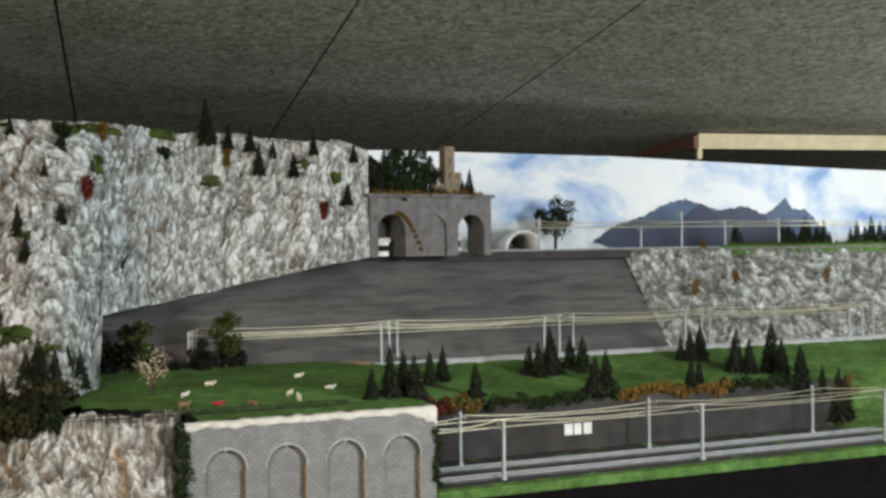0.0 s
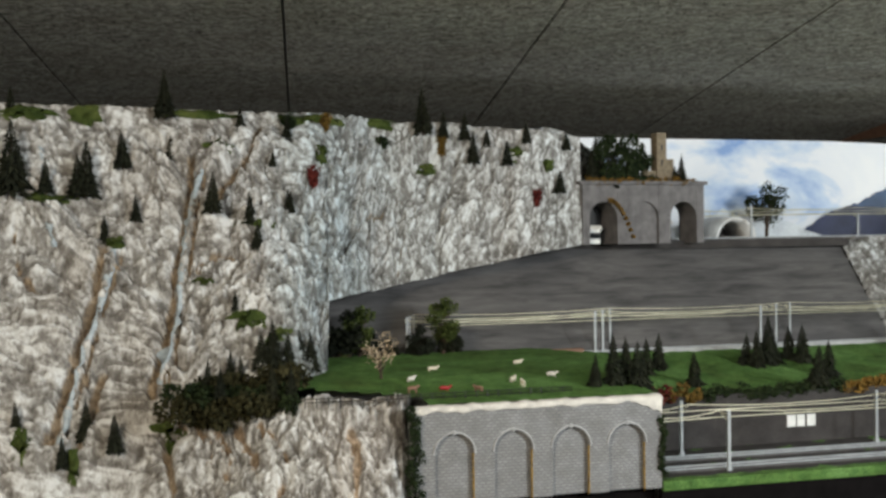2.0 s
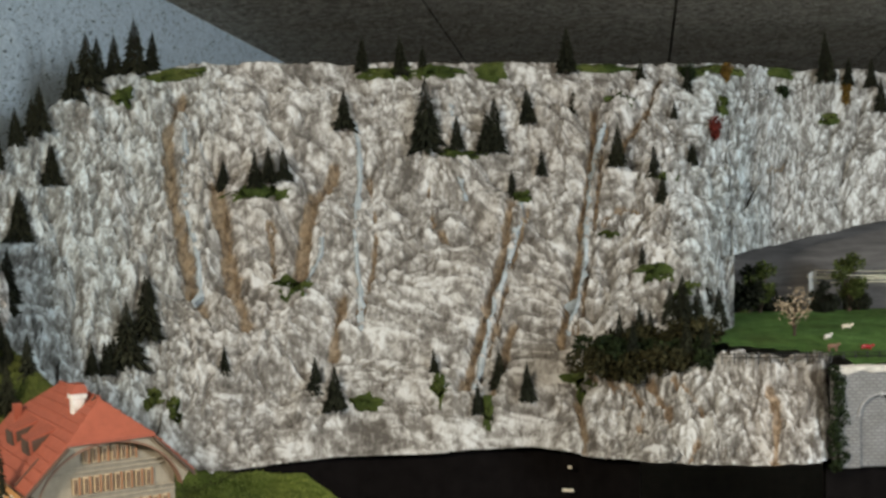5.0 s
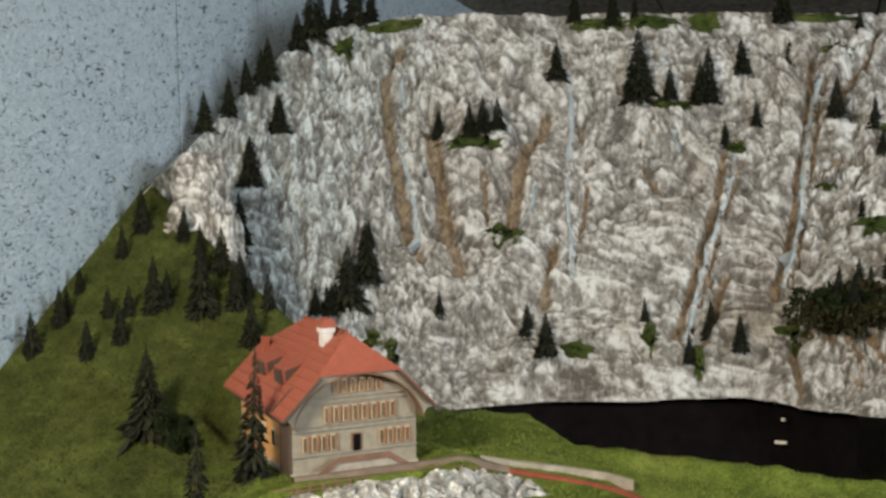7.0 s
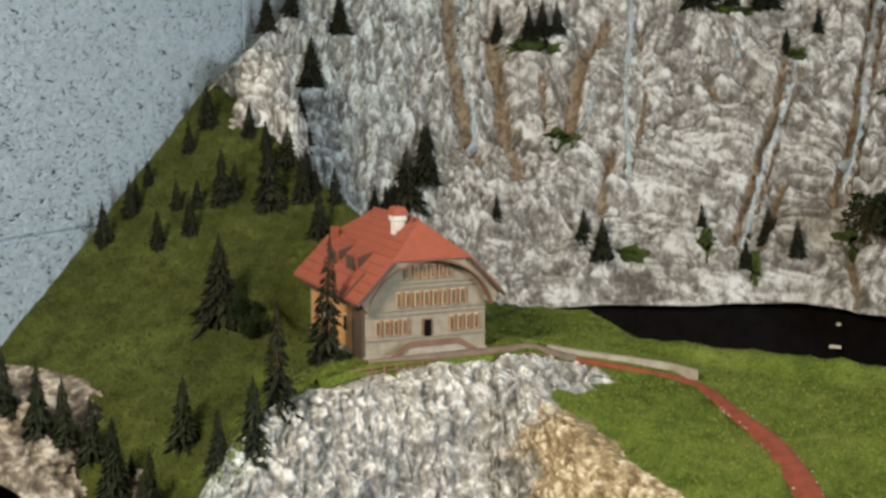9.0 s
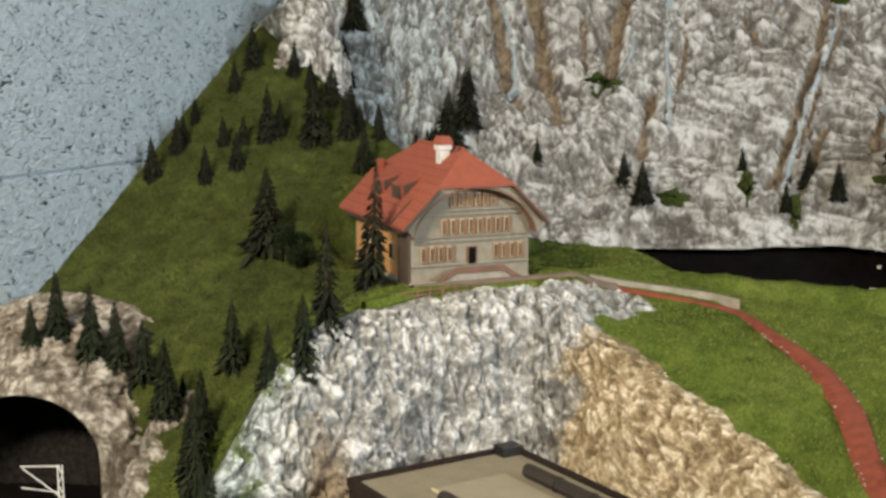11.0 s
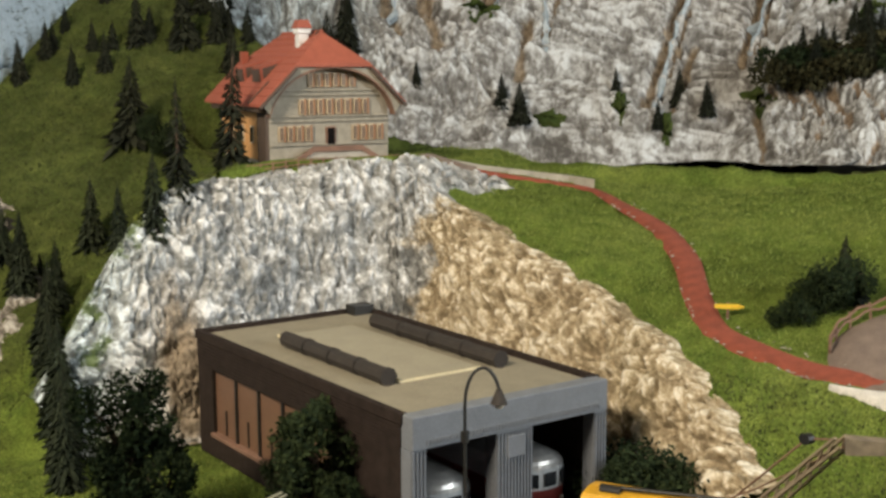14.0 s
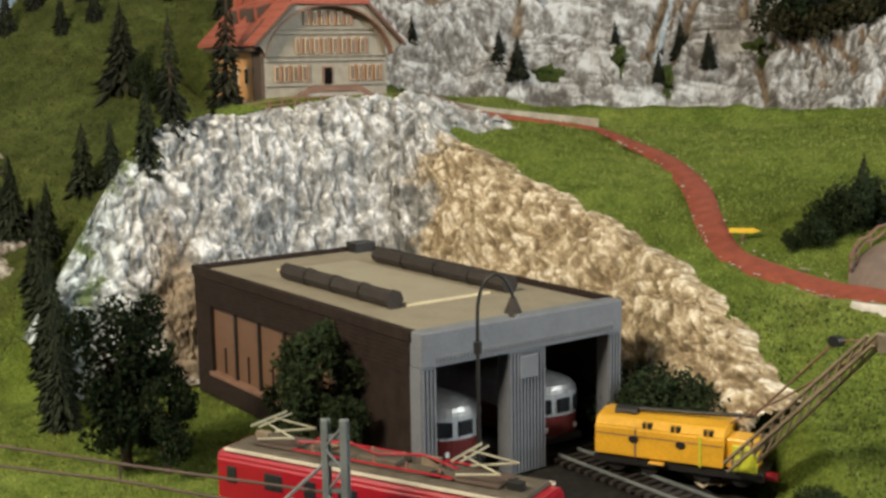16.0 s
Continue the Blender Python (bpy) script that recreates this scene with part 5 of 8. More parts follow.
def ribbon(name, pts, widths, material, label, lift=0.0035, edge=0.004, kind="structure", category="path"):
    """A strip laid on the land along a smooth line, with ragged edges."""
    verts, faces = [], []
    n, m = 90, 6
    table = [(*p, w) for p, w in zip(pts, widths)]
    for i in range(n + 1):
        s = i / n
        x, y, w = spline(table, s)
        a, b = spline(table, max(s - 0.02, 0)), spline(table, min(s + 0.02, 1))
        dx, dy = b[0] - a[0], b[1] - a[1]
        k = 1 / math.hypot(dx, dy)
        for j in range(m + 1):
            f = (j / m - 0.5) * (w + edge * 0.35 * noise.noise(Vector((s * 40, j // 4 * 7, 3))))
            px, py = x - dy * k * f, y + dx * k * f
            verts.append((px, py, land_z(px, py) + lift * (1 - (2 * j / m - 1) ** 4 * 0.9)))
    for i in range(n):
        for j in range(m):
            a = i * (m + 1) + j
            faces.append((a, a + 1, a + m + 2, a + m + 1))
    tagged(from_arrays(name, verts, faces, material, True), label, category, kind=kind)


GRASS_EDGE = [(-0.818, 0.648), (-0.801, 0.684), (-0.774, 0.714), (-0.740, 0.754), (-0.713, 0.795)]
PATH_LINE = [(-0.70, 0.872), (-0.655, 0.895), (-0.598, 0.902), (-0.548, 0.862), (-0.500, 0.820), (-0.458, 0.766), (-0.428, 0.710), (-0.400, 0.670), (-0.362, 0.650), (-0.318, 0.634), (-0.268, 0.628)]
ribbon("path", PATH_LINE, [0.007, 0.008, 0.010, 0.015, 0.020, 0.021, 0.020, 0.019, 0.017, 0.016, 0.016], M_PATH, "red-brown gravel footpath winding down the hill")


ribbon("pale_ground", [(-0.312, 0.622), (-0.290, 0.617), (-0.268, 0.612), (-0.235, 0.606)], [0.003, 0.008, 0.018, 0.034], M_PALE, "bare white plaster ground below the path", category="ground")
ribbon("grass_edge", GRASS_EDGE, [0.010, 0.013, 0.012, 0.012, 0.008], M_GRASS, "thin green flock along the top of the rock face", 0.007, category="grass")


def path_stones():
    """Pale stones strewn along both edges of the path."""
    rnd = random.Random(17)
    bm = bmesh.new()
    table = [(*p, 0.020) for p in PATH_LINE]
    for k in range(90):
        s = rnd.uniform(0.25, 0.95)
        x, y, w = spline(table, s)
        a, b = spline(table, max(s - 0.02, 0)), spline(table, min(s + 0.02, 1))
        d = Vector((b[0] - a[0], b[1] - a[1])).normalized()
        off = (rnd.choice((-1, 1, 1)) * rnd.uniform(0.0080, 0.0105))
        px, py = x + d.y * off, y - d.x * off
        made = bmesh.ops.create_icosphere(bm, subdivisions=1, radius=rnd.uniform(0.0004, 0.0010))
        bmesh.ops.transform(bm, matrix=Matrix.Translation((px, py, land_z(px, py) + 0.003)) @ Matrix.Diagonal((rnd.uniform(0.8, 2.0), 1, 0.7, 1)), verts=made["verts"])
    tagged(part("path_stones", bm, M_PARAPET), "pale grit along the edges of the gravel path", "grit", kind="stuff")


path_stones()


def pale_wall():
    """Low plastered parapet beside the terrace, higher at its end."""
    pts = on_land([(-0.728, 0.872), (-0.70, 0.892), (-0.66, 0.914), (-0.628, 0.922), (-0.600, 0.917)], -0.003)
    bm = bmesh.new()
    prev = None
    for i, p in enumerate(pts):
        h = 0.006 + 0.0014 * i
        d = Vector((0.35, -0.94, 0)) * 0.003
        q = Vector(p)
        cur = [bm.verts.new(q - d), bm.verts.new(q + d), bm.verts.new(q + d + Vector((0, 0, h))), bm.verts.new(q - d + Vector((0, 0, h)))]
        if prev:
            for k in range(4):
                bm.faces.new((prev[k], cur[k], cur[(k + 1) % 4], prev[(k + 1) % 4]))
        else:
            bm.faces.new(cur)
        prev = cur
    bm.faces.new(prev[::-1])
    bmesh.ops.recalc_face_normals(bm, faces=bm.faces)
    tagged(part("parapet", bm, M_PARAPET), "low pale plaster parapet along the path", "wall", kind="structure")


pale_wall()


def signpost():
    t = thing("signpost", pose(-0.397, 0.684, land_z(-0.397, 0.684)), "thin wooden signpost with a yellow pointer on the grass", "signpost")
    part("post", rod((0, 0, -0.003), (0, 0, 0.0125), 0.0008, None, 6), M_BROWN, t)
    part("pointer", prism([(-0.009, 0.0085), (0.007, 0.0080), (0.0115, 0.0096), (0.007, 0.0115), (-0.009, 0.0115)], -0.0015, -0.0005, Matrix.Rotation(radians(25), 4, "Z")), M_SIGN, t, "yellow pointed board")


signpost()


M_DRAB = plain("drab_brown_paving", (0.20, 0.15, 0.12), 0.9, spread=0.2, scale=80, relief=0.4)


ribbon("terrace_path", [(-0.812, 0.708), (-0.790, 0.742), (-0.768, 0.776), (-0.746, 0.809), (-0.722, 0.846), (-0.700, 0.872)], [0.008, 0.011, 0.012, 0.012, 0.010, 0.007], M_DRAB, "grey-brown trodden path before the farmhouse", 0.0055)


def round_plaza():
    """Brown paved round laid on the slope, with a rail of thin bent sticks on its edge."""
    x, y, r = -0.268, 0.660, 0.054
    t = thing("round_plaza", pose(x, y, land_z(x, y)), "round brown paved viewpoint with a low dark stick rail", "viewpoint")
    z0 = land_z(x, y)
    verts, faces = [], []
    n, m = 48, 8
    for i in range(n):
        a = 6.28318 * i / n
        for j in range(m + 1):
            q = r * j / m
            px, py = q * math.cos(a), q * math.sin(a) * 0.82
            verts.append((px, py, land_z(x + px, y + py) - z0 + 0.0042 * (1 - (j / m) ** 8)))
    for i in range(n):
        for j in range(m):
            a, b = i * (m + 1) + j, ((i + 1) % n) * (m + 1) + j
            faces.append((a, b, b + 1, a + 1))
    me = bpy.data.meshes.new("paving")
    me.from_pydata(verts, [], faces)
    paving = link_mesh("paving", me, M_DRAB, True)
    paving.parent = t
    tagged(paving, "grey-brown paving")

    def rim(deg, h):
        a = radians(deg)
        px, py = r * 0.98 * math.cos(a), r * 0.98 * math.sin(a) * 0.82
        return Vector((px, py, land_z(x + px, y + py) - z0 + h))
    for h in (0.006, 0.0105):
        tube("rail", [tuple(rim(60 + k * 6, h + 0.0012 * math.sin(k * 1.7 + h * 900))) for k in range(23)], 0.0009, M_BROWN, t)
    for k in range(0, 23, 3):
        part("post", rod(rim(60 + k * 6, -0.002), rim(60 + k * 6 + 2, 0.012), 0.0009, None, 5), M_BROWN, t)


round_plaza()

M_FLOCK = leaf_material("grass_flock", (0.075, 0.100, 0.018), (0.27, 0.32, 0.085), 0.95)
M_FLOCK_DARK = leaf_material("dark_grass_flock", (0.022, 0.028, 0.010), (0.110, 0.125, 0.045), 0.95)


def flock(name, x0, x1, y0, y1, count, material, label, seed, keep):
    """Short upright fibres strewn over the hill's grass."""
    rng = np.random.default_rng(seed)
    hill = bpy.data.objects["ground_hill"].data
    co = np.empty(len(hill.vertices) * 3)
    hill.vertices.foreach_get("co", co)
    co = co.reshape(-1, 3)
    quads = np.empty(len(hill.polygons) * 4, np.int32)
    hill.polygons.foreach_get("vertices", quads)
    quads = quads.reshape(-1, 4)
    mid = co[quads].mean(1)
    quads = quads[(mid[:, 0] > x0) & (mid[:, 0] < x1) & (mid[:, 1] > y0) & (mid[:, 1] < y1)]
    pick = quads[rng.integers(0, len(quads), count)]
    f, g = rng.random((count, 1)), rng.random((count, 1))
    p = (co[pick[:, 0]] * (1 - f) + co[pick[:, 1]] * f) * (1 - g) + (co[pick[:, 3]] * (1 - f) + co[pick[:, 2]] * f) * g
    side, reach = crest_side(p[:, 0], p[:, 1])
    p = p[((side < -0.004) | (side > reach * 1.02)) & keep(p[:, 0], p[:, 1])]
    n = len(p)
    a, tall, wide = rng.random(n) * 6.283, 0.0012 + 0.0016 * rng.random(n), 0.0004 + 0.0004 * rng.random(n)
    lean = rng.normal(0, 0.0008, (n, 2))
    v = np.repeat(p, 3, 0)
    off = np.stack([np.cos(a) * wide, np.sin(a) * wide], 1)
    v[0::3, :2] -= off
    v[1::3, :2] += off
    v[2::3, :2] += lean
    v[2::3, 2] += tall
    v[0::3, 2] -= 0.0004
    v[1::3, 2] -= 0.0004
    me = bpy.data.meshes.new(name)
    me.vertices.add(3 * n)
    me.vertices.foreach_set("co", v.astype(np.float32).ravel())
    me.loops.add(3 * n)
    me.loops.foreach_set("vertex_index", np.arange(3 * n, dtype=np.int32))
    me.polygons.add(n)
    me.polygons.foreach_set("loop_start", np.arange(n, dtype=np.int32) * 3)
    me.update(calc_edges=True)
    tagged(link_mesh(name, me, material), label, "grass", kind="stuff")


def off_the_path(x, y):
    table = [(*p, 0.02) for p in PATH_LINE]
    line = np.array([spline(table, k / 60)[:2] for k in range(61)])
    gap = np.min(np.hypot(x[:, None] - line[:, 0], y[:, None] - line[:, 1]), 1)
    c, s = math.cos(radians(56.7)), math.sin(radians(56.7))
    a, b = (x + 0.8263) * c + (y - 0.7263) * s, -(x + 0.8263) * s + (y - 0.7263) * c
    return (gap > 0.0105) & ~((a > -0.004) & (a < 0.118) & (b > -0.018) & (b < 0.153)) & (np.hypot(x + 0.268, (y - 0.660) / 0.82) > 0.056)


flock("grass_flock", -0.84, 0.2, 0.10, 1.06, 110000, M_FLOCK, "fresh green flock fibres on the meadow", 5, off_the_path)
flock("grass_flock", -1.26, -0.84, 0.30, 1.06, 60000, M_FLOCK_DARK, "olive brown flock fibres on the steep hillside", 6, off_the_path)
# extra dark fibres that lower the tone of the bottom slope
flock("grass_flock", -0.46, 0.2, 0.10, 0.62, 40000, M_FLOCK_DARK, "dark olive brown flock fibres on the lower slope", 7, off_the_path)

# ---- the engine shed ----
SHED = Matrix.Translation((-0.461, 0.489, 0.0)) @ Matrix.Rotation(radians(-24.14), 4, "Z")


def make_shed():
    """Local x runs out of the doors, y across the front."""
    t = thing("engine_shed", SHED, "flat-roofed two-track model engine shed with a grey front", "engine shed")
    L, H = 0.282, 0.0725
    z0, z1 = 0.722, 0.8125
    # ribbed grey front with two door openings
    tops = 0.793
    edges = [(-H, -0.0625), (-0.0128, 0.0137), (0.0628, H)]
    for k, (a, b) in enumerate(edges):
        pier = part("front_pier", box(-0.010, 0.0, a, b, z0, tops), M_CONC, t, "ribbed grey concrete pier")
        n = max(4, int((b - a) / 0.0023))
        for i in range(n):
            y = a + (i + 0.5) * (b - a) / n
            part("rib", box(0.0, 0.0010, y - 0.0006, y + 0.0006, z0, tops - 0.001), M_CONC, pier)
    fascia = part("front_fascia", box(-0.010, 0.0016, -H, H, tops, z1, 0.0008), M_CONC, t, "plain grey fascia over the doors")
    for i in range(56):
        y = -H + 0.010 + i * (2 * H - 0.018) / 55
        part("dentil", box(0.0012, 0.0023, y - 0.0005, y + 0.0005, tops + 0.0025, tops + 0.0055), M_CONC, fascia)
    part("name_plate", box(0.0008, 0.0022, -0.006, 0.007, tops - 0.016, tops - 0.003, 0.0004), M_CONC, t)
    # dark side with a long window band
    part("side_base", box(-L, -0.010, -H, -H + 0.004, z0, 0.740), M_SHEDSIDE, t, "dark brown brick plinth")
    part("side_header", box(-L, -0.010, -H, -H + 0.004, 0.787, z1), M_SHEDSIDE, t, "dark brown brick header")
    part("side_end", box(-L, -L + 0.024, -H, -H + 0.004, 0.740, 0.787), M_SHEDSIDE, t)
    part("side_end", box(-0.085, -0.010, -H, -H + 0.004, 0.740, 0.787), M_SHEDSIDE, t)
    for k in range(9):
        z = 0.7885 + k * 0.0026
        part("brick_course", box(-L, -0.010, -H - 0.0006, -H, z, z + 0.0017), M_SHEDSIDE, t)
    band = part("window_band", box(-L + 0.024, -0.085, -H + 0.0028, -H + 0.0036, 0.740, 0.787), M_SHEDPANE, t, "brown translucent window band")
    for k in range(1, 5):
        x = -L + 0.024 + k * (L - 0.109) / 5
        part("mullion", box(x - 0.0012, x + 0.0012, -H + 0.001, -H + 0.003, 0.740, 0.787), M_DARK, band)
        part("mullion", box(x - 0.018, x - 0.0172, -H + 0.0015, -H + 0.003, 0.742, 0.760), M_DARK, band)
    part("window_sill", box(-L + 0.022, -0.083, -H - 0.002, -H + 0.004, 0.7375, 0.7405, 0.0005), M_BROWN, t, "light brown sill")
    part("far_side_wall", box(-L, -0.010, H - 0.004, H, z0, z1), M_SHEDSIDE, t)
    part("back_wall", box(-L, -L + 0.004, -H + 0.004, H - 0.004, z0, z1), M_SHEDSIDE, t)
    part("shed_floor", box(-L + 0.004, -0.010, -H + 0.004, H - 0.004, z0 - 0.004, z0 + 0.001), M_DARK, t)
    part("roof", box(-L + 0.003, -0.004, -H + 0.003, H - 0.003, z1 - 0.006, z1 - 0.0025), M_SHEDROOF, t, "drab felt roof")
    for name, b in (("parapet", (-L - 0.0015, -L + 0.003, -H - 0.0015, H + 0.0015)), ("parapet", (-L, -0.008, H - 0.003, H + 0.0015)), ("parapet", (-L, -0.008, -H - 0.0015, -H + 0.0015))):
        part(name, box(*b, z1 - 0.006, z1 + 0.0005, 0.0004), M_SHEDSIDE, t, "dark roof edge")
    pale = part("roof_panel", box(-0.235, -0.075, -0.030, 0.032, z1 - 0.003, z1 - 0.0014, 0.0004), M_SHEDROOF_L, t, "pale raised roof panel")
    part("panel_trim", box(-0.235, -0.075, -0.0312, -0.030, z1 - 0.003, z1 - 0.0006), M_BEAM, pale, "light trim strip")
    part("panel_trim", box(-0.0752, -0.0735, -0.0312, 0.032, z1 - 0.003, z1 - 0.0010), M_BEAM, pale, "light trim strip")
    for y, xa, xb in ((-0.040, -0.206, -0.073), (0.043, -0.222, -0.068)):
        for k in range(4):
            a = xa + (xb - xa) * k / 4
            b = xa + (xb - xa) * (k + 1) / 4
            pipe = part("roof_duct", rod((a + 0.001, y, z1 + 0.0030), (b - 0.001, y, z1 + 0.0030), 0.0055, None, 8), M_DUCT, t, "black ribbed roof duct")
            part("clamp", rod((b - 0.0015, y, z1 + 0.0030), (b + 0.0005, y, z1 + 0.0030), 0.0062, None, 8), M_DUCT, pipe)
    part("roof_vent", box(-L + 0.002, -L + 0.016, H - 0.020, H - 0.002, z1 - 0.003, z1 + 0.005, 0.0006), M_DARK, t, "small black roof vent")


make_shed()


def make_railcar(x, y):
    """The nose of a railcar standing in the shed: rounded body, front windows, lights."""
    t = thing("railcar", SHED @ Matrix.Translation((x, y, 0.7235)) @ Matrix.Diagonal((1, 1, 0.90, 1)), "silver-roofed railcar with a dark red front in the shed", "railcar", "railcars in the shed")
    w = 0.0185
    sec = [(-w, 0.004), (-w, 0.030), (-w * 0.93, 0.038), (-w * 0.7, 0.044), (0, 0.0465), (w * 0.7, 0.044), (w * 0.93, 0.038), (w, 0.030), (w, 0.004)]
    turn = Matrix.Rotation(radians(-90), 4, "Z")
    for name, z0, z1, material, label in (("lower_body", 0.004, 0.021, M_DKRED, "dark red lower body"), ("upper_body", 0.021, 0.036, M_STEEL, "grey window zone"), ("roof", 0.036, 0.0465, M_CHROME, "silver-grey roof")):
        verts, faces = [], []
        rings = 7
        levels = [z0 + (z1 - z0) * k / 4 for k in range(5)]
        outline = []
        for k in range(15):
            a = -math.pi / 2 + math.pi * k / 14
            outline.append((0.012 * math.cos(a) - 0.012, w * math.sin(a)))
        outline = [(-0.15, -w)] + outline + [(-0.15, w)]
        for z in levels:
            shrink = 1.0 if z <= 0.036 else math.sqrt(max(0.0, 1 - ((z - 0.036) / 0.0108) ** 2))
            for x, yy in outline:
                verts.append((x - (1 - shrink) * 0.014, yy * max(shrink, 0.12), z))
        m = len(outline)
        for a in range(4):
            for b in range(m - 1):
                faces.append((a * m + b, a * m + b + 1, (a + 1) * m + b + 1, (a + 1) * m + b))
        faces.append(tuple(range(4 * m, 5 * m)))
        me = bpy.data.meshes.new(name)
        me.from_pydata(verts, [], faces)
        ob = link_mesh(name, me, material, False)
        ob.parent = t
        tagged(ob, label)
    for k in (-1, 0, 1):
        a = k * 0.72
        c = Matrix.Translation((0.0125 * math.cos(a) - 0.012, (w + 0.0004) * math.sin(a), 0.0285)) @ Matrix.Rotation(a, 4, "Z")
        part("front_window", box(-0.0005, 0.0008, -0.0045, 0.0045, -0.0048, 0.0048, 0.0003, c), M_GLASS, t, "dark front window")
    for s in (-1, 1):
        part("headlight", rod((-0.006, s * 0.011, 0.012), (-0.002, s * 0.011, 0.012), 0.002, None, 10), M_WHITE, t)
    part("buffer_beam", box(-0.012, 0.0015, -0.014, 0.014, 0.003, 0.008, 0.0006), M_DARK, t)


make_railcar(-0.018, -0.030)
make_railcar(-0.018, 0.043)


def arc_lamp():
    t = thing("yard_lamp", pose(-0.4435, 0.4005, 0.720), "black curved yard lamp post with a bell shade", "lamp post")
    part("base", rod((0, 0, 0), (0, 0, 0.012), 0.0028, 0.002, 10), M_DARK, t)
    part("pole", rod((0, 0, 0.01), (0, 0, 0.112), 0.0013, 0.0009, 8), M_DARK, t)
    part("collar", rod((0, 0, 0.092), (0, 0, 0.098), 0.0022, None, 8), M_DARK, t)
    arc = [(0.0100 * (1 - math.cos(a)) * 0.80, 0.0100 * (1 - math.cos(a)) * 0.45, 0.112 + 0.0195 * math.sin(a)) for a in [math.pi * 0.86 * k / 12 for k in range(13)]]
    tube("arm", arc, 0.0009, M_DARK, t)
    end = Vector(arc[-1])
    bm = bmesh.new()
    bmesh.ops.create_cone(bm, cap_ends=False, segments=16, radius1=0.0046, radius2=0.0014, depth=0.0075)
    bmesh.ops.translate(bm, verts=bm.verts, vec=end + Vector((0, 0, -0.004)))
    part("shade", bm, M_DUCT, t, "black bell shade", True)
    bm = bmesh.new()
    bmesh.ops.create_uvsphere(bm, u_segments=10, v_segments=6, radius=0.003)
    bmesh.ops.translate(bm, verts=bm.verts, vec=end + Vector((0, 0, -0.0075)))
    part("bulb", bm, M_CREAM, t, "pale glass bulb", True)


arc_lamp()


def make_loco():
    """Red electric locomotive: body, windows, roof gear and two pantographs. Local x runs along it."""
    t = thing("electric_locomotive", pose(-0.470, 0.352, 0.724, 0, 0, -0.4), "red electric model locomotive with grey roof gear on the yard track", "locomotive")
    hl, hw = 0.088, 0.0172
    body = prism([(-hw, 0.010), (hw, 0.010), (hw, 0.037), (hw - 0.002, 0.0405), (-hw + 0.002, 0.0405), (-hw, 0.037)], -hl, hl, Matrix.Rotation(radians(90), 4, "Z"))
    bmesh.ops.bevel(body, geom=list(body.edges), offset=0.0012, segments=2, affect="EDGES")
    part("body", body, M_RED, t, "bright red body")
    part("roof", box(-hl + 0.006, hl - 0.006, -hw + 0.003, hw - 0.003, 0.040, 0.043, 0.0008), M_LOCOROOF, t, "dirty grey-brown roof")
    part("underframe", box(-hl + 0.004, hl - 0.004, -hw + 0.002, hw - 0.002, 0.004, 0.010, 0.0006), M_DARK, t)
    for s in (-1, 1):
        part("roof_rail", box(-hl + 0.004, hl - 0.004, s * (hw - 0.002) - 0.0005, s * (hw - 0.002) + 0.0005, 0.0405, 0.0420), M_CREAM, t, "pale gutter strip")
        for x, w in ((-0.078, 0.006), (-0.052, 0.011), (-0.030, 0.007), (-0.008, 0.011), (0.018, 0.007), (0.040, 0.011), (0.078, 0.006)):
            part("side_window", box(x - w / 2, x + w / 2, s * hw - 0.0006, s * hw + 0.0006, 0.025, 0.0335, 0.0004), M_GLASS, t)
        part("end_window", box(s * hl - 0.0006, s * hl + 0.0008, -0.012, -0.001, 0.026, 0.036, 0.0004), M_GLASS, t)
        part("end_window", box(s * hl - 0.0006, s * hl + 0.0008, 0.001, 0.012, 0.026, 0.036, 0.0004), M_GLASS, t)
    for x in (-0.058, -0.030, 0.030, 0.058):
        for s in (-1, 1):
            part("wheel", rod((x, s * 0.008, 0.006), (x, s * 0.011, 0.006), 0.006, None, 18), M_STEEL, t)
    for k in range(9):
        x = -0.036 + k * 0.009
        part("insulator", rod((x, -0.006 + 0.012 * (k % 2), 0.043), (x, -0.006 + 0.012 * (k % 2), 0.0475), 0.0011, 0.0007, 6), M_BROWN, t)
    tube("roof_cable", [(-0.045, -0.006, 0.0478), (-0.02, 0.004, 0.0482), (0.0, -0.004, 0.0480), (0.02, 0.005, 0.0482), (0.045, -0.004, 0.0478)], 0.0006, M_RED, t)
    part("roof_box", box(-0.010, 0.012, -0.006, 0.007, 0.043, 0.0465, 0.0006), M_LOCOROOF, t)
    for k, (x, y, w) in enumerate(((-0.030, 0.006, 0.004), (-0.022, -0.008, 0.003), (0.024, 0.007, 0.005), (0.034, -0.006, 0.003), (-0.074, 0.004, 0.004), (0.074, -0.004, 0.004))):
        part("roof_gear", box(x - w, x + w, y - 0.002, y + 0.002, 0.0425, 0.0455 + 0.0008 * (k % 3), 0.0004), M_DARK if k % 2 else M_TOWER, t)
    for s in (-1, 1):
        part("roof_line", rod((-0.045, s * 0.010, 0.0452), (0.045, s * 0.010, 0.0452), 0.0006, None, 6), M_RED, t, "red roof conductor")
    for x in (-0.058, 0.056):
        pan = part("pantograph", box(x - 0.012, x + 0.012, -0.009, 0.009, 0.0435, 0.0446, 0.0003), M_TIMBER, t, "folded brass wire pantograph")
        for s in (-1, 1):
            part("lower_arm", rod((x - 0.011, s * 0.007, 0.046), (x + 0.013, s * 0.009, 0.0505), 0.0006, None, 5), M_WIRE, pan)
            part("upper_arm", rod((x + 0.013, s * 0.009, 0.0505), (x - 0.009, s * 0.004, 0.0545), 0.0005, None, 5), M_WIRE, pan)
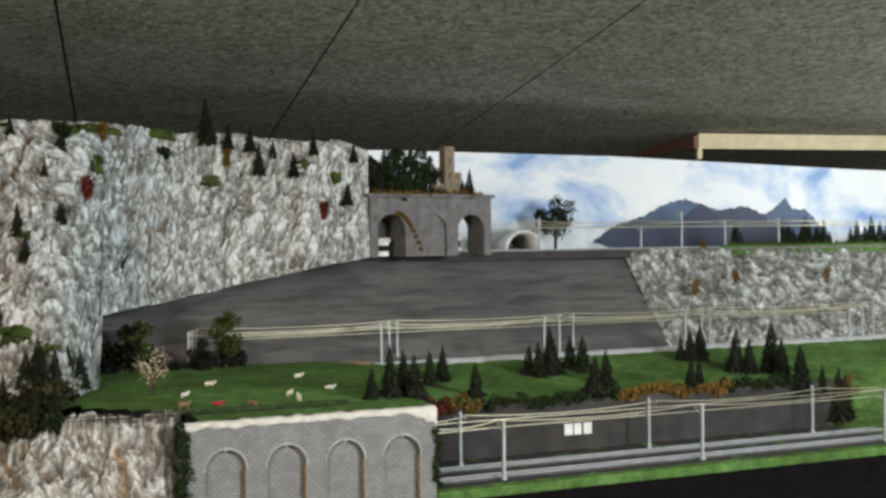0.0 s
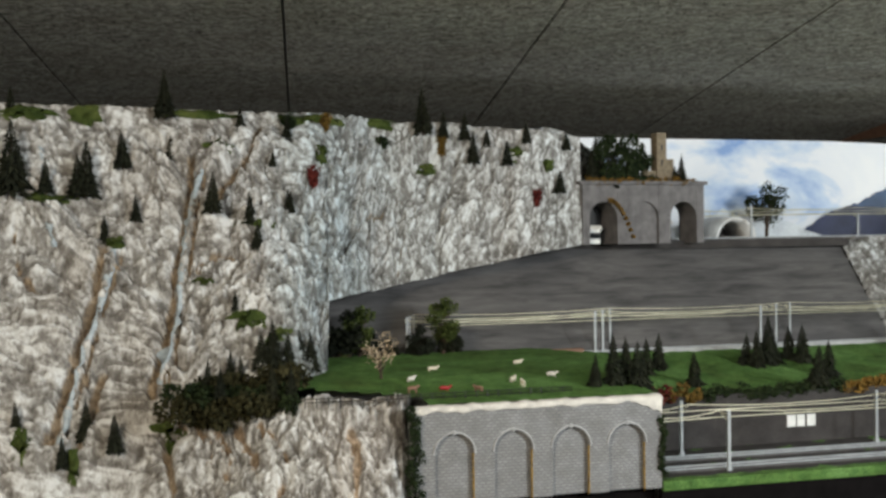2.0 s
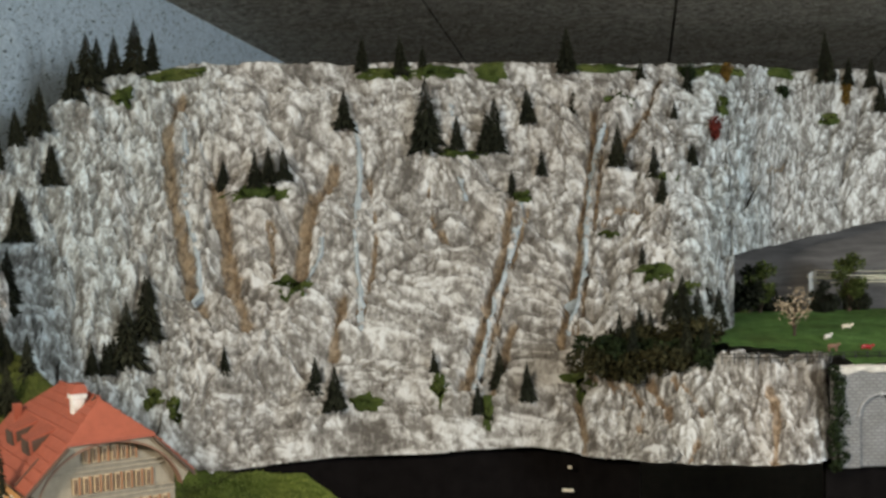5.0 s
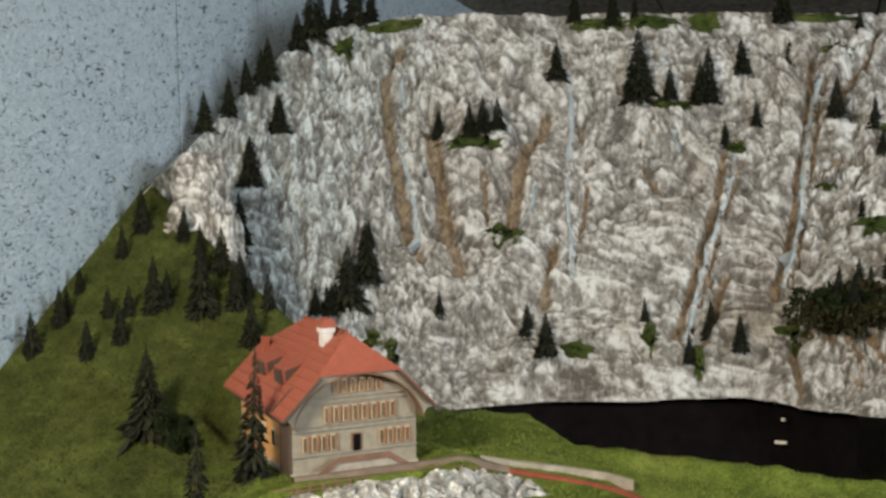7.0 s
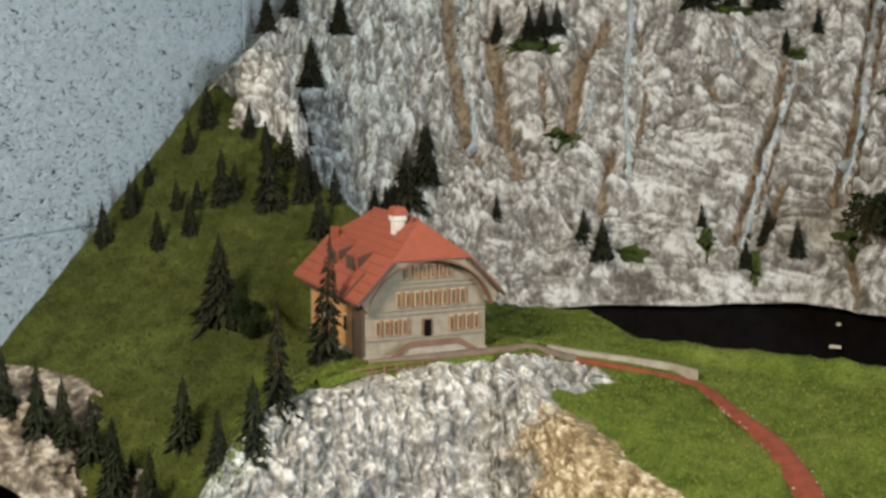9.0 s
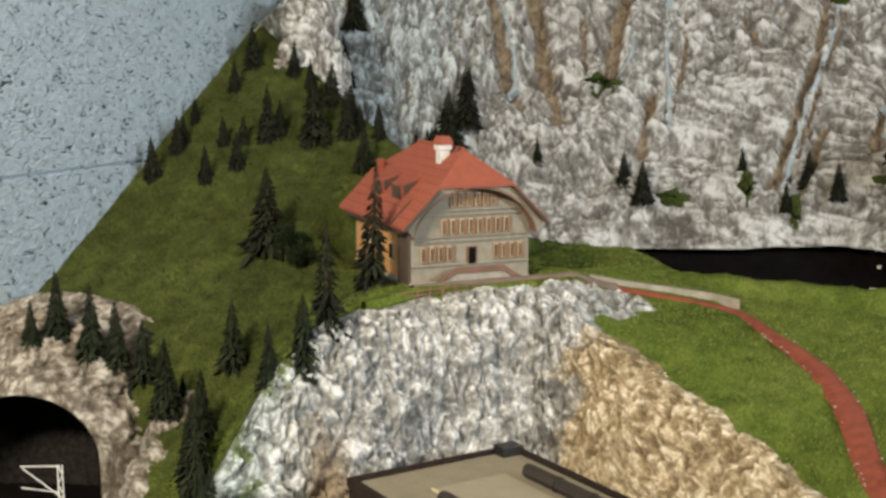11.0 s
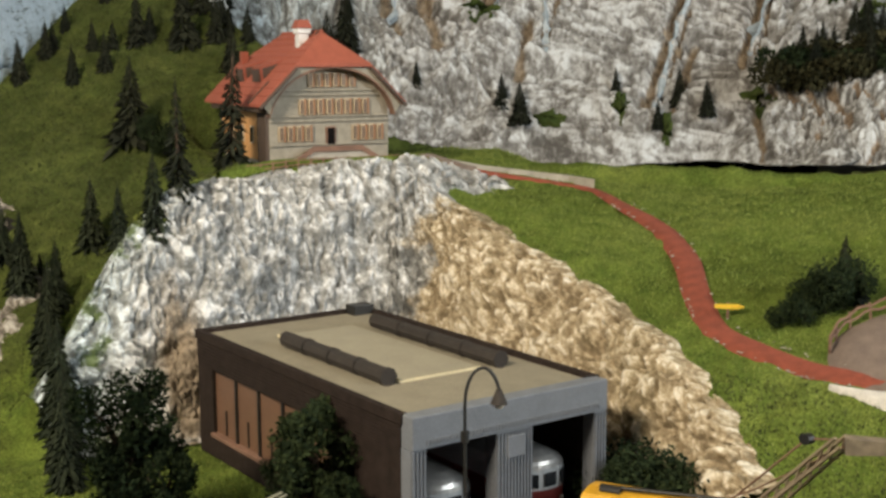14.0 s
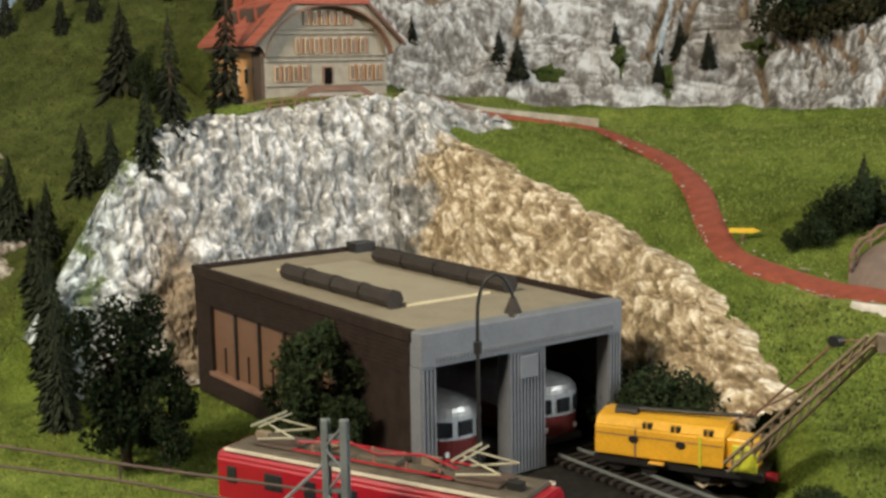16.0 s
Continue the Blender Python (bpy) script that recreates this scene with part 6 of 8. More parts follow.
        part("head", rod((x - 0.009, -0.014, 0.0550), (x - 0.009, 0.014, 0.0550), 0.0007, None, 6), M_WIRE, pan)
        part("head", rod((x - 0.005, -0.013, 0.0548), (x - 0.005, 0.013, 0.0548), 0.0006, None, 6), M_WIRE, pan)


make_loco()


CRANE = pose(-0.3515, 0.518, 0.7258, 0, 0, 3.4) @ Matrix.Diagonal((1.06, 1, 0.79, 1))


def make_crane():
    """Yellow railway crane: rounded cab, portholes, hatch vents, lattice jib, ropes and a dark truck."""
    t = thing("railway_crane", CRANE, "yellow railway crane with a brown lattice jib", "crane")
    hw = 0.0165
    sec = [(-hw, 0.013), (hw, 0.013), (hw, 0.034), (hw - 0.004, 0.0395), (0.0, 0.0415), (-hw + 0.004, 0.0395), (-hw, 0.034)]
    turn = Matrix.Rotation(radians(-90), 4, "Z")
    bm = prism(sec, -0.068, 0.0, turn)
    bmesh.ops.bevel(bm, geom=[e for e in bm.edges if e.calc_length() > 0.03], offset=0.001, segments=2, affect="EDGES")
    part("cab", bm, M_YELLOW, t, "glossy yellow rounded engine house")
    part("front_cab", box(0.0, 0.016, -0.013, 0.003, 0.013, 0.034, 0.0012), M_YELLOW, t)
    part("front_panel", box(0.004, 0.0165, -0.0145, -0.0128, 0.012, 0.030, 0.0004), M_LIME, t, "yellow-green panel")
    for x in (-0.047, -0.022):
        hole = part("porthole", rod((x, -hw - 0.0008, 0.0265), (x, -hw + 0.001, 0.0265), 0.0026, None, 16), M_DARK, t, "round dark porthole")
    for x in (-0.040, -0.025, -0.008):
        vent = part("roof_vent", box(x - 0.0025, x + 0.0025, -hw + 0.0005, -hw + 0.0035, 0.0345, 0.0385, 0.0003), M_DARK, t, "small dark vent")
        part("vent_bar", box(x - 0.0003, x + 0.0003, -hw - 0.0002, -hw + 0.0036, 0.0345, 0.0388), M_YELLOW, vent)
    part("seam", box(-0.0465, -0.0455, -hw - 0.0004, -hw + 0.001, 0.013, 0.034), M_BROWN, t)
    part("seam", box(-0.0125, -0.0112, -hw - 0.0006, -hw + 0.001, 0.013, 0.034), M_LIME, t)
    part("seam", box(-0.068, 0.0, -hw - 0.0004, -hw + 0.001, 0.0285, 0.0291), M_BROWN, t)
    part("step", box(-0.038, -0.030, -hw - 0.004, -hw, 0.0115, 0.0128, 0.0003), M_YELLOW, t)
    part("truck", box(-0.070, 0.020, -0.014, 0.014, 0.006, 0.0125, 0.0008), M_DARK, t, "black running truck")
    for x in (-0.058, -0.040, -0.012, 0.008):
        for s in (-1, 1):
            part("wheel", rod((x, s * 0.008, 0.005), (x, s * 0.011, 0.005), 0.005, None, 16), M_DARK, t)
    part("buffer", rod((0.020, -0.008, 0.009), (0.026, -0.008, 0.009), 0.003, None, 12), M_RED, t, "red buffer")
    part("winch", rod((-0.060, -0.004, 0.042), (-0.048, -0.004, 0.042), 0.0035, None, 12), M_DARK, t)
    # jib: two lattice sides rising from the front
    inv = CRANE.inverted()
    foot, tip = inv @ Vector((-0.341, 0.502, 0.738)), inv @ Vector((-0.263, 0.445, 0.826))
    side = Vector((0.57, 0.82, 0.0)).normalized()
    jib = part("jib", rod(foot - side * 0.008, tip - side * 0.003, 0.0012, None, 6), M_JIB, t, "brown lattice jib")
    up = Vector((-0.35, -0.1, 0.93)) * 0.006
    chords = [(foot - side * 0.008 + up, tip - side * 0.003 + up), (foot + side * 0.008, tip + side * 0.003), (foot + side * 0.008 + up, tip + side * 0.003 + up)]
    for a, b in chords:
        part("chord", rod(a, b, 0.0011, None, 6), M_JIB, jib)
    n = 13
    for k in range(n):
        f, g = k / n, (k + 1) / n
        for s in (-1, 1):
            a = foot.lerp(tip, f) + side * s * (0.006 - 0.002 * f)
            b = foot.lerp(tip, g) + side * s * (0.008 - 0.005 * g) + up
            part("lacing", rod(a, b, 0.0006, None, 5), M_JIB, jib)
        a = foot.lerp(tip, f) + side * (0.008 - 0.005 * f) + up
        part("rung", rod(a, a - side * 2 * (0.008 - 0.005 * f), 0.0006, None, 5), M_JIB, jib)
    tube("rope", [(-0.055, -0.004, 0.044), (-0.01, 0.0, 0.045), (0.012, -0.004, 0.048)], 0.0016, M_DARK, t)
    head = tip + Vector((0.030, 0.012, 0.004))
    part("jib_head", prism([(0.0, -0.004), (0.030, -0.002), (0.040, 0.002), (0.030, 0.005), (0.0, 0.006)], -0.004, 0.004, Matrix.Translation(tip) @ Matrix.Rotation(radians(14), 4, "Z")), M_TOWER, t, "riveted brown jib head")
    pulley = tip + Vector((-0.020, 0.020, -0.006))
    tube("rope", [(0.012, -0.004, 0.048), tuple(pulley), tuple(head)], 0.0007, M_BROWN, t)
    tube("rope", [(0.0, 0.0, 0.040), tuple(foot.lerp(tip, 0.5) + Vector((-0.012, 0.01, 0.003))), tuple(tip)], 0.0006, M_BROWN, t)
    part("sheave", rod(pulley - side * 0.002, pulley + side * 0.002, 0.0035, None, 14), M_DARK, t)
    part("sheave", rod(head - side * 0.004, head + side * 0.004, 0.004, None, 14), M_DARK, t)


make_crane()


def track(name, a, b, gauge=0.0165, sleeper=0.028, gap=0.0068, z=0.7215, label="model track with dark sleepers"):
    """Two rails on sleepers from a to b."""
    a, b = Vector((*a, z)), Vector((*b, z))
    d = (b - a).normalized()
    n = Vector((-d.y, d.x, 0))
    t = thing(name, Matrix(), label, "track")
    for s in (-1, 1):
        o = n * s * gauge / 2 + Vector((0, 0, 0.0032))
        part("rail", rod(a + o, b + o, 0.0011, None, 6), M_MAST, t, "grey steel rail")
    me = None
    count = min(int((b - a).length / gap), 60)
    turn = d.to_track_quat("X", "Z").to_matrix().to_4x4()
    for k in range(count):
        p = a.lerp(b, (k + 0.5) / count)
        if me is None:
            ob = part("sleeper", box(-0.0014, 0.0014, -sleeper / 2, sleeper / 2, 0.0, 0.002), M_DUCT, t)
            me = ob.data
        else:
            ob = new("sleeper", me)
            ob.parent = t
        ob.matrix_basis = Matrix.Translation(p) @ turn


u_shed = SHED.to_3x3() @ Vector((1, 0, 0))
for yy in (-0.034, 0.0355):
    p0, p1 = SHED @ Vector((-0.005, yy, 0)), SHED @ Vector((0.20, yy, 0))
    track("shed_track", p0.xy, p1.xy, label="model track running into the engine shed")
track("yard_track", (-0.585, 0.3526), (-0.22, 0.350), label="model track under the red locomotive")


def lattice_mast(x, y, h):
    t = thing("catenary_mast", pose(x, y, 0.718, 0, 0, 20), "grey steel twin-post catenary mast beside the locomotive", "mast")
    for s in (-1, 1):
        part("post", box(s * 0.0042 - 0.0014, s * 0.0042 + 0.0014, -0.0014, 0.0014, 0, h, 0.0004), M_MAST, t)
        part("post_flange", box(s * 0.0042 - 0.0022, s * 0.0042 + 0.0022, 0.0014, 0.0022, 0, h, 0.0003), M_MAST, t)
    for k in range(8):
        e = 1 if k % 2 else -1
        part("lacing", rod((-0.0042 * e, -0.001, 0.004 + k * 0.010), (0.0042 * e, -0.001, 0.014 + k * 0.010), 0.0006, None, 5), M_MAST, t)
    for k in range(7):
        part("tie", box(-0.006, 0.006, -0.0008, 0.0008, 0.006 + k * 0.012, 0.008 + k * 0.012), M_MAST, t)
    part("bracket", rod((-0.004, 0, h * 0.78), (-0.026, -0.008, h * 0.55), 0.0008, None, 6), M_MAST, t)
    tube("hanger", [(-0.026, -0.008, h * 0.55), (-0.018, -0.006, h * 0.60), (-0.006, -0.002, h * 0.52)], 0.0012, M_CHROME, t)


lattice_mast(-0.457, 0.296, 0.0865)


def dark_wire(points):
    t = thing("contact_wire", Matrix(), "dark rusty catenary wire with droppers", "wire")
    tube("wire", points, 0.0008, M_TIMBER, t)
    low = [(x, y, z - 0.011 + 0.003 * (i % 2)) for i, (x, y, z) in enumerate(points)]
    tube("wire", low, 0.0008, M_TIMBER, t)
    for a, b in list(zip(points, low))[1:-1]:
        part("dropper", rod(a, b, 0.0006, None, 5), M_TIMBER, t)


dark_wire([(-0.86, 0.20, 0.795), (-0.76, 0.225, 0.787), (-0.66, 0.25, 0.781), (-0.56, 0.272, 0.776), (-0.462, 0.294, 0.772)])


def tunnel_mast(x, y, h, arm):
    """Slim white lattice mast with a bracket arm, by the tunnel."""
    t = thing("lattice_mast", pose(x, y, TABLE - 0.002, 0, 0, 25), "slim white lattice catenary mast before the tunnel", "mast", "masts by the tunnel")
    for s in (-1, 1):
        part("leg", rod((s * 0.0026, 0, 0), (s * 0.0018, 0, h), 0.0006, None, 6), M_WHITE, t)
    n = 12
    for k in range(n):
        a, b = h * k / n, h * (k + 1) / n
        s = 1 if k % 2 else -1
        part("lacing", rod((s * 0.0022, 0, a), (-s * 0.0022, 0, b), 0.0005, None, 5), M_WHITE, t)
    part("arm", rod((0, 0, h * 0.99), (-arm, -0.004, h * 0.985), 0.0006, None, 6), M_WHITE, t)
    part("strut", rod((0, 0, h * 0.72), (-arm * 0.95, -0.004, h * 0.97), 0.0006, None, 6), M_WHITE, t)
    part("arm", rod((0, 0, h * 0.76), (-arm, -0.004, h * 0.80), 0.0005, None, 6), M_WHITE, t)


tunnel_mast(-0.955, 0.447, 0.091, 0.030)
tunnel_mast(-0.900, 0.345, 0.082, 0.030)

LEAFY_AT = (((-0.672, 0.388), 0.114), ((-0.645, 0.394), 0.070), ((-0.690, 0.405), 0.060), ((-0.565, 0.432), 0.098), ((-0.540, 0.424), 0.060), ((-0.592, 0.440), 0.060))
LEAFY = make_leafy("leafy_tree", "dark green leafy model tree at the yard", 31, M_LEAF, 1.0, 0.62, 22, 260, 0.020)
stand([LEAFY], [(*p, land_z(*p), h) for p, h in LEAFY_AT], "leafy trees beside the shed", 5)
BUSH = make_leafy("leafy_bush", "dark green bush by the viewpoint", 33, M_LEAF, 1.0, 1.5, 12, 240, 0.035)
stand([BUSH], [(x, y, land_z(x, y), h) for x, y, h in ((-0.346, 0.690, 0.030), (-0.324, 0.705, 0.038), (-0.358, 0.684, 0.020), (-0.334, 0.698, 0.034), (-0.985, 0.748, 0.034), (-0.965, 0.742, 0.028))], "dark bushes on the grass", 6)
# leaf clumps added in place of dark, shadowed rock beside the shed
stand([BUSH], [(x, y, 0.722, h) for x, y, h in ((-0.430, 0.562, 0.040), (-0.405, 0.556, 0.044), (-0.418, 0.574, 0.050), (-0.392, 0.556, 0.052), (-0.376, 0.552, 0.046), (-0.384, 0.545, 0.040), (-0.362, 0.545, 0.036), (-0.300, 0.490, 0.020), (-0.290, 0.478, 0.024))], "dark bushes between the shed and the rock", 7, label="near-black leafy clump standing in for shadowed rock by the shed")
stand(FIRS, [(-0.328, 0.722, land_z(-0.328, 0.722), 0.046), (-0.318, 0.714, land_z(-0.318, 0.714), 0.036)], "dark bushes on the grass", 6, label="dark pointed model fir behind the bushes")
retire([LEAFY, BUSH])

# ---- the far board: arched wall, tracks, portal ----
WALL = Matrix.Translation((-0.287, 1.3615, 0)) @ Matrix.Rotation(radians(23.9), 4, "Z")


def masonry():
    """Small coursed stone, in colour and relief."""
    m, tree, bsdf, link = base_material("coursed_masonry")
    where = local_coords(tree, link)
    mp = tree.nodes.new("ShaderNodeMapping")
    mp.inputs["Rotation"].default_value = (radians(90), 0, 0)
    link(where, mp.inputs[0])
    b = tree.nodes.new("ShaderNodeTexBrick")
    b.inputs["Scale"].default_value = 1.0
    b.inputs["Brick Width"].default_value, b.inputs["Row Height"].default_value, b.inputs["Mortar Size"].default_value = 0.0075, 0.0036, 0.0006
    b.inputs["Color1"].default_value, b.inputs["Color2"].default_value, b.inputs["Mortar"].default_value = (0.225, 0.225, 0.225, 1), (0.28, 0.28, 0.276, 1), (0.165, 0.165, 0.17, 1)
    link(mp.outputs[0], b.inputs["Vector"])
    n = noise_of(tree, link, coords(tree, link), 55, 4)
    c = mix(tree, link, b.outputs[0], ramp(tree, link, n, [(0.3, (0.78, 0.76, 0.74)), (0.7, (1.05, 1.05, 1.05))]), 1.0, "MULTIPLY")
    link(c, bsdf.inputs["Base Color"])
    bsdf.inputs["Roughness"].default_value = 0.85
    bump(tree, link, bsdf, b.outputs[1], -0.6, 0.0012)
    return m


M_MASONRY = masonry()


def arched_wall():
    t = thing("arched_wall", WALL, "grey masonry retaining wall with four blind arches", "retaining wall")
    W, z0, z1 = 0.302, 0.888, 0.996
    crown, w = 0.967, 0.046
    centres = [0.046 + 0.0705 * k for k in range(4)]
    bm = bmesh.new()
    # front face around the arches, as strips between them
    edge = 0.0
    spans = []
    for c in centres:
        spans.append((edge, c - w / 2))
        edge = c + w / 2
    spans.append((edge, W))
    for a, b in spans:
        add_box(bm, a, b, 0.0, 0.010, z0, z1 - 0.0)
    for c in centres:
        pts = arch_outline(c, w, z0, crown, 12)[1:-1]
        for (xa, za), (xb, zb) in zip(pts[:-1], pts[1:]):
            f = [bm.verts.new(p) for p in ((xa, 0, za), (xb, 0, zb), (xb, 0, z1), (xa, 0, z1))]
            g = [bm.verts.new((v.co.x, 0.010, v.co.z)) for v in f]
            bm.faces.new(f)
            bm.faces.new((f[0], g[0], g[1], f[1]))
            bm.faces.new((f[3], f[2], g[2], g[3]))
    bmesh.ops.recalc_face_normals(bm, faces=bm.faces)
    part("wall_face", bm, M_MASONRY, t, "grey coursed masonry face")
    part("wall_core", box(0.0, W, 0.0062, 0.03, z0, z1 - 0.001), M_MASONRY, t)
    for c in centres:
        pts = arch_outline(c, w + 0.003, z0, crown + 0.0015, 14)
        ring = part("keystone", box(c - 0.0015, c + 0.0015, -0.002, 0.001, crown - 0.001, crown + 0.004), M_STONE, t)
        for (xa, za), (xb, zb) in zip(pts[1:-1][:-1], pts[1:-1][1:]):
            part("voussoir", rod((xa, -0.0004, za), (xb, -0.0004, zb), 0.0014, None, 6), M_STONE, ring)
        part("arch_reveal", rod((c + w / 2 - 0.0006, 0.001, z0), (c + w / 2 - 0.0006, 0.001, crown - w / 2), 0.0014, None, 6), M_OCHRE, t, "rusty brown stained reveal")
    # rough white plaster cap
    verts, faces = [], []
    n = 120
    for i in range(n + 1):
        x = W * i / n
        drop = 0.004 + 0.004 * noise.noise(Vector((x * 60, 0, 0))) + (0.022 * smooth(np.array([(x - 0.268) / 0.03]))[0] * (0.6 + 0.6 * noise.noise(Vector((x * 90, 5, 0)))))
        lift = 0.002 + 0.002 * noise.noise(Vector((x * 80, 9, 0)))
        verts += [(x, -0.0015, z1 - max(drop, 0.001)), (x, -0.0035, z1 + lift * 0.4), (x, 0.004, z1 + 0.002 + lift), (x, 0.016, z1 + 0.0015)]
    for i in range(n):
        for k in range(3):
            a = i * 4 + k
            faces.append((a, a + 4, a + 5, a + 1))
    me = bpy.data.meshes.new("plaster_cap")
    me.from_pydata(verts, [], faces)
    cap = link_mesh("plaster_cap", me, M_PALE, True)
    cap.parent = t
    tagged(cap, "rough white plaster edge")


arched_wall()


def leaf_strip(name, label, places, material, per, size, seed, category="hedge"):
    v, f = leaf_crown(places, per, size, seed)
    me = bpy.data.meshes.new(name)
    me.from_pydata(v, [], f)
    return tagged(link_mesh(name, me, material), label, category)


rnd = random.Random(8)
leaf_strip("ivy", "dark green ivy at the end of the arched wall", [tuple(WALL @ Vector((-0.002 + rnd.uniform(-0.004, 0.006), -0.003, 0.892 + 0.0085 * k))) + (0.008,) for k in range(13)], M_LEAF, 90, 0.0022, 8, "ivy")
leaf_strip("ivy", "dark green ivy at the end of the arched wall", [tuple(WALL @ Vector((0.302 + rnd.uniform(-0.002, 0.004), -0.001, 0.905 + 0.008 * k))) + (0.005,) for k in range(9)], M_LEAF, 60, 0.0022, 9, "ivy")
for u0, u1, mat, lab in ((0.01, 0.11, M_LEAF_RED, "dark red hedge along the meadow edge"), (0.10, 0.15, M_LEAF_AUTUMN, "ochre hedge along the meadow edge"), (0.15, 0.38, M_LEAF, "dark green hedge along the meadow edge"),
                         (0.37, 0.57, M_LEAF_AUTUMN, "ochre hedge along the meadow edge"), (0.56, 0.70, M_LEAF, "dark green hedge along the meadow edge"), (0.76, 0.82, M_LEAF_AUTUMN, "ochre shrub at the end of the dark wall")):
    n = int((u1 - u0) / 0.009)
    leaf_strip("hedge", lab, [tuple(far(u0 + (u1 - u0) * k / n, 0.184 + rnd.uniform(-0.005, 0.006), 0.970 + rnd.uniform(-0.006, 0.006) - (0.035 if u0 > 0.75 else 0) * rnd.random())) + (rnd.uniform(0.006, 0.012),) for k in range(n)], mat, 110, 0.0026, int(u0 * 100))


def far_track(name, v, z, u0, u1, label):
    t = thing(name, Matrix(), label, "track")
    for s in (-1, 1):
        part("rail", rod(far(u0, v + s * 0.00825, z + 0.003), far(u1, v + s * 0.00825, z + 0.003), 0.0012, None, 6), M_STEEL, t, "pale grey rail")
    bm = bmesh.new()
    add_box(bm, u0, u1, v - 0.016, v + 0.016, z - 0.003, z + 0.0012, FAR)
    part("ballast", bm, M_STONE_D, t, "grey ballast bed")


tagged(part("track_bed_lower", box(0.006, 0.79, 0.016, 0.1825, 0.888, 0.8962, 0.001, m=FAR), M_DARKWALL), "dark ballasted bed of the lower tracks", "track bed", kind="structure")
far_track("lower_track", 0.052, 0.8955, 0.01, 1.9, "lower model track in front of the dark wall")
far_track("lower_track", 0.115, 0.8955, 0.01, 1.9, "lower model track beside the dark wall")
far_track("middle_track", 0.462, 1.001, -0.5, 1.9, "middle model track at the foot of the slope")
far_track("upper_track", 0.665, 1.173, -0.05, 1.9, "upper model track along the backdrop")


def far_mast(u, v, z, h, group, arm=0.02, slim=0.0019):
    p = far(u, v, z)
    t = thing("catenary_mast", Matrix.Translation(p) @ Matrix.Rotation(radians(23.9), 4, "Z"), "slim pale grey catenary mast with a bracket arm", "mast", group)
    part("post", box(-slim, slim, -slim, slim, -0.004, h, 0.0004), M_STEEL, t)
    part("foot", box(-slim * 1.6, slim * 1.6, -slim * 1.6, slim * 1.6, -0.004, 0.004, 0.0004), M_STEEL, t)
    part("arm", rod((0, 0, h * 0.93), (0, arm, h * 0.93), 0.0008, None, 6), M_WIRE, t, "brass bracket arm")
    part("stay", rod((0, 0, h * 0.80), (0, arm, h * 0.93), 0.0006, None, 6), M_WIRE, t)
    return p + Vector((0, 0, h * 0.93))


def catenary(points, group, sag=0.006, spread=0.006):
    """A pair of pale wires from mast to mast: a sagging carrier over a straight wire, with droppers."""
    t = thing("catenary_wire", Matrix(), "pale brass catenary wire between the masts", "wire", group)
    up, low = [], []
    for a, b in zip(points[:-1], points[1:]):
        a, b = Vector(a), Vector(b)
        for k in range(10):
            f = k / 10
            p = a.lerp(b, f)
            up.append(tuple(p + Vector((0, 0, -sag * 4 * f * (1 - f) + 0.003))))
            low.append(tuple(p + Vector((0, 0, -spread))))
            if k in (3, 7):
                part("dropper", rod(up[-1], low[-1], 0.0004, None, 4), M_WIRE, t)
    up.append(tuple(points[-1]))
    low.append(tuple(Vector(points[-1]) - Vector((0, 0, spread))))
    tube("carrier_wire", up, 0.0006, M_WIRE, t)
    tube("contact_wire", low, 0.0006, M_WIRE, t)


row_a = [far_mast(u, 0.030, 0.8955, 0.075, "masts of the lower track", 0.02) for u in (0.105, 0.405, 0.725, 1.05)]
row_b = [far_mast(u, 0.145, 0.8955, 0.072, "masts of the lower track", -0.02) for u in (0.098, 0.395, 0.69, 1.0)]
catenary([far(0.0, 0.05, 0.963)] + [p + FAR.to_3x3() @ Vector((0, 0.02, 0)) for p in row_a] + [far(1.6, 0.05, 0.965)], "wires of the lower track")
catenary([far(0.0, 0.125, 0.962)] + [p + FAR.to_3x3() @ Vector((0, -0.02, 0)) for p in row_b] + [far(1.6, 0.125, 0.964)], "wires of the lower track")

mid_rows = []
for us in ((-0.200, -0.190, -0.178), (0.100, 0.122, 0.145), (0.387, 0.428, 0.468), (0.665, 0.715, 0.75), (1.03, 1.08, 1.13)):
    tops = [far_mast(u, v, 0.999, 0.070, "masts of the middle track", 0.012, 0.0016) for u, v in zip(us, (0.44, 0.462, 0.486))]
    mid_rows.append(tops)
catenary([p[0] + Vector((0, 0, -0.004)) for p in mid_rows], "wires of the middle track")
catenary([p[1] for p in mid_rows], "wires of the middle track", 0.008)
catenary([p[2] + Vector((0, 0, 0.002)) for p in mid_rows], "wires of the middle track", 0.004)
top_row = [far_mast(u, 0.70, 1.173, h, "masts of the upper track", 0.015, 0.0018) for u, h in ((0.52, 0.062), (0.745, 0.045), (0.84, 0.074), (0.945, 0.056), (1.08, 0.06), (1.4, 0.06))]
catenary([far(0.40, 0.70, 1.222)] + [far(u, 0.70, 1.226) for u in (0.52, 0.745, 0.945, 1.08, 1.4)], "wires of the upper track", 0.003, 0.008)
tops2 = [far(u, 0.66, 1.222) for u in (0.40, 0.6, 0.84, 1.1, 1.4)]
catenary(tops2, "wires of the upper track", 0.003, 0.006)


def wall_mark():
    """Three plain white shapes painted on the dark wall."""
    t = thing("wall_mark", FAR, "white painted railway mark of three plain blocks on the dark wall", "sign")
    for k, w in enumerate((0.0135, 0.0120, 0.0135)):
        u = 0.278 + k * 0.0155
        part("block", box(u, u + w, 0.1815, 0.1828, 0.9170, 0.9335, 0.0003), M_WHITE, t)


wall_mark()


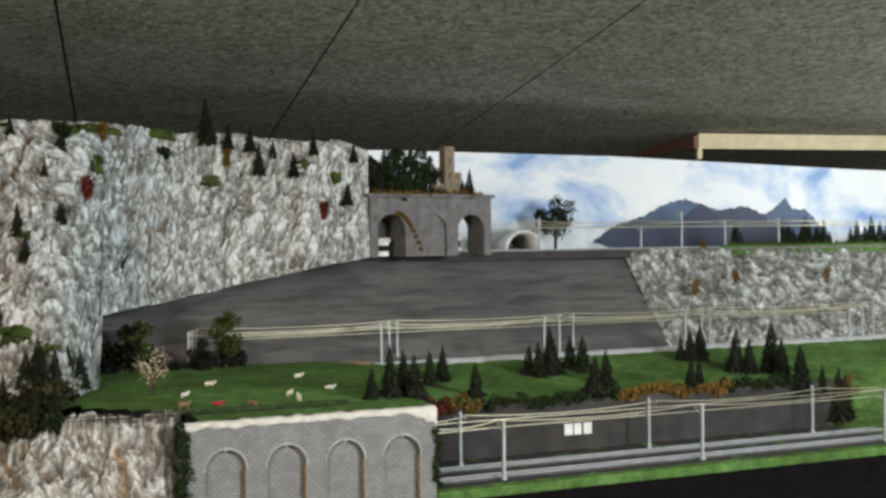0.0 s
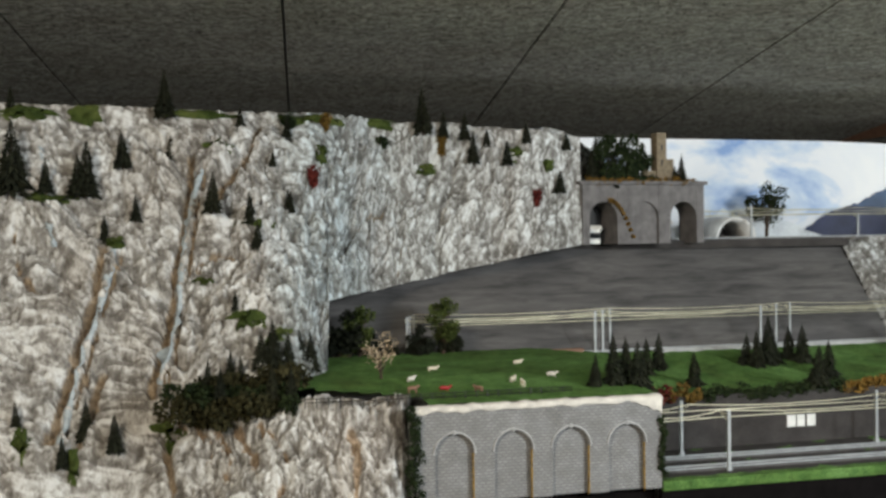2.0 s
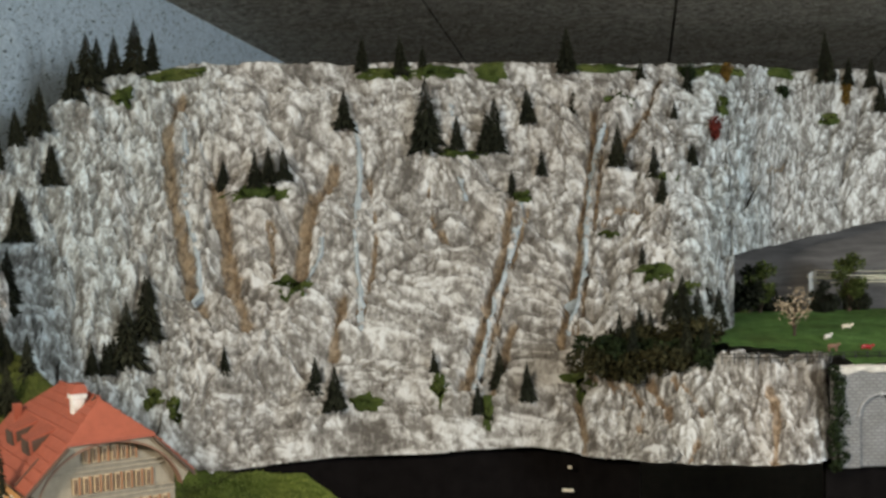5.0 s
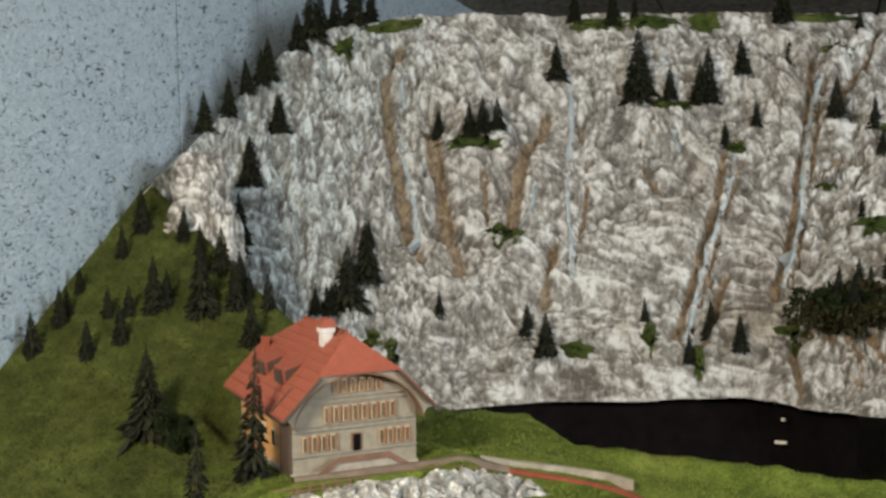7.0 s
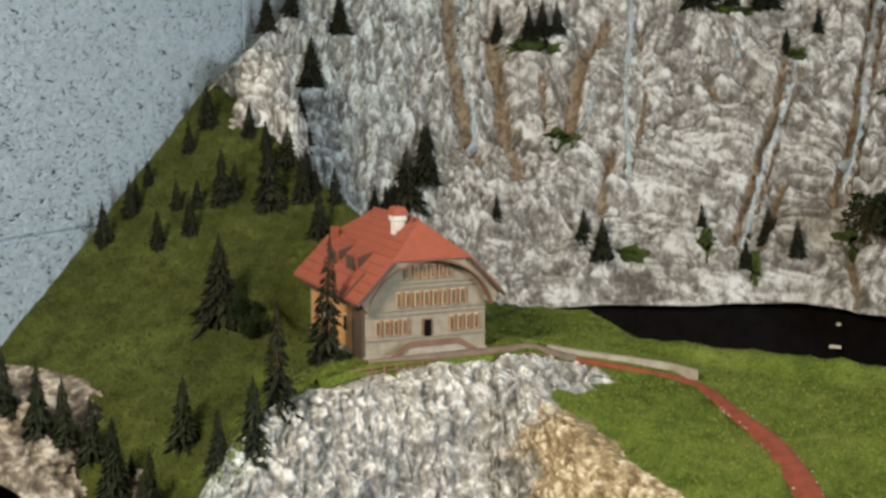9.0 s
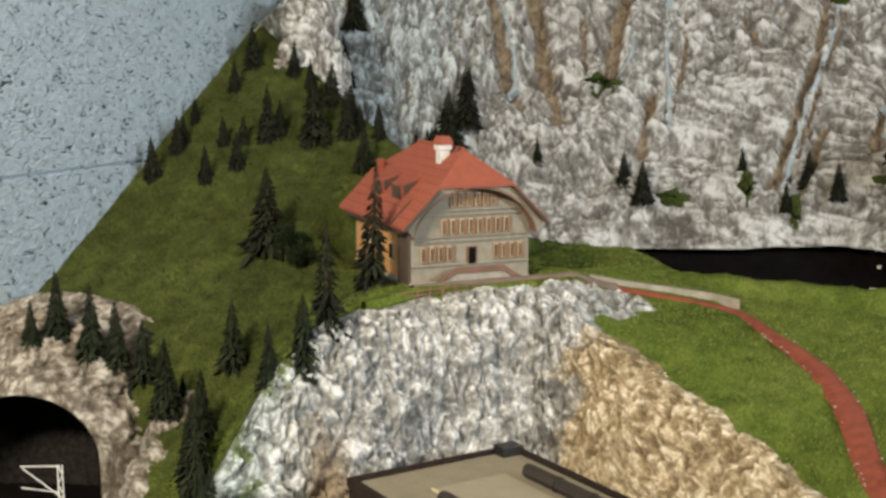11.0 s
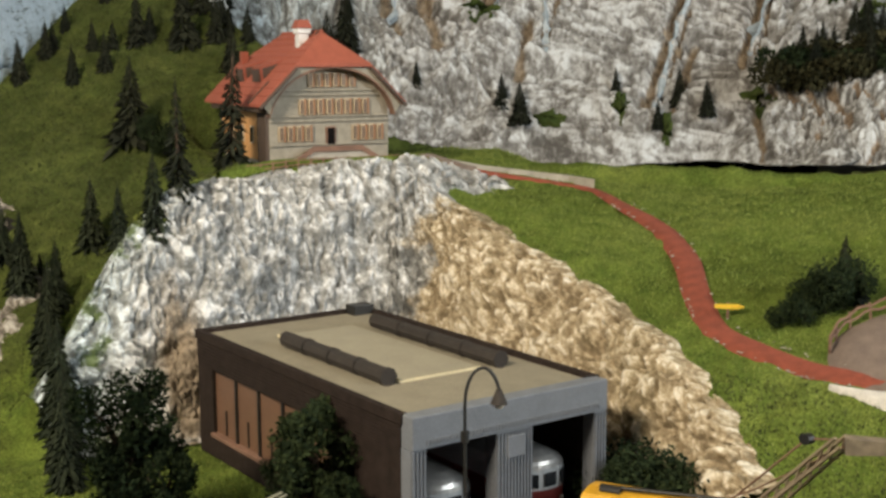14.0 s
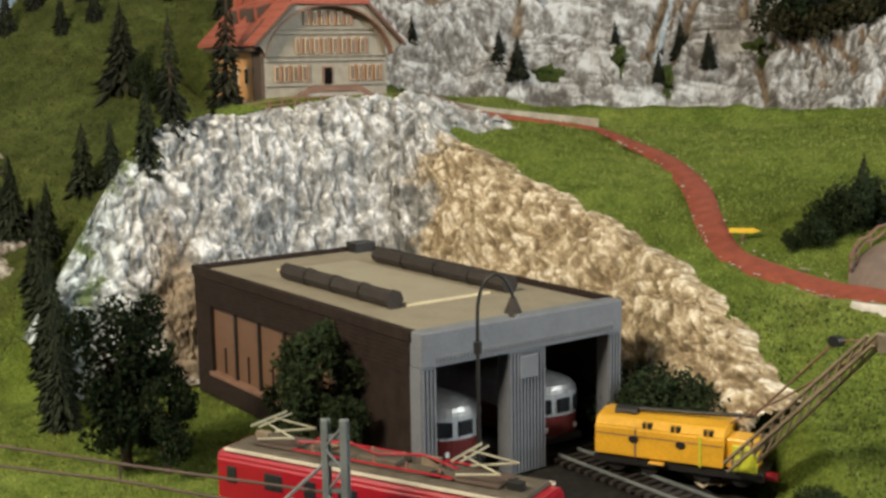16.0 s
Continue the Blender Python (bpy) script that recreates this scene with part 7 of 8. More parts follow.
def figurine(x, y, z, turn, material):
    """A tiny plain cast figure on the grass."""
    bm = bmesh.new()
    bmesh.ops.create_uvsphere(bm, u_segments=10, v_segments=6, radius=1.0)
    bmesh.ops.transform(bm, matrix=Matrix.Translation((0, 0, 0.0052)) @ Matrix.Diagonal((0.0068, 0.0026, 0.0026, 1)), verts=bm.verts)
    add_box(bm, 0.0055, 0.0088, -0.0012, 0.0012, 0.0055, 0.0085, None, 0.0005)
    for s in (-1, 1):
        for e in (-1, 1):
            add_rod(bm, (s * 0.0044, e * 0.0013, -0.001), (s * 0.0044, e * 0.0013, 0.0045), 0.0007, None, 5)
    ob = part("figurine", bm, material)
    ob.matrix_world = pose(x, y, z, 0, 0, turn)
    tagged(ob, "tiny cast figurine standing on the meadow", "figurine", "figurines on the meadow")


for k, (x, y, z) in enumerate([(-0.301, 1.587, 1.013), (-0.19, 1.516, 1.009), (-0.176, 1.496, 1.007), (-0.197, 1.667, 1.013), (-0.145, 1.558, 1.010), (-0.313, 1.492, 1.011), (-0.266, 1.452, 1.005), (-0.225, 1.453, 1.005), (-0.30, 1.425, 1.008)]):
    figurine(x, y, z, (20, 70, 110, 40, 5, 60, 0, 150, 30)[k], (M_CREAM, M_CREAM, M_CREAM, M_CREAM, M_PALE, M_PALE, M_RED, M_BROWN, M_BROWN)[k])


def meadow_fence():
    t = thing("meadow_fence", Matrix(), "low dark rail fence along the meadow edge", "fence")
    pts = [far(u, 0.03 + 0.05 * max(0.0, -0.30 - u), 1.0015) for u in (-0.42, -0.34, -0.26, -0.18, -0.10)]
    for a, b in zip(pts[:-1], pts[1:]):
        for h in (0.004, 0.008):
            part("rail", rod(a + Vector((0, 0, h)), b + Vector((0, 0, h)), 0.0006, None, 5), M_DARK, t)
        for k in range(6):
            p = a.lerp(b, k / 6)
            part("post", rod(p - Vector((0, 0, 0.003)), p + Vector((0, 0, 0.0095)), 0.0007, None, 5), M_DARK, t)


meadow_fence()
tagged(part("earth_edge", box(-0.46, 0.08, 0.436, 0.4455, 0.995, 1.012, 0.001, m=FAR), M_BROWN), "brown earth edge behind the meadow", "edge", kind="structure")

BLOSSOM = make_leafy("blossom_tree", "small pale blossoming tree on the meadow", 41, M_BLOSSOM, 1.0, 0.85, 16, 22, 0.022)
stand([BLOSSOM], [(-0.352, 1.50, 1.008, 0.072)], "trees on the meadow", 2)
M_OLIVE = leaf_material("olive_foliage", (0.03, 0.045, 0.012), (0.13, 0.16, 0.045))
POPLARS_AT = (((-0.436, 1.767), 0.095), ((-0.320, 1.818), 0.105), ((-0.450, 1.762), 0.060))
DARK_AT = (((-0.465, 1.754), 0.060), ((-0.418, 1.776), 0.050), ((-0.352, 1.804), 0.060), ((-0.308, 1.826), 0.055), ((-0.395, 1.785), 0.040), ((-0.455, 1.76), 0.085))
POPLAR = make_leafy("leafy_tree", "slim olive green leafy tree at the slope's foot", 42, M_OLIVE, 1.0, 0.62, 14, 130, 0.030)
stand([POPLAR], [(*p, 1.003, h) for p, h in POPLARS_AT], "leafy trees at the slope's foot", 3)
DUSK = make_leafy("leafy_tree", "nearly black leafy tree under the cliff's corner", 44, M_FIR, 1.0, 0.9, 14, 200, 0.034)
stand([DUSK], [(*p, 1.003, h) for p, h in DARK_AT], "dark trees at the slope's foot", 4)
retire([DUSK])
PHOTO_TREE = make_leafy("leafy_tree", "grey-green leafy tree before the backdrop", 43, M_LEAF, 1.0, 0.8, 12, 120, 0.030)
stand([PHOTO_TREE], [(*far(0.61, 0.80, 1.172), 0.118)], "trees before the backdrop", 3)
retire([BLOSSOM, POPLAR, PHOTO_TREE])
stand(FIRS, [(*far(u, 0.72, 1.172), h) for u, h in ((0.985, 0.062), (1.00, 0.04), (1.105, 0.07), (1.135, 0.045), (1.155, 0.055), (1.175, 0.06), (1.195, 0.055), (1.23, 0.04), (1.285, 0.045), (1.305, 0.062), (1.325, 0.05), (1.345, 0.07), (1.37, 0.06), (1.395, 0.075), (1.12, 0.06), (1.165, 0.07), (1.215, 0.062))], "firs along the upper track", 12, label="dark green model fir along the upper track")
leaf_strip("hedge", "green bushes along the upper track", [tuple(far(0.95 + 0.012 * k, 0.680 + 0.02 * (k % 2), 1.176)) + (0.010,) for k in range(46)], M_MOSS, 70, 0.0024, 77)

PORTAL = Matrix.Translation((-0.117, 2.014, 0)) @ Matrix.Rotation(radians(34.0), 4, "Z")


def make_portal():
    """Dark stone gallery of three round arches, two of them open."""
    t = thing("rail_gallery", PORTAL, "dark grey stone railway gallery of three round arches", "gallery")
    W, z0, z1, dep = 0.242, 1.170, 1.268, 0.05
    centres, w, crown = [0.040, 0.122, 0.200], 0.054, 1.240
    edge = 0.0
    for c in centres + [None]:
        b = W if c is None else c - w / 2
        part("pier", box(edge, b, 0, dep, z0, z1), M_STONE_D, t, "dark grey stone pier")
        edge = None if c is None else c + w / 2
    for c in centres:
        head = arch_outline(c, w, z0, crown, 12)[1:-1] + [(c + w / 2, z1), (c - w / 2, z1)]
        part("arch", prism(head, 0.0005, dep - 0.0005), M_STONE_D, t, "dark grey round arch")
    part("blind_panel", box(centres[1] - w / 2, centres[1] + w / 2, 0.006, 0.012, z0, crown), M_STONE_D, t, "blind arch panel")
    part("coping", box(-0.006, W + 0.006, -0.004, dep + 0.004, z1, z1 + 0.006, 0.001), M_STONE_D, t)


make_portal()
leaf_strip("creeper", "ochre lichen and creeper along the gallery's coping", [tuple(PORTAL @ Vector((0.01 + 0.0095 * k, -0.003 + rnd.uniform(-0.002, 0.004), 1.274 + rnd.uniform(-0.004, 0.004)))) + (rnd.uniform(0.003, 0.007),) for k in range(24)], M_LEAF_AUTUMN, 40, 0.0022, 71, "creeper")
leaf_strip("creeper", "ochre creeper hanging down a gallery pier", [tuple(PORTAL @ Vector((0.050 + 0.0045 * k, -0.003, 1.242 - 0.0006 * k * k))) + (0.0038,) for k in range(11)], M_LEAF_AUTUMN, 45, 0.0020, 72, "creeper")
# dark panel closes the arches; their inner shade is its colour
tagged(part("gallery_back", box(-0.06, 0.085, 0.0515, 0.0545, 1.17, 1.268, m=PORTAL), M_DARK), "dark panel standing in for the shade behind the gallery", "wall", kind="structure")


def cliff_end_point(s, h):
    top = 1.366 - 0.060 * s * s
    return PORTAL @ Vector((-0.030 + 0.125 * s, 0.058 + 0.02 * h, 1.20 + (top - 1.20) * h))


rock_sheet("cliff_end", cliff_end_point, lambda s: (PORTAL.to_3x3() @ Vector((0, -1, 0.2))).normalized(), 160, 120, 44, 0.012, M_CLIFF, "grey-white rock closing the cliff behind the gallery", 0.05, tall=0.72, cold=cliff_cold, swell=0.010)


def ruin_tower():
    t = thing("ruined_tower", PORTAL @ Matrix.Translation((0.165, 0.02, 1.272)), "small beige stone ruin with a square tower on the gallery", "ruin")
    part("tower", box(-0.010, 0.010, -0.008, 0.010, 0.0, 0.084, 0.0012), M_TOWER, t, "beige square tower")
    part("wall", box(0.010, 0.026, -0.006, 0.006, 0, 0.040, 0.0012), M_TOWER, t)
    part("wall", box(-0.034, -0.010, -0.006, 0.006, 0, 0.020, 0.0015), M_TOWER, t)
    for z in (0.03, 0.055):
        part("slit", box(-0.0015, 0.0015, -0.0086, -0.0070, z, z + 0.008), M_DARK, t)


ruin_tower()
stand(FIRS, [(*(PORTAL @ Vector((x, y, 1.270))), h) for x, y, h in ((0.045, 0.03, 0.085), (0.062, 0.02, 0.075), (0.085, 0.03, 0.07), (0.10, 0.015, 0.06), (0.12, 0.03, 0.065), (0.135, 0.02, 0.05), (0.21, 0.02, 0.055), (0.19, 0.01, 0.035), (0.03, 0.02, 0.06))], "firs on the gallery", 15, label="dark green model fir on the stone gallery")
leaf_strip("thicket", "dense dark trees growing on the gallery beside the ruin", [tuple(PORTAL @ Vector((rnd.uniform(0.035, 0.145), rnd.uniform(0.0, 0.03), 1.28 + 0.062 * rnd.random() ** 1.3))) + (rnd.uniform(0.009, 0.017),) for k in range(30)], M_LEAF, 110, 0.0034, 53, "thicket")
leaf_strip("shrub", "dark shrubs round the ruin", [tuple(PORTAL @ Vector((0.05 + 0.012 * k, 0.012, 1.276))) + (0.010,) for k in range(9)], M_LEAF, 90, 0.003, 51, "shrub")


def pale_hut(x, y, w, h):
    """A small white model building behind the gallery."""
    t = thing("hut", PORTAL @ Matrix.Translation((x, y, 1.171)), "small white model building behind the gallery", "building", "white buildings behind the gallery")
    part("wall", box(-w / 2, w / 2, 0, 0.03, 0, h, 0.0005), M_WHITE, t)
    part("roof", prism([(-w / 2 - 0.003, h), (w / 2 + 0.003, h), (w / 2, h + 0.006), (-w / 2, h + 0.006)], -0.003, 0.033), M_PALE, t)
    for k in range(3):
        part("window", box(-w / 2 + (k + 0.5) * w / 3 - 0.003, -w / 2 + (k + 0.5) * w / 3 + 0.003, -0.001, 0.001, h * 0.35, h * 0.75), M_GLASS, t)


pale_hut(0.036, 0.020, 0.020, 0.024)
pale_hut(0.225, 0.18, 0.040, 0.032)
pale_hut(0.275, 0.16, 0.030, 0.032)


def tunnel_hood():
    """White half-round hood over the upper track beside the gallery."""
    t = thing("tunnel_hood", FAR @ Matrix.Translation((0.50, 0.72, 1.172)), "white half-round plaster tunnel hood beside the upper track", "tunnel")
    n, r = 24, 0.042
    verts, faces = [], []
    for k in range(n + 1):
        a = math.pi * k / n
        for rr, y in ((r, 0), (r * 0.86, 0), (r * 0.86, 0.10), (r, 0.10)):
            verts.append((rr * math.cos(a), y, rr * math.sin(a)))
    for k in range(n):
        for j in range(4):
            a, b = k * 4 + j, k * 4 + (j + 1) % 4
            faces.append((a, b, b + 4, a + 4))
    me = bpy.data.meshes.new("hood")
    me.from_pydata(verts, [], faces)
    link_mesh("hood", me, M_WHITE, True).parent = t
    part("hood_end", box(-0.04, 0.04, 0.098, 0.10, 0, 0.036), M_STONE_D, t)


tunnel_hood()

# ---- the batten lamp under the ceiling and small things below the cliff ----
def batten():
    t = thing("ceiling_batten", Matrix.Translation((0.597, 2.887, 0)) @ Matrix.Rotation(radians(15.9), 4, "Z"), "pale wooden batten fixed under the ceiling", "batten")
    part("board", box(0.0, 1.6, 0.0, 0.012, 1.400, 1.436, 0.0015), M_BEAM, t, "pale painted board")
    part("side_board", box(-0.012, 0.0, 0.0, 0.35, 1.400, 1.430, 0.0015), M_BROWN, t, "brown side board")
    part("bracket", box(-0.004, 0.008, -0.002, 0.010, 1.376, 1.402, 0.001), M_BEAM, t)


batten()


def draped(name, s0, h0, s1, h1, width, material, label, lift=0.004, wave=0.006, thing_kind="structure"):
    """A narrow strip running down the cliff between two places on it."""
    verts, faces = [], []
    n, m = 60, 4
    for i in range(n + 1):
        f = i / n
        s = s0 + (s1 - s0) * f + wave * 0.25 * math.sin(f * 9 + s0 * 50)
        h = h0 + (h1 - h0) * f
        a, b = cliff_point(round(s - 0.004, 5), h), cliff_point(round(s + 0.004, 5), h)
        side = (b - a).normalized()
        w = width * (0.7 + 0.6 * abs(noise.noise(Vector((f * 12, s0 * 30, 1)))))
        for j in range(m + 1):
            g = (j / m - 0.5) * w
            p = cliff_point(round(s, 5), h) + side * g
            q, nn = cliff_skin(p, s)
            verts.append(q + nn * lift * (1 - (2 * j / m - 1) ** 2 * 0.9))
    for i in range(n):
        for j in range(m):
            a = i * (m + 1) + j
            faces.append((a, a + 1, a + m + 2, a + m + 1))
    ob = from_arrays(name, verts, faces, material, True)
    tagged(ob, label, "stream" if "stream" in name else "rock", kind=thing_kind)


CLIFF_SKIN = BVHTree.FromObject(bpy.data.objects["cliff"], bpy.context.evaluated_depsgraph_get())


def cliff_skin(p, s):
    """The place on the cliff's relief nearest to p, and the way out of it."""
    q, n, k, gap = CLIFF_SKIN.find_nearest(p)
    return q, (n if n.dot(cliff_out(min(max(s, 0), 1))) > 0 else -n)


for s0, h0, s1, h1, w in ((0.366, 0.84, 0.376, 0.30, 0.011), (0.487, 0.61, 0.456, 0.14, 0.012), (0.552, 0.82, 0.529, 0.27, 0.011), (0.278, 0.83, 0.298, 0.39, 0.010), (0.43, 0.90, 0.447, 0.62, 0.009), (0.352, 0.55, 0.343, 0.38, 0.009)):
    draped("stream", s0, h0, s1, h1, w * 0.85, M_STREAM, "pale blue glossy cascade painted down the cliff", 0.003)
def moss(s, h, w, t, seed, label="green flocked moss patch on the cliff"):
    """An uneven patch of flock lying on the cliff: w along it, t up it, in metres."""
    rnd = random.Random(seed)
    o = cliff_point(round(s, 5), h)
    a, b = cliff_point(round(s - 0.004, 5), h), cliff_point(round(s + 0.004, 5), h)
    side = (b - a).normalized()
    verts, faces = [], []
    n, m = 28, 5
    for i in range(n):
        ang = 6.283 * i / n
        for j in range(m + 1):
            k = (j / m) * (0.75 + 0.45 * noise.noise(Vector((math.cos(ang) * 2, math.sin(ang) * 2, seed * 3.1))))
            p = o + side * (w / 2 * k * math.cos(ang)) + Vector((0, 0, t / 2 * k * math.sin(ang)))
            q, nn = cliff_skin(p, s)
            verts.append(q + nn * (0.006 * (1 - (j / m) ** 2) + 0.0012 + 0.0015 * rnd.random()))
    for i in range(n):
        for j in range(m):
            a, b = i * (m + 1) + j, ((i + 1) % n) * (m + 1) + j
            faces.append((a, a + 1, b + 1, b))
    tagged(from_arrays("moss_patch", verts, faces, M_MOSS, True), label, "moss", kind="structure")


for k, (s, h, w, t) in enumerate([(0.338, 0.42, 0.055, 0.032), (0.383, 0.125, 0.05, 0.024), (0.541, 0.16, 0.055, 0.045), (0.607, 0.42, 0.045, 0.03), (0.386, 0.965, 0.075, 0.03), (0.278, 0.19, 0.022, 0.03), (0.468, 0.085, 0.02, 0.045), (0.318, 0.655, 0.085, 0.020),
                                  (0.434, 0.15, 0.025, 0.04), (0.566, 0.88, 0.05, 0.026), (0.29, 0.15, 0.02, 0.04), (0.439, 0.745, 0.075, 0.014), (0.487, 0.625, 0.03, 0.018), (0.61, 0.665, 0.05, 0.014), (0.42, 0.97, 0.07, 0.022), (0.27, 0.975, 0.11, 0.02),
                                  (0.46, 0.97, 0.05, 0.035), (0.55, 0.98, 0.12, 0.016), (0.68, 0.975, 0.14, 0.02), (0.80, 0.975, 0.14, 0.018), (0.86, 0.70, 0.03, 0.02), (0.92, 0.80, 0.04, 0.025), (0.70, 0.83, 0.02, 0.03), (0.95, 0.72, 0.02, 0.02), (0.64, 0.36, 0.05, 0.02), (0.56, 0.52, 0.035, 0.012), (0.24, 0.94, 0.03, 0.03)]):
    moss(s, h, w * 1.3, t * 1.3, k)


def cliff_tuft(name, s, h, drop, r, material, label):
    o, out = cliff_point(round(s, 5), h), cliff_out(s)
    leaf_strip(name, label, [tuple(o + out * 0.012 + Vector((0, 0, -drop * k / 5))) + (r * (1.1 - 0.1 * k),) for k in range(6)], material, 70, 0.0026, int(s * 1000), "shrub")


cliff_tuft("shrub", 0.872, 0.88, 0.030, 0.009, M_LEAF_AUTUMN, "ochre shrub hanging on the cliff")
cliff_tuft("shrub", 0.704, 0.95, 0.014, 0.008, M_LEAF_AUTUMN, "ochre shrub hanging on the cliff")
cliff_tuft("shrub", 0.684, 0.755, 0.018, 0.009, M_LEAF_RED, "wine red shrub on the cliff")
cliff_tuft("shrub", 0.937, 0.43, 0.018, 0.007, M_LEAF_RED, "wine red shrub on the cliff")
cliff_tuft("shrub", 0.645, 0.95, 0.006, 0.013, M_LEAF, "dark green shrub at the cliff top")
cliff_tuft("shrub", 0.80, 0.82, 0.006, 0.010, M_LEAF, "dark green shrub on the cliff")
for u, v, z, m in ((0.755, 0.545, 1.095, M_LEAF_AUTUMN), (0.85, 0.55, 1.11, M_LEAF_AUTUMN), (1.075, 0.56, 1.11, M_LEAF_AUTUMN), (0.86, 0.66, 1.168, M_LEAF_AUTUMN)):
    leaf_strip("shrub", "small ochre shrub on the rock slope", [tuple(far(u + rnd.uniform(-0.006, 0.006), v - 0.008, z + 0.006 * k)) + (0.007,) for k in range(4)], m, 60, 0.0024, int(u * 999), "shrub")
M_SCRUB = leaf_material("brown_olive_scrub", (0.012, 0.014, 0.006), (0.055, 0.050, 0.022))
leaf_strip("undergrowth", "brown olive scrub hanging over the outcrop", [(-0.580 + 0.008 * k + rnd.uniform(-0.01, 0.01), 1.398 - 0.0015 * k + rnd.uniform(-0.015, 0.012), 0.990 + rnd.uniform(-0.012, 0.012), rnd.uniform(0.012, 0.02)) for k in range(16)], M_SCRUB, 170, 0.0032, 63, "undergrowth")
leaf_strip("undergrowth", "near-black olive undergrowth below the fir clump", [(-0.565 + 0.0085 * k + rnd.uniform(-0.012, 0.012), 1.425 - 0.0005 * k + rnd.uniform(-0.02, 0.02), 1.004 + 0.0012 * k + rnd.uniform(-0.006, 0.010), rnd.uniform(0.013, 0.019)) for k in range(15)], M_SCRUB, 190, 0.0034, 65, "undergrowth")
leaf_strip("undergrowth", "dark olive brown undergrowth between the firs", [(-0.575 + 0.0125 * k + rnd.uniform(-0.01, 0.01), 1.405 - 0.002 * k + rnd.uniform(-0.015, 0.02), 0.998 + rnd.uniform(0, 0.012), 0.014) for k in range(12)], M_LEAF, 160, 0.0032, 61, "undergrowth")


def fascia_marks():
    # two small pale blocks on the black board below the cliff
    for x, y, z, w in ((-0.609, 1.404, 0.8285, 0.014), (-0.606, 1.404, 0.857, 0.005)):
        p = Vector((x, y, z))
        ob = part("label_strip", box(-w / 2, w / 2, -0.001, 0.001, -0.0018, 0.0018, 0.0003), M_CREAM)
        ob.matrix_world = Matrix.Translation(p) @ Matrix.Rotation(radians(8), 4, "Z")
        tagged(ob, "small pale strip on the black board", "label")


fascia_marks()

leaf_strip("moss_clump", "bright green moss clump at the edge of the white rock", [(x, y, land_z(x, y) + 0.004, 0.008) for x, y in ((-0.821, 0.556), (-0.816, 0.566), (-0.808, 0.575), (-0.815, 0.575), (-0.817, 0.561), (-0.823, 0.566))], M_FLOCK, 220, 0.0022, 91, "moss")
# where the firs stand: x, y, z, height
stand(FIRS, [(-0.937, 1.471, 1.288, 0.053), (-0.826, 1.524, 1.255, 0.1), (-0.792, 1.516, 1.257, 0.046), (-0.77, 1.538, 1.254, 0.055), (-0.76, 1.551, 1.254, 0.073), (-1.054, 1.361, 1.205, 0.043), (-1.062, 1.352, 1.209, 0.035), (-1.022, 1.37, 1.211, 0.048), (-1.004, 1.373, 1.216, 0.05), (-0.99, 1.387, 1.22, 0.043), (-0.702, 1.584, 1.291, 0.05), (-0.665, 1.631, 1.299, 0.036), (-0.729, 1.546, 1.19, 0.037), (-0.688, 1.561, 1.219, 0.035), (-0.589, 1.568, 1.23, 0.054), (-0.538, 1.592, 1.214, 0.044), (-0.499, 1.642, 1.228, 0.03), (-0.534, 1.573, 1.182, 0.035), (-0.538, 1.509, 1.099, 0.029)], "firs on the cliff", 1, label="dark green model fir on a cliff ledge", skin=CLIFF_SKIN)
stand(FIRS, [(-0.928, 1.343, 0.947, 0.048), (-0.909, 1.353, 0.928, 0.056), (-0.788, 1.41, 0.966, 0.036), (-0.699, 1.442, 0.949, 0.052), (-0.664, 1.429, 0.939, 0.047), (-0.732, 1.403, 0.922, 0.04), (-1.028, 1.296, 0.975, 0.037), (-1.137, 1.181, 0.987, 0.04), (-1.128, 1.192, 0.986, 0.041), (-1.108, 1.223, 0.996, 0.08), (-1.103, 1.249, 1.068, 0.036), (-1.2, 1.18, 1.219, 0.048), (-1.212, 1.125, 1.152, 0.058), (-1.198, 1.095, 1.067, 0.056), (-0.521, 1.469, 1.016, 0.043), (-0.533, 1.726, 1.33, 0.039), (-0.533, 1.666, 1.294, 0.023), (-0.5, 1.642, 1.229, 0.034), (-0.285, 1.933, 1.306, 0.051), (-0.238, 1.953, 1.303, 0.04), (-0.269, 1.951, 1.331, 0.03), (-0.369, 1.902, 1.353, 0.072)], "firs on the cliff", 2, label="dark green model fir on a cliff ledge", skin=CLIFF_SKIN)
stand(FIRS, [(-0.331, 1.916, 1.347, 0.041), (-0.156, 1.994, 1.26, 0.036), (-0.141, 2.001, 1.328, 0.032), (-0.207, 1.971, 1.339, 0.036), (-0.303, 1.94, 1.343, 0.042), (-0.678, 1.643, 1.363, 0.063), (-0.583, 1.694, 1.345, 0.036)], "firs on the cliff", 24, label="dark green model fir on a cliff ledge", skin=CLIFF_SKIN)
stand(FIRS, [(-1.188, 1.244, 1.341, 0.07), (-1.192, 1.269, 1.347, 0.061), (-1.182, 1.291, 1.355, 0.058), (-1.168, 1.315, 1.362, 0.073), (-1.156, 1.336, 1.366, 0.053), (-1.195, 1.224, 1.325, 0.051), (-1.206, 1.176, 1.285, 0.056), (-1.211, 1.166, 1.278, 0.048), (-1.216, 1.145, 1.267, 0.047), (-0.93, 1.505, 1.367, 0.051), (-0.881, 1.528, 1.361, 0.054), (-0.857, 1.547, 1.366, 0.036), (-0.682, 1.643, 1.361, 0.048)], "firs on the cliff top", 3, label="dark green model fir on the cliff top")
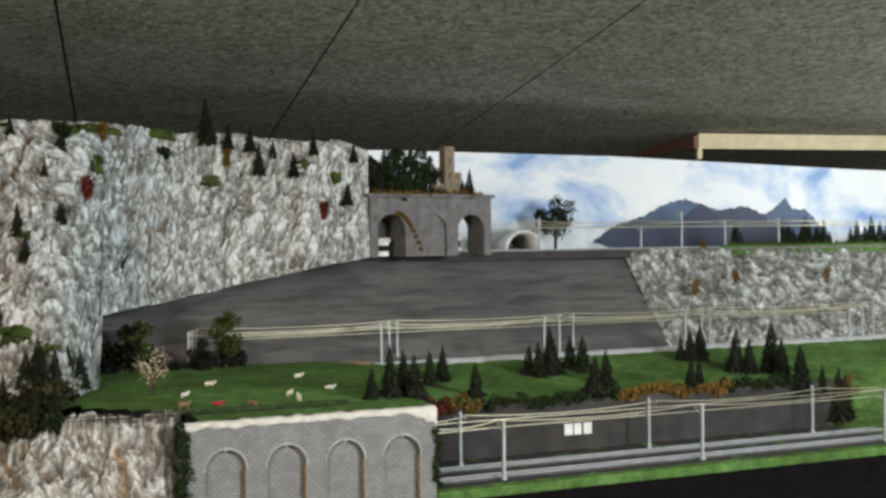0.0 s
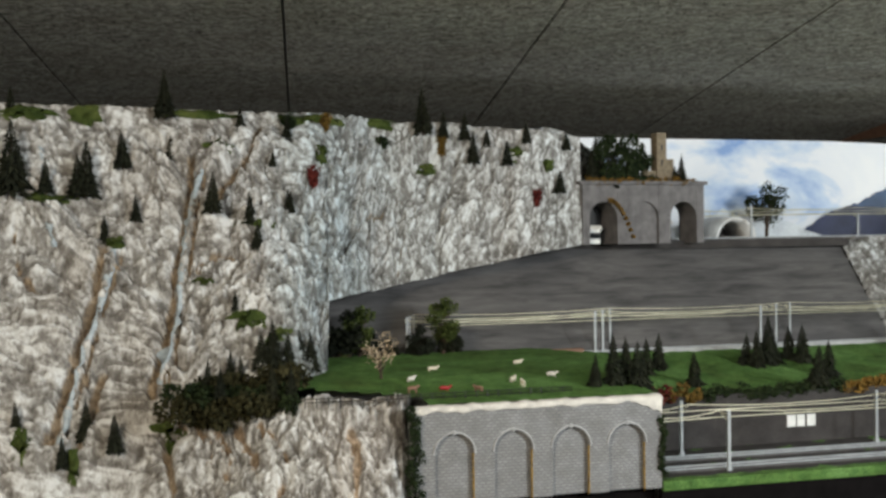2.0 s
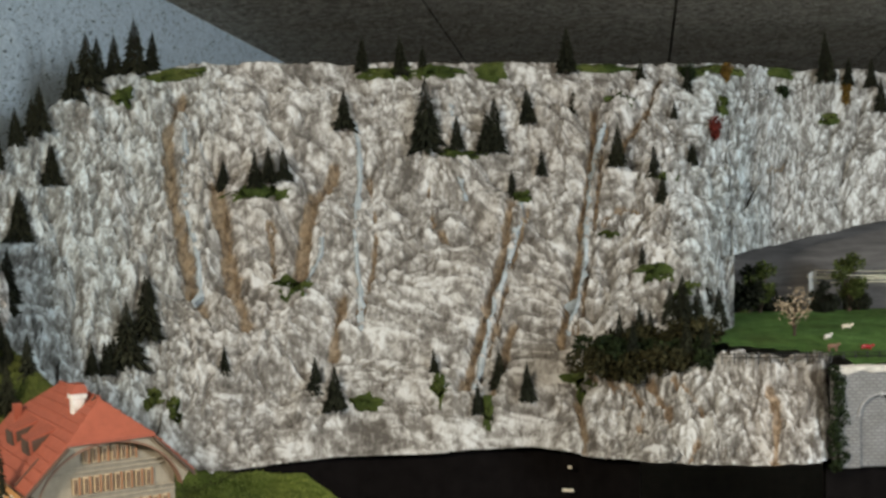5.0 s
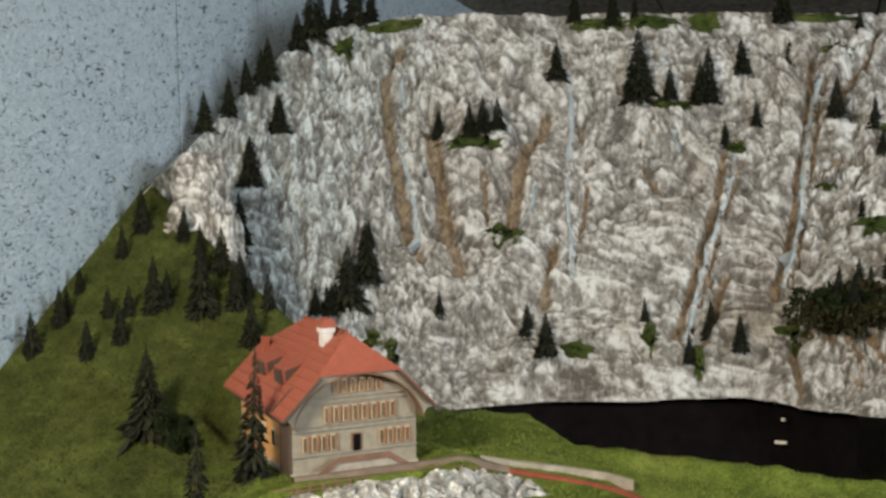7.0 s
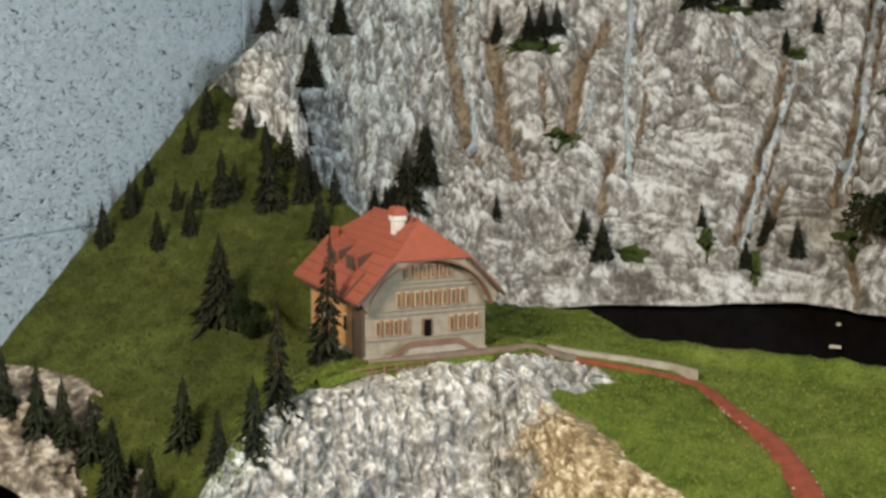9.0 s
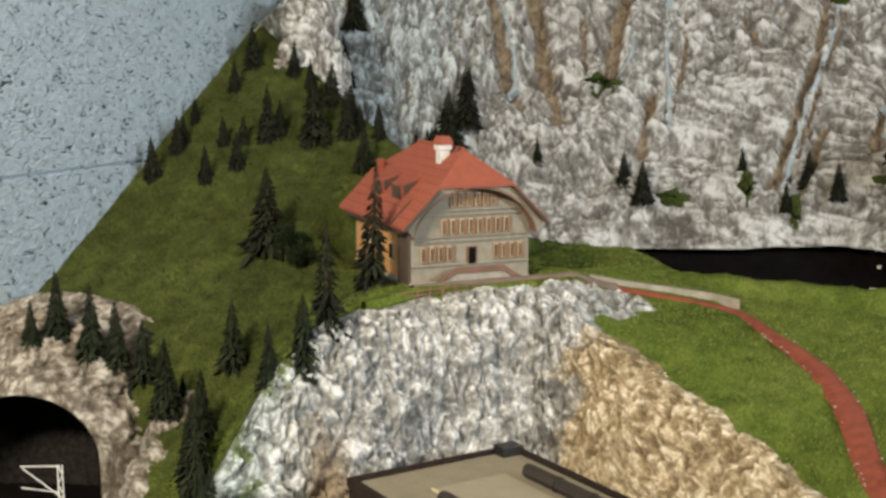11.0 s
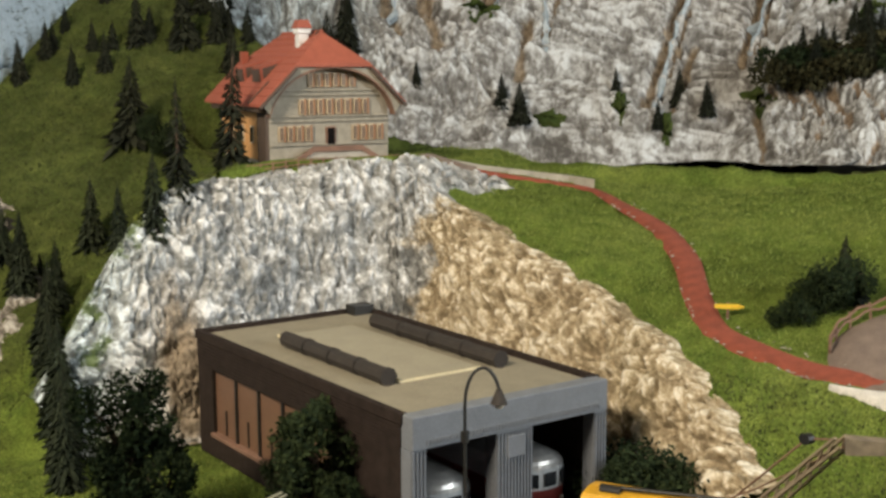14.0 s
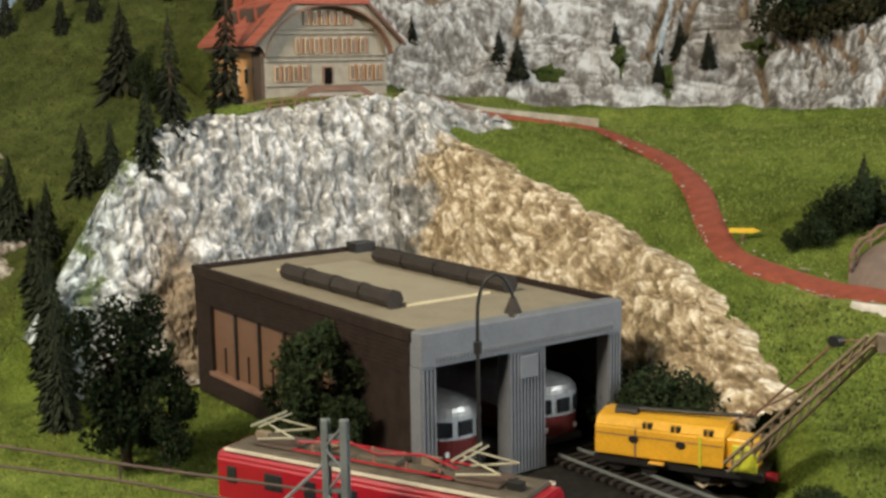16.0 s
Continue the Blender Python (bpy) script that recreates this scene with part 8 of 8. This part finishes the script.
stand(FIRS, [(-0.495, 1.463, 1.028, 0.053), (-0.478, 1.465, 1.03, 0.065), (-0.464, 1.479, 1.031, 0.048), (-0.46, 1.516, 1.023, 0.058), (-0.446, 1.525, 1.025, 0.051), (-0.515, 1.443, 1.013, 0.04), (-0.543, 1.405, 1.009, 0.044), (-0.52, 1.381, 1.01, 0.037), (-0.432, 1.373, 1.007, 0.043), (-0.456, 1.379, 1.008, 0.044), (-0.556, 1.411, 0.988, 0.045)], "firs beside the meadow", 4, label="dark green model fir in a clump by the meadow")
stand(FIRS, [(-0.066, 1.526, 1.006, 0.069), (-0.051, 1.561, 1.009, 0.057), (-0.036, 1.529, 1.005, 0.058), (-0.004, 1.858, 0.987, 0.058), (-0.022, 1.81, 0.986, 0.056), (-0.089, 1.51, 1.006, 0.043), (0.044, 1.772, 0.973, 0.054), (0.129, 1.922, 0.988, 0.051), (0.146, 1.91, 0.985, 0.059), (0.166, 1.934, 0.986, 0.08), (0.199, 1.978, 0.99, 0.056), (0.218, 1.959, 0.987, 0.062), (0.213, 1.778, 0.98, 0.056), (0.243, 1.872, 0.975, 0.059), (0.394, 2.071, 0.992, 0.048), (0.41, 2.071, 0.992, 0.055), (0.429, 2.08, 0.991, 0.066), (0.367, 1.854, 0.977, 0.044), (0.392, 1.916, 0.971, 0.042), (0.468, 2.004, 0.979, 0.075), (0.489, 1.993, 0.976, 0.064), (0.53, 2.015, 0.977, 0.086)], "firs on the meadow", 5, label="dark green model fir on the bright meadow")
stand(FIRS, [(0.54, 1.979, 0.972, 0.068), (0.556, 1.936, 0.955, 0.077), (0.593, 1.953, 0.952, 0.047), (0.62, 1.965, 0.907, 0.084), (0.636, 1.971, 0.906, 0.074)], "firs on the meadow", 27, label="dark green model fir on the bright meadow")
stand(FIRS, [(-1.195, 0.773, 0.988, 0.048), (-1.196, 0.811, 1.014, 0.042), (-1.198, 0.824, 1.021, 0.035), (-1.135, 0.791, 0.987, 0.041), (-1.117, 0.819, 0.999, 0.043), (-1.155, 0.839, 1.021, 0.035), (-1.115, 0.866, 1.027, 0.062), (-1.106, 0.875, 1.031, 0.042), (-1.207, 0.945, 1.103, 0.053), (-1.23, 1.045, 1.136, 0.062), (-1.239, 1.09, 1.219, 0.051), (-1.218, 1.112, 1.238, 0.05), (-1.063, 0.883, 1.026, 0.069), (-1.035, 0.903, 1.03, 0.054), (-0.988, 0.87, 0.999, 0.051), (-1.198, 1.101, 1.078, 0.066), (-1.206, 1.135, 1.156, 0.060), (-1.197, 1.182, 1.219, 0.051), (-1.131, 1.189, 0.985, 0.039), (-1.123, 1.197, 0.989, 0.04), (-1.1, 1.235, 1.024, 0.081), (-1.201, 0.907, 1.077, 0.04)], "firs on the hillside", 6, label="dark green model fir on the grassy hillside")
stand(FIRS, [(-1.209, 1.086, 1.095, 0.031), (-1.014, 0.749, 0.931, 0.084), (-1.208, 0.851, 1.043, 0.031), (-1.137, 0.85, 1.022, 0.034)], "firs on the hillside", 28, label="dark green model fir on the grassy hillside")
stand(TALL_FIRS, [(-0.814, 0.596, 0.900, 0.097), (-0.857, 0.709, 0.915, 0.116)], "tall spruces beside the house", 9, label="tall slender green model spruce beside the farmhouse")
stand(GREEN_FIRS, [(-0.816, 0.569, 0.877, 0.065), (-0.835, 0.551, 0.868, 0.051), (-0.95, 0.631, 0.848, 0.064), (-0.967, 0.567, 0.82, 0.069), (-0.925, 0.567, 0.805, 0.063), (-0.902, 0.534, 0.78, 0.076), (-0.831, 0.481, 0.759, 0.069), (-0.817, 0.473, 0.729, 0.074), (-0.775, 0.434, 0.719, 0.061), (-0.772, 0.43, 0.716, 0.066), (-0.79, 0.444, 0.72, 0.05), (-0.805, 0.457, 0.727, 0.068), (-0.835, 0.48, 0.739, 0.066), (-0.86, 0.5, 0.751, 0.068), (-0.885, 0.52, 0.763, 0.064), (-0.91, 0.542, 0.773, 0.064), (-0.935, 0.565, 0.785, 0.062), (-0.925, 0.548, 0.776, 0.05)], "firs beside the rock face", 7, label="green model fir beside the white rock face")
stand(GREEN_FIRS, [(-1.092, 0.56, 0.868, 0.066), (-1.058, 0.567, 0.856, 0.068), (-1.038, 0.578, 0.848, 0.063), (-1.015, 0.588, 0.837, 0.057), (-0.968, 0.569, 0.821, 0.061), (-1.098, 0.536, 0.87, 0.041), (-0.97, 0.59, 0.827, 0.024)], "firs above the tunnel", 8, label="green model fir above the tunnel mouth")

stand(FIRS, [(-1.150, 0.950, 1.092, 0.045), (-1.120, 0.944, 1.078, 0.038), (-1.085, 0.938, 1.064, 0.050), (-1.050, 0.928, 1.048, 0.042), (-1.030, 0.918, 1.036, 0.034), (-1.000, 0.912, 1.024, 0.046), (-1.10, 0.925, 1.062, 0.040)], "firs along the hill's edge", 23, label="dark green model fir along the hill's edge")
retire(FIRS + GREEN_FIRS + TALL_FIRS)
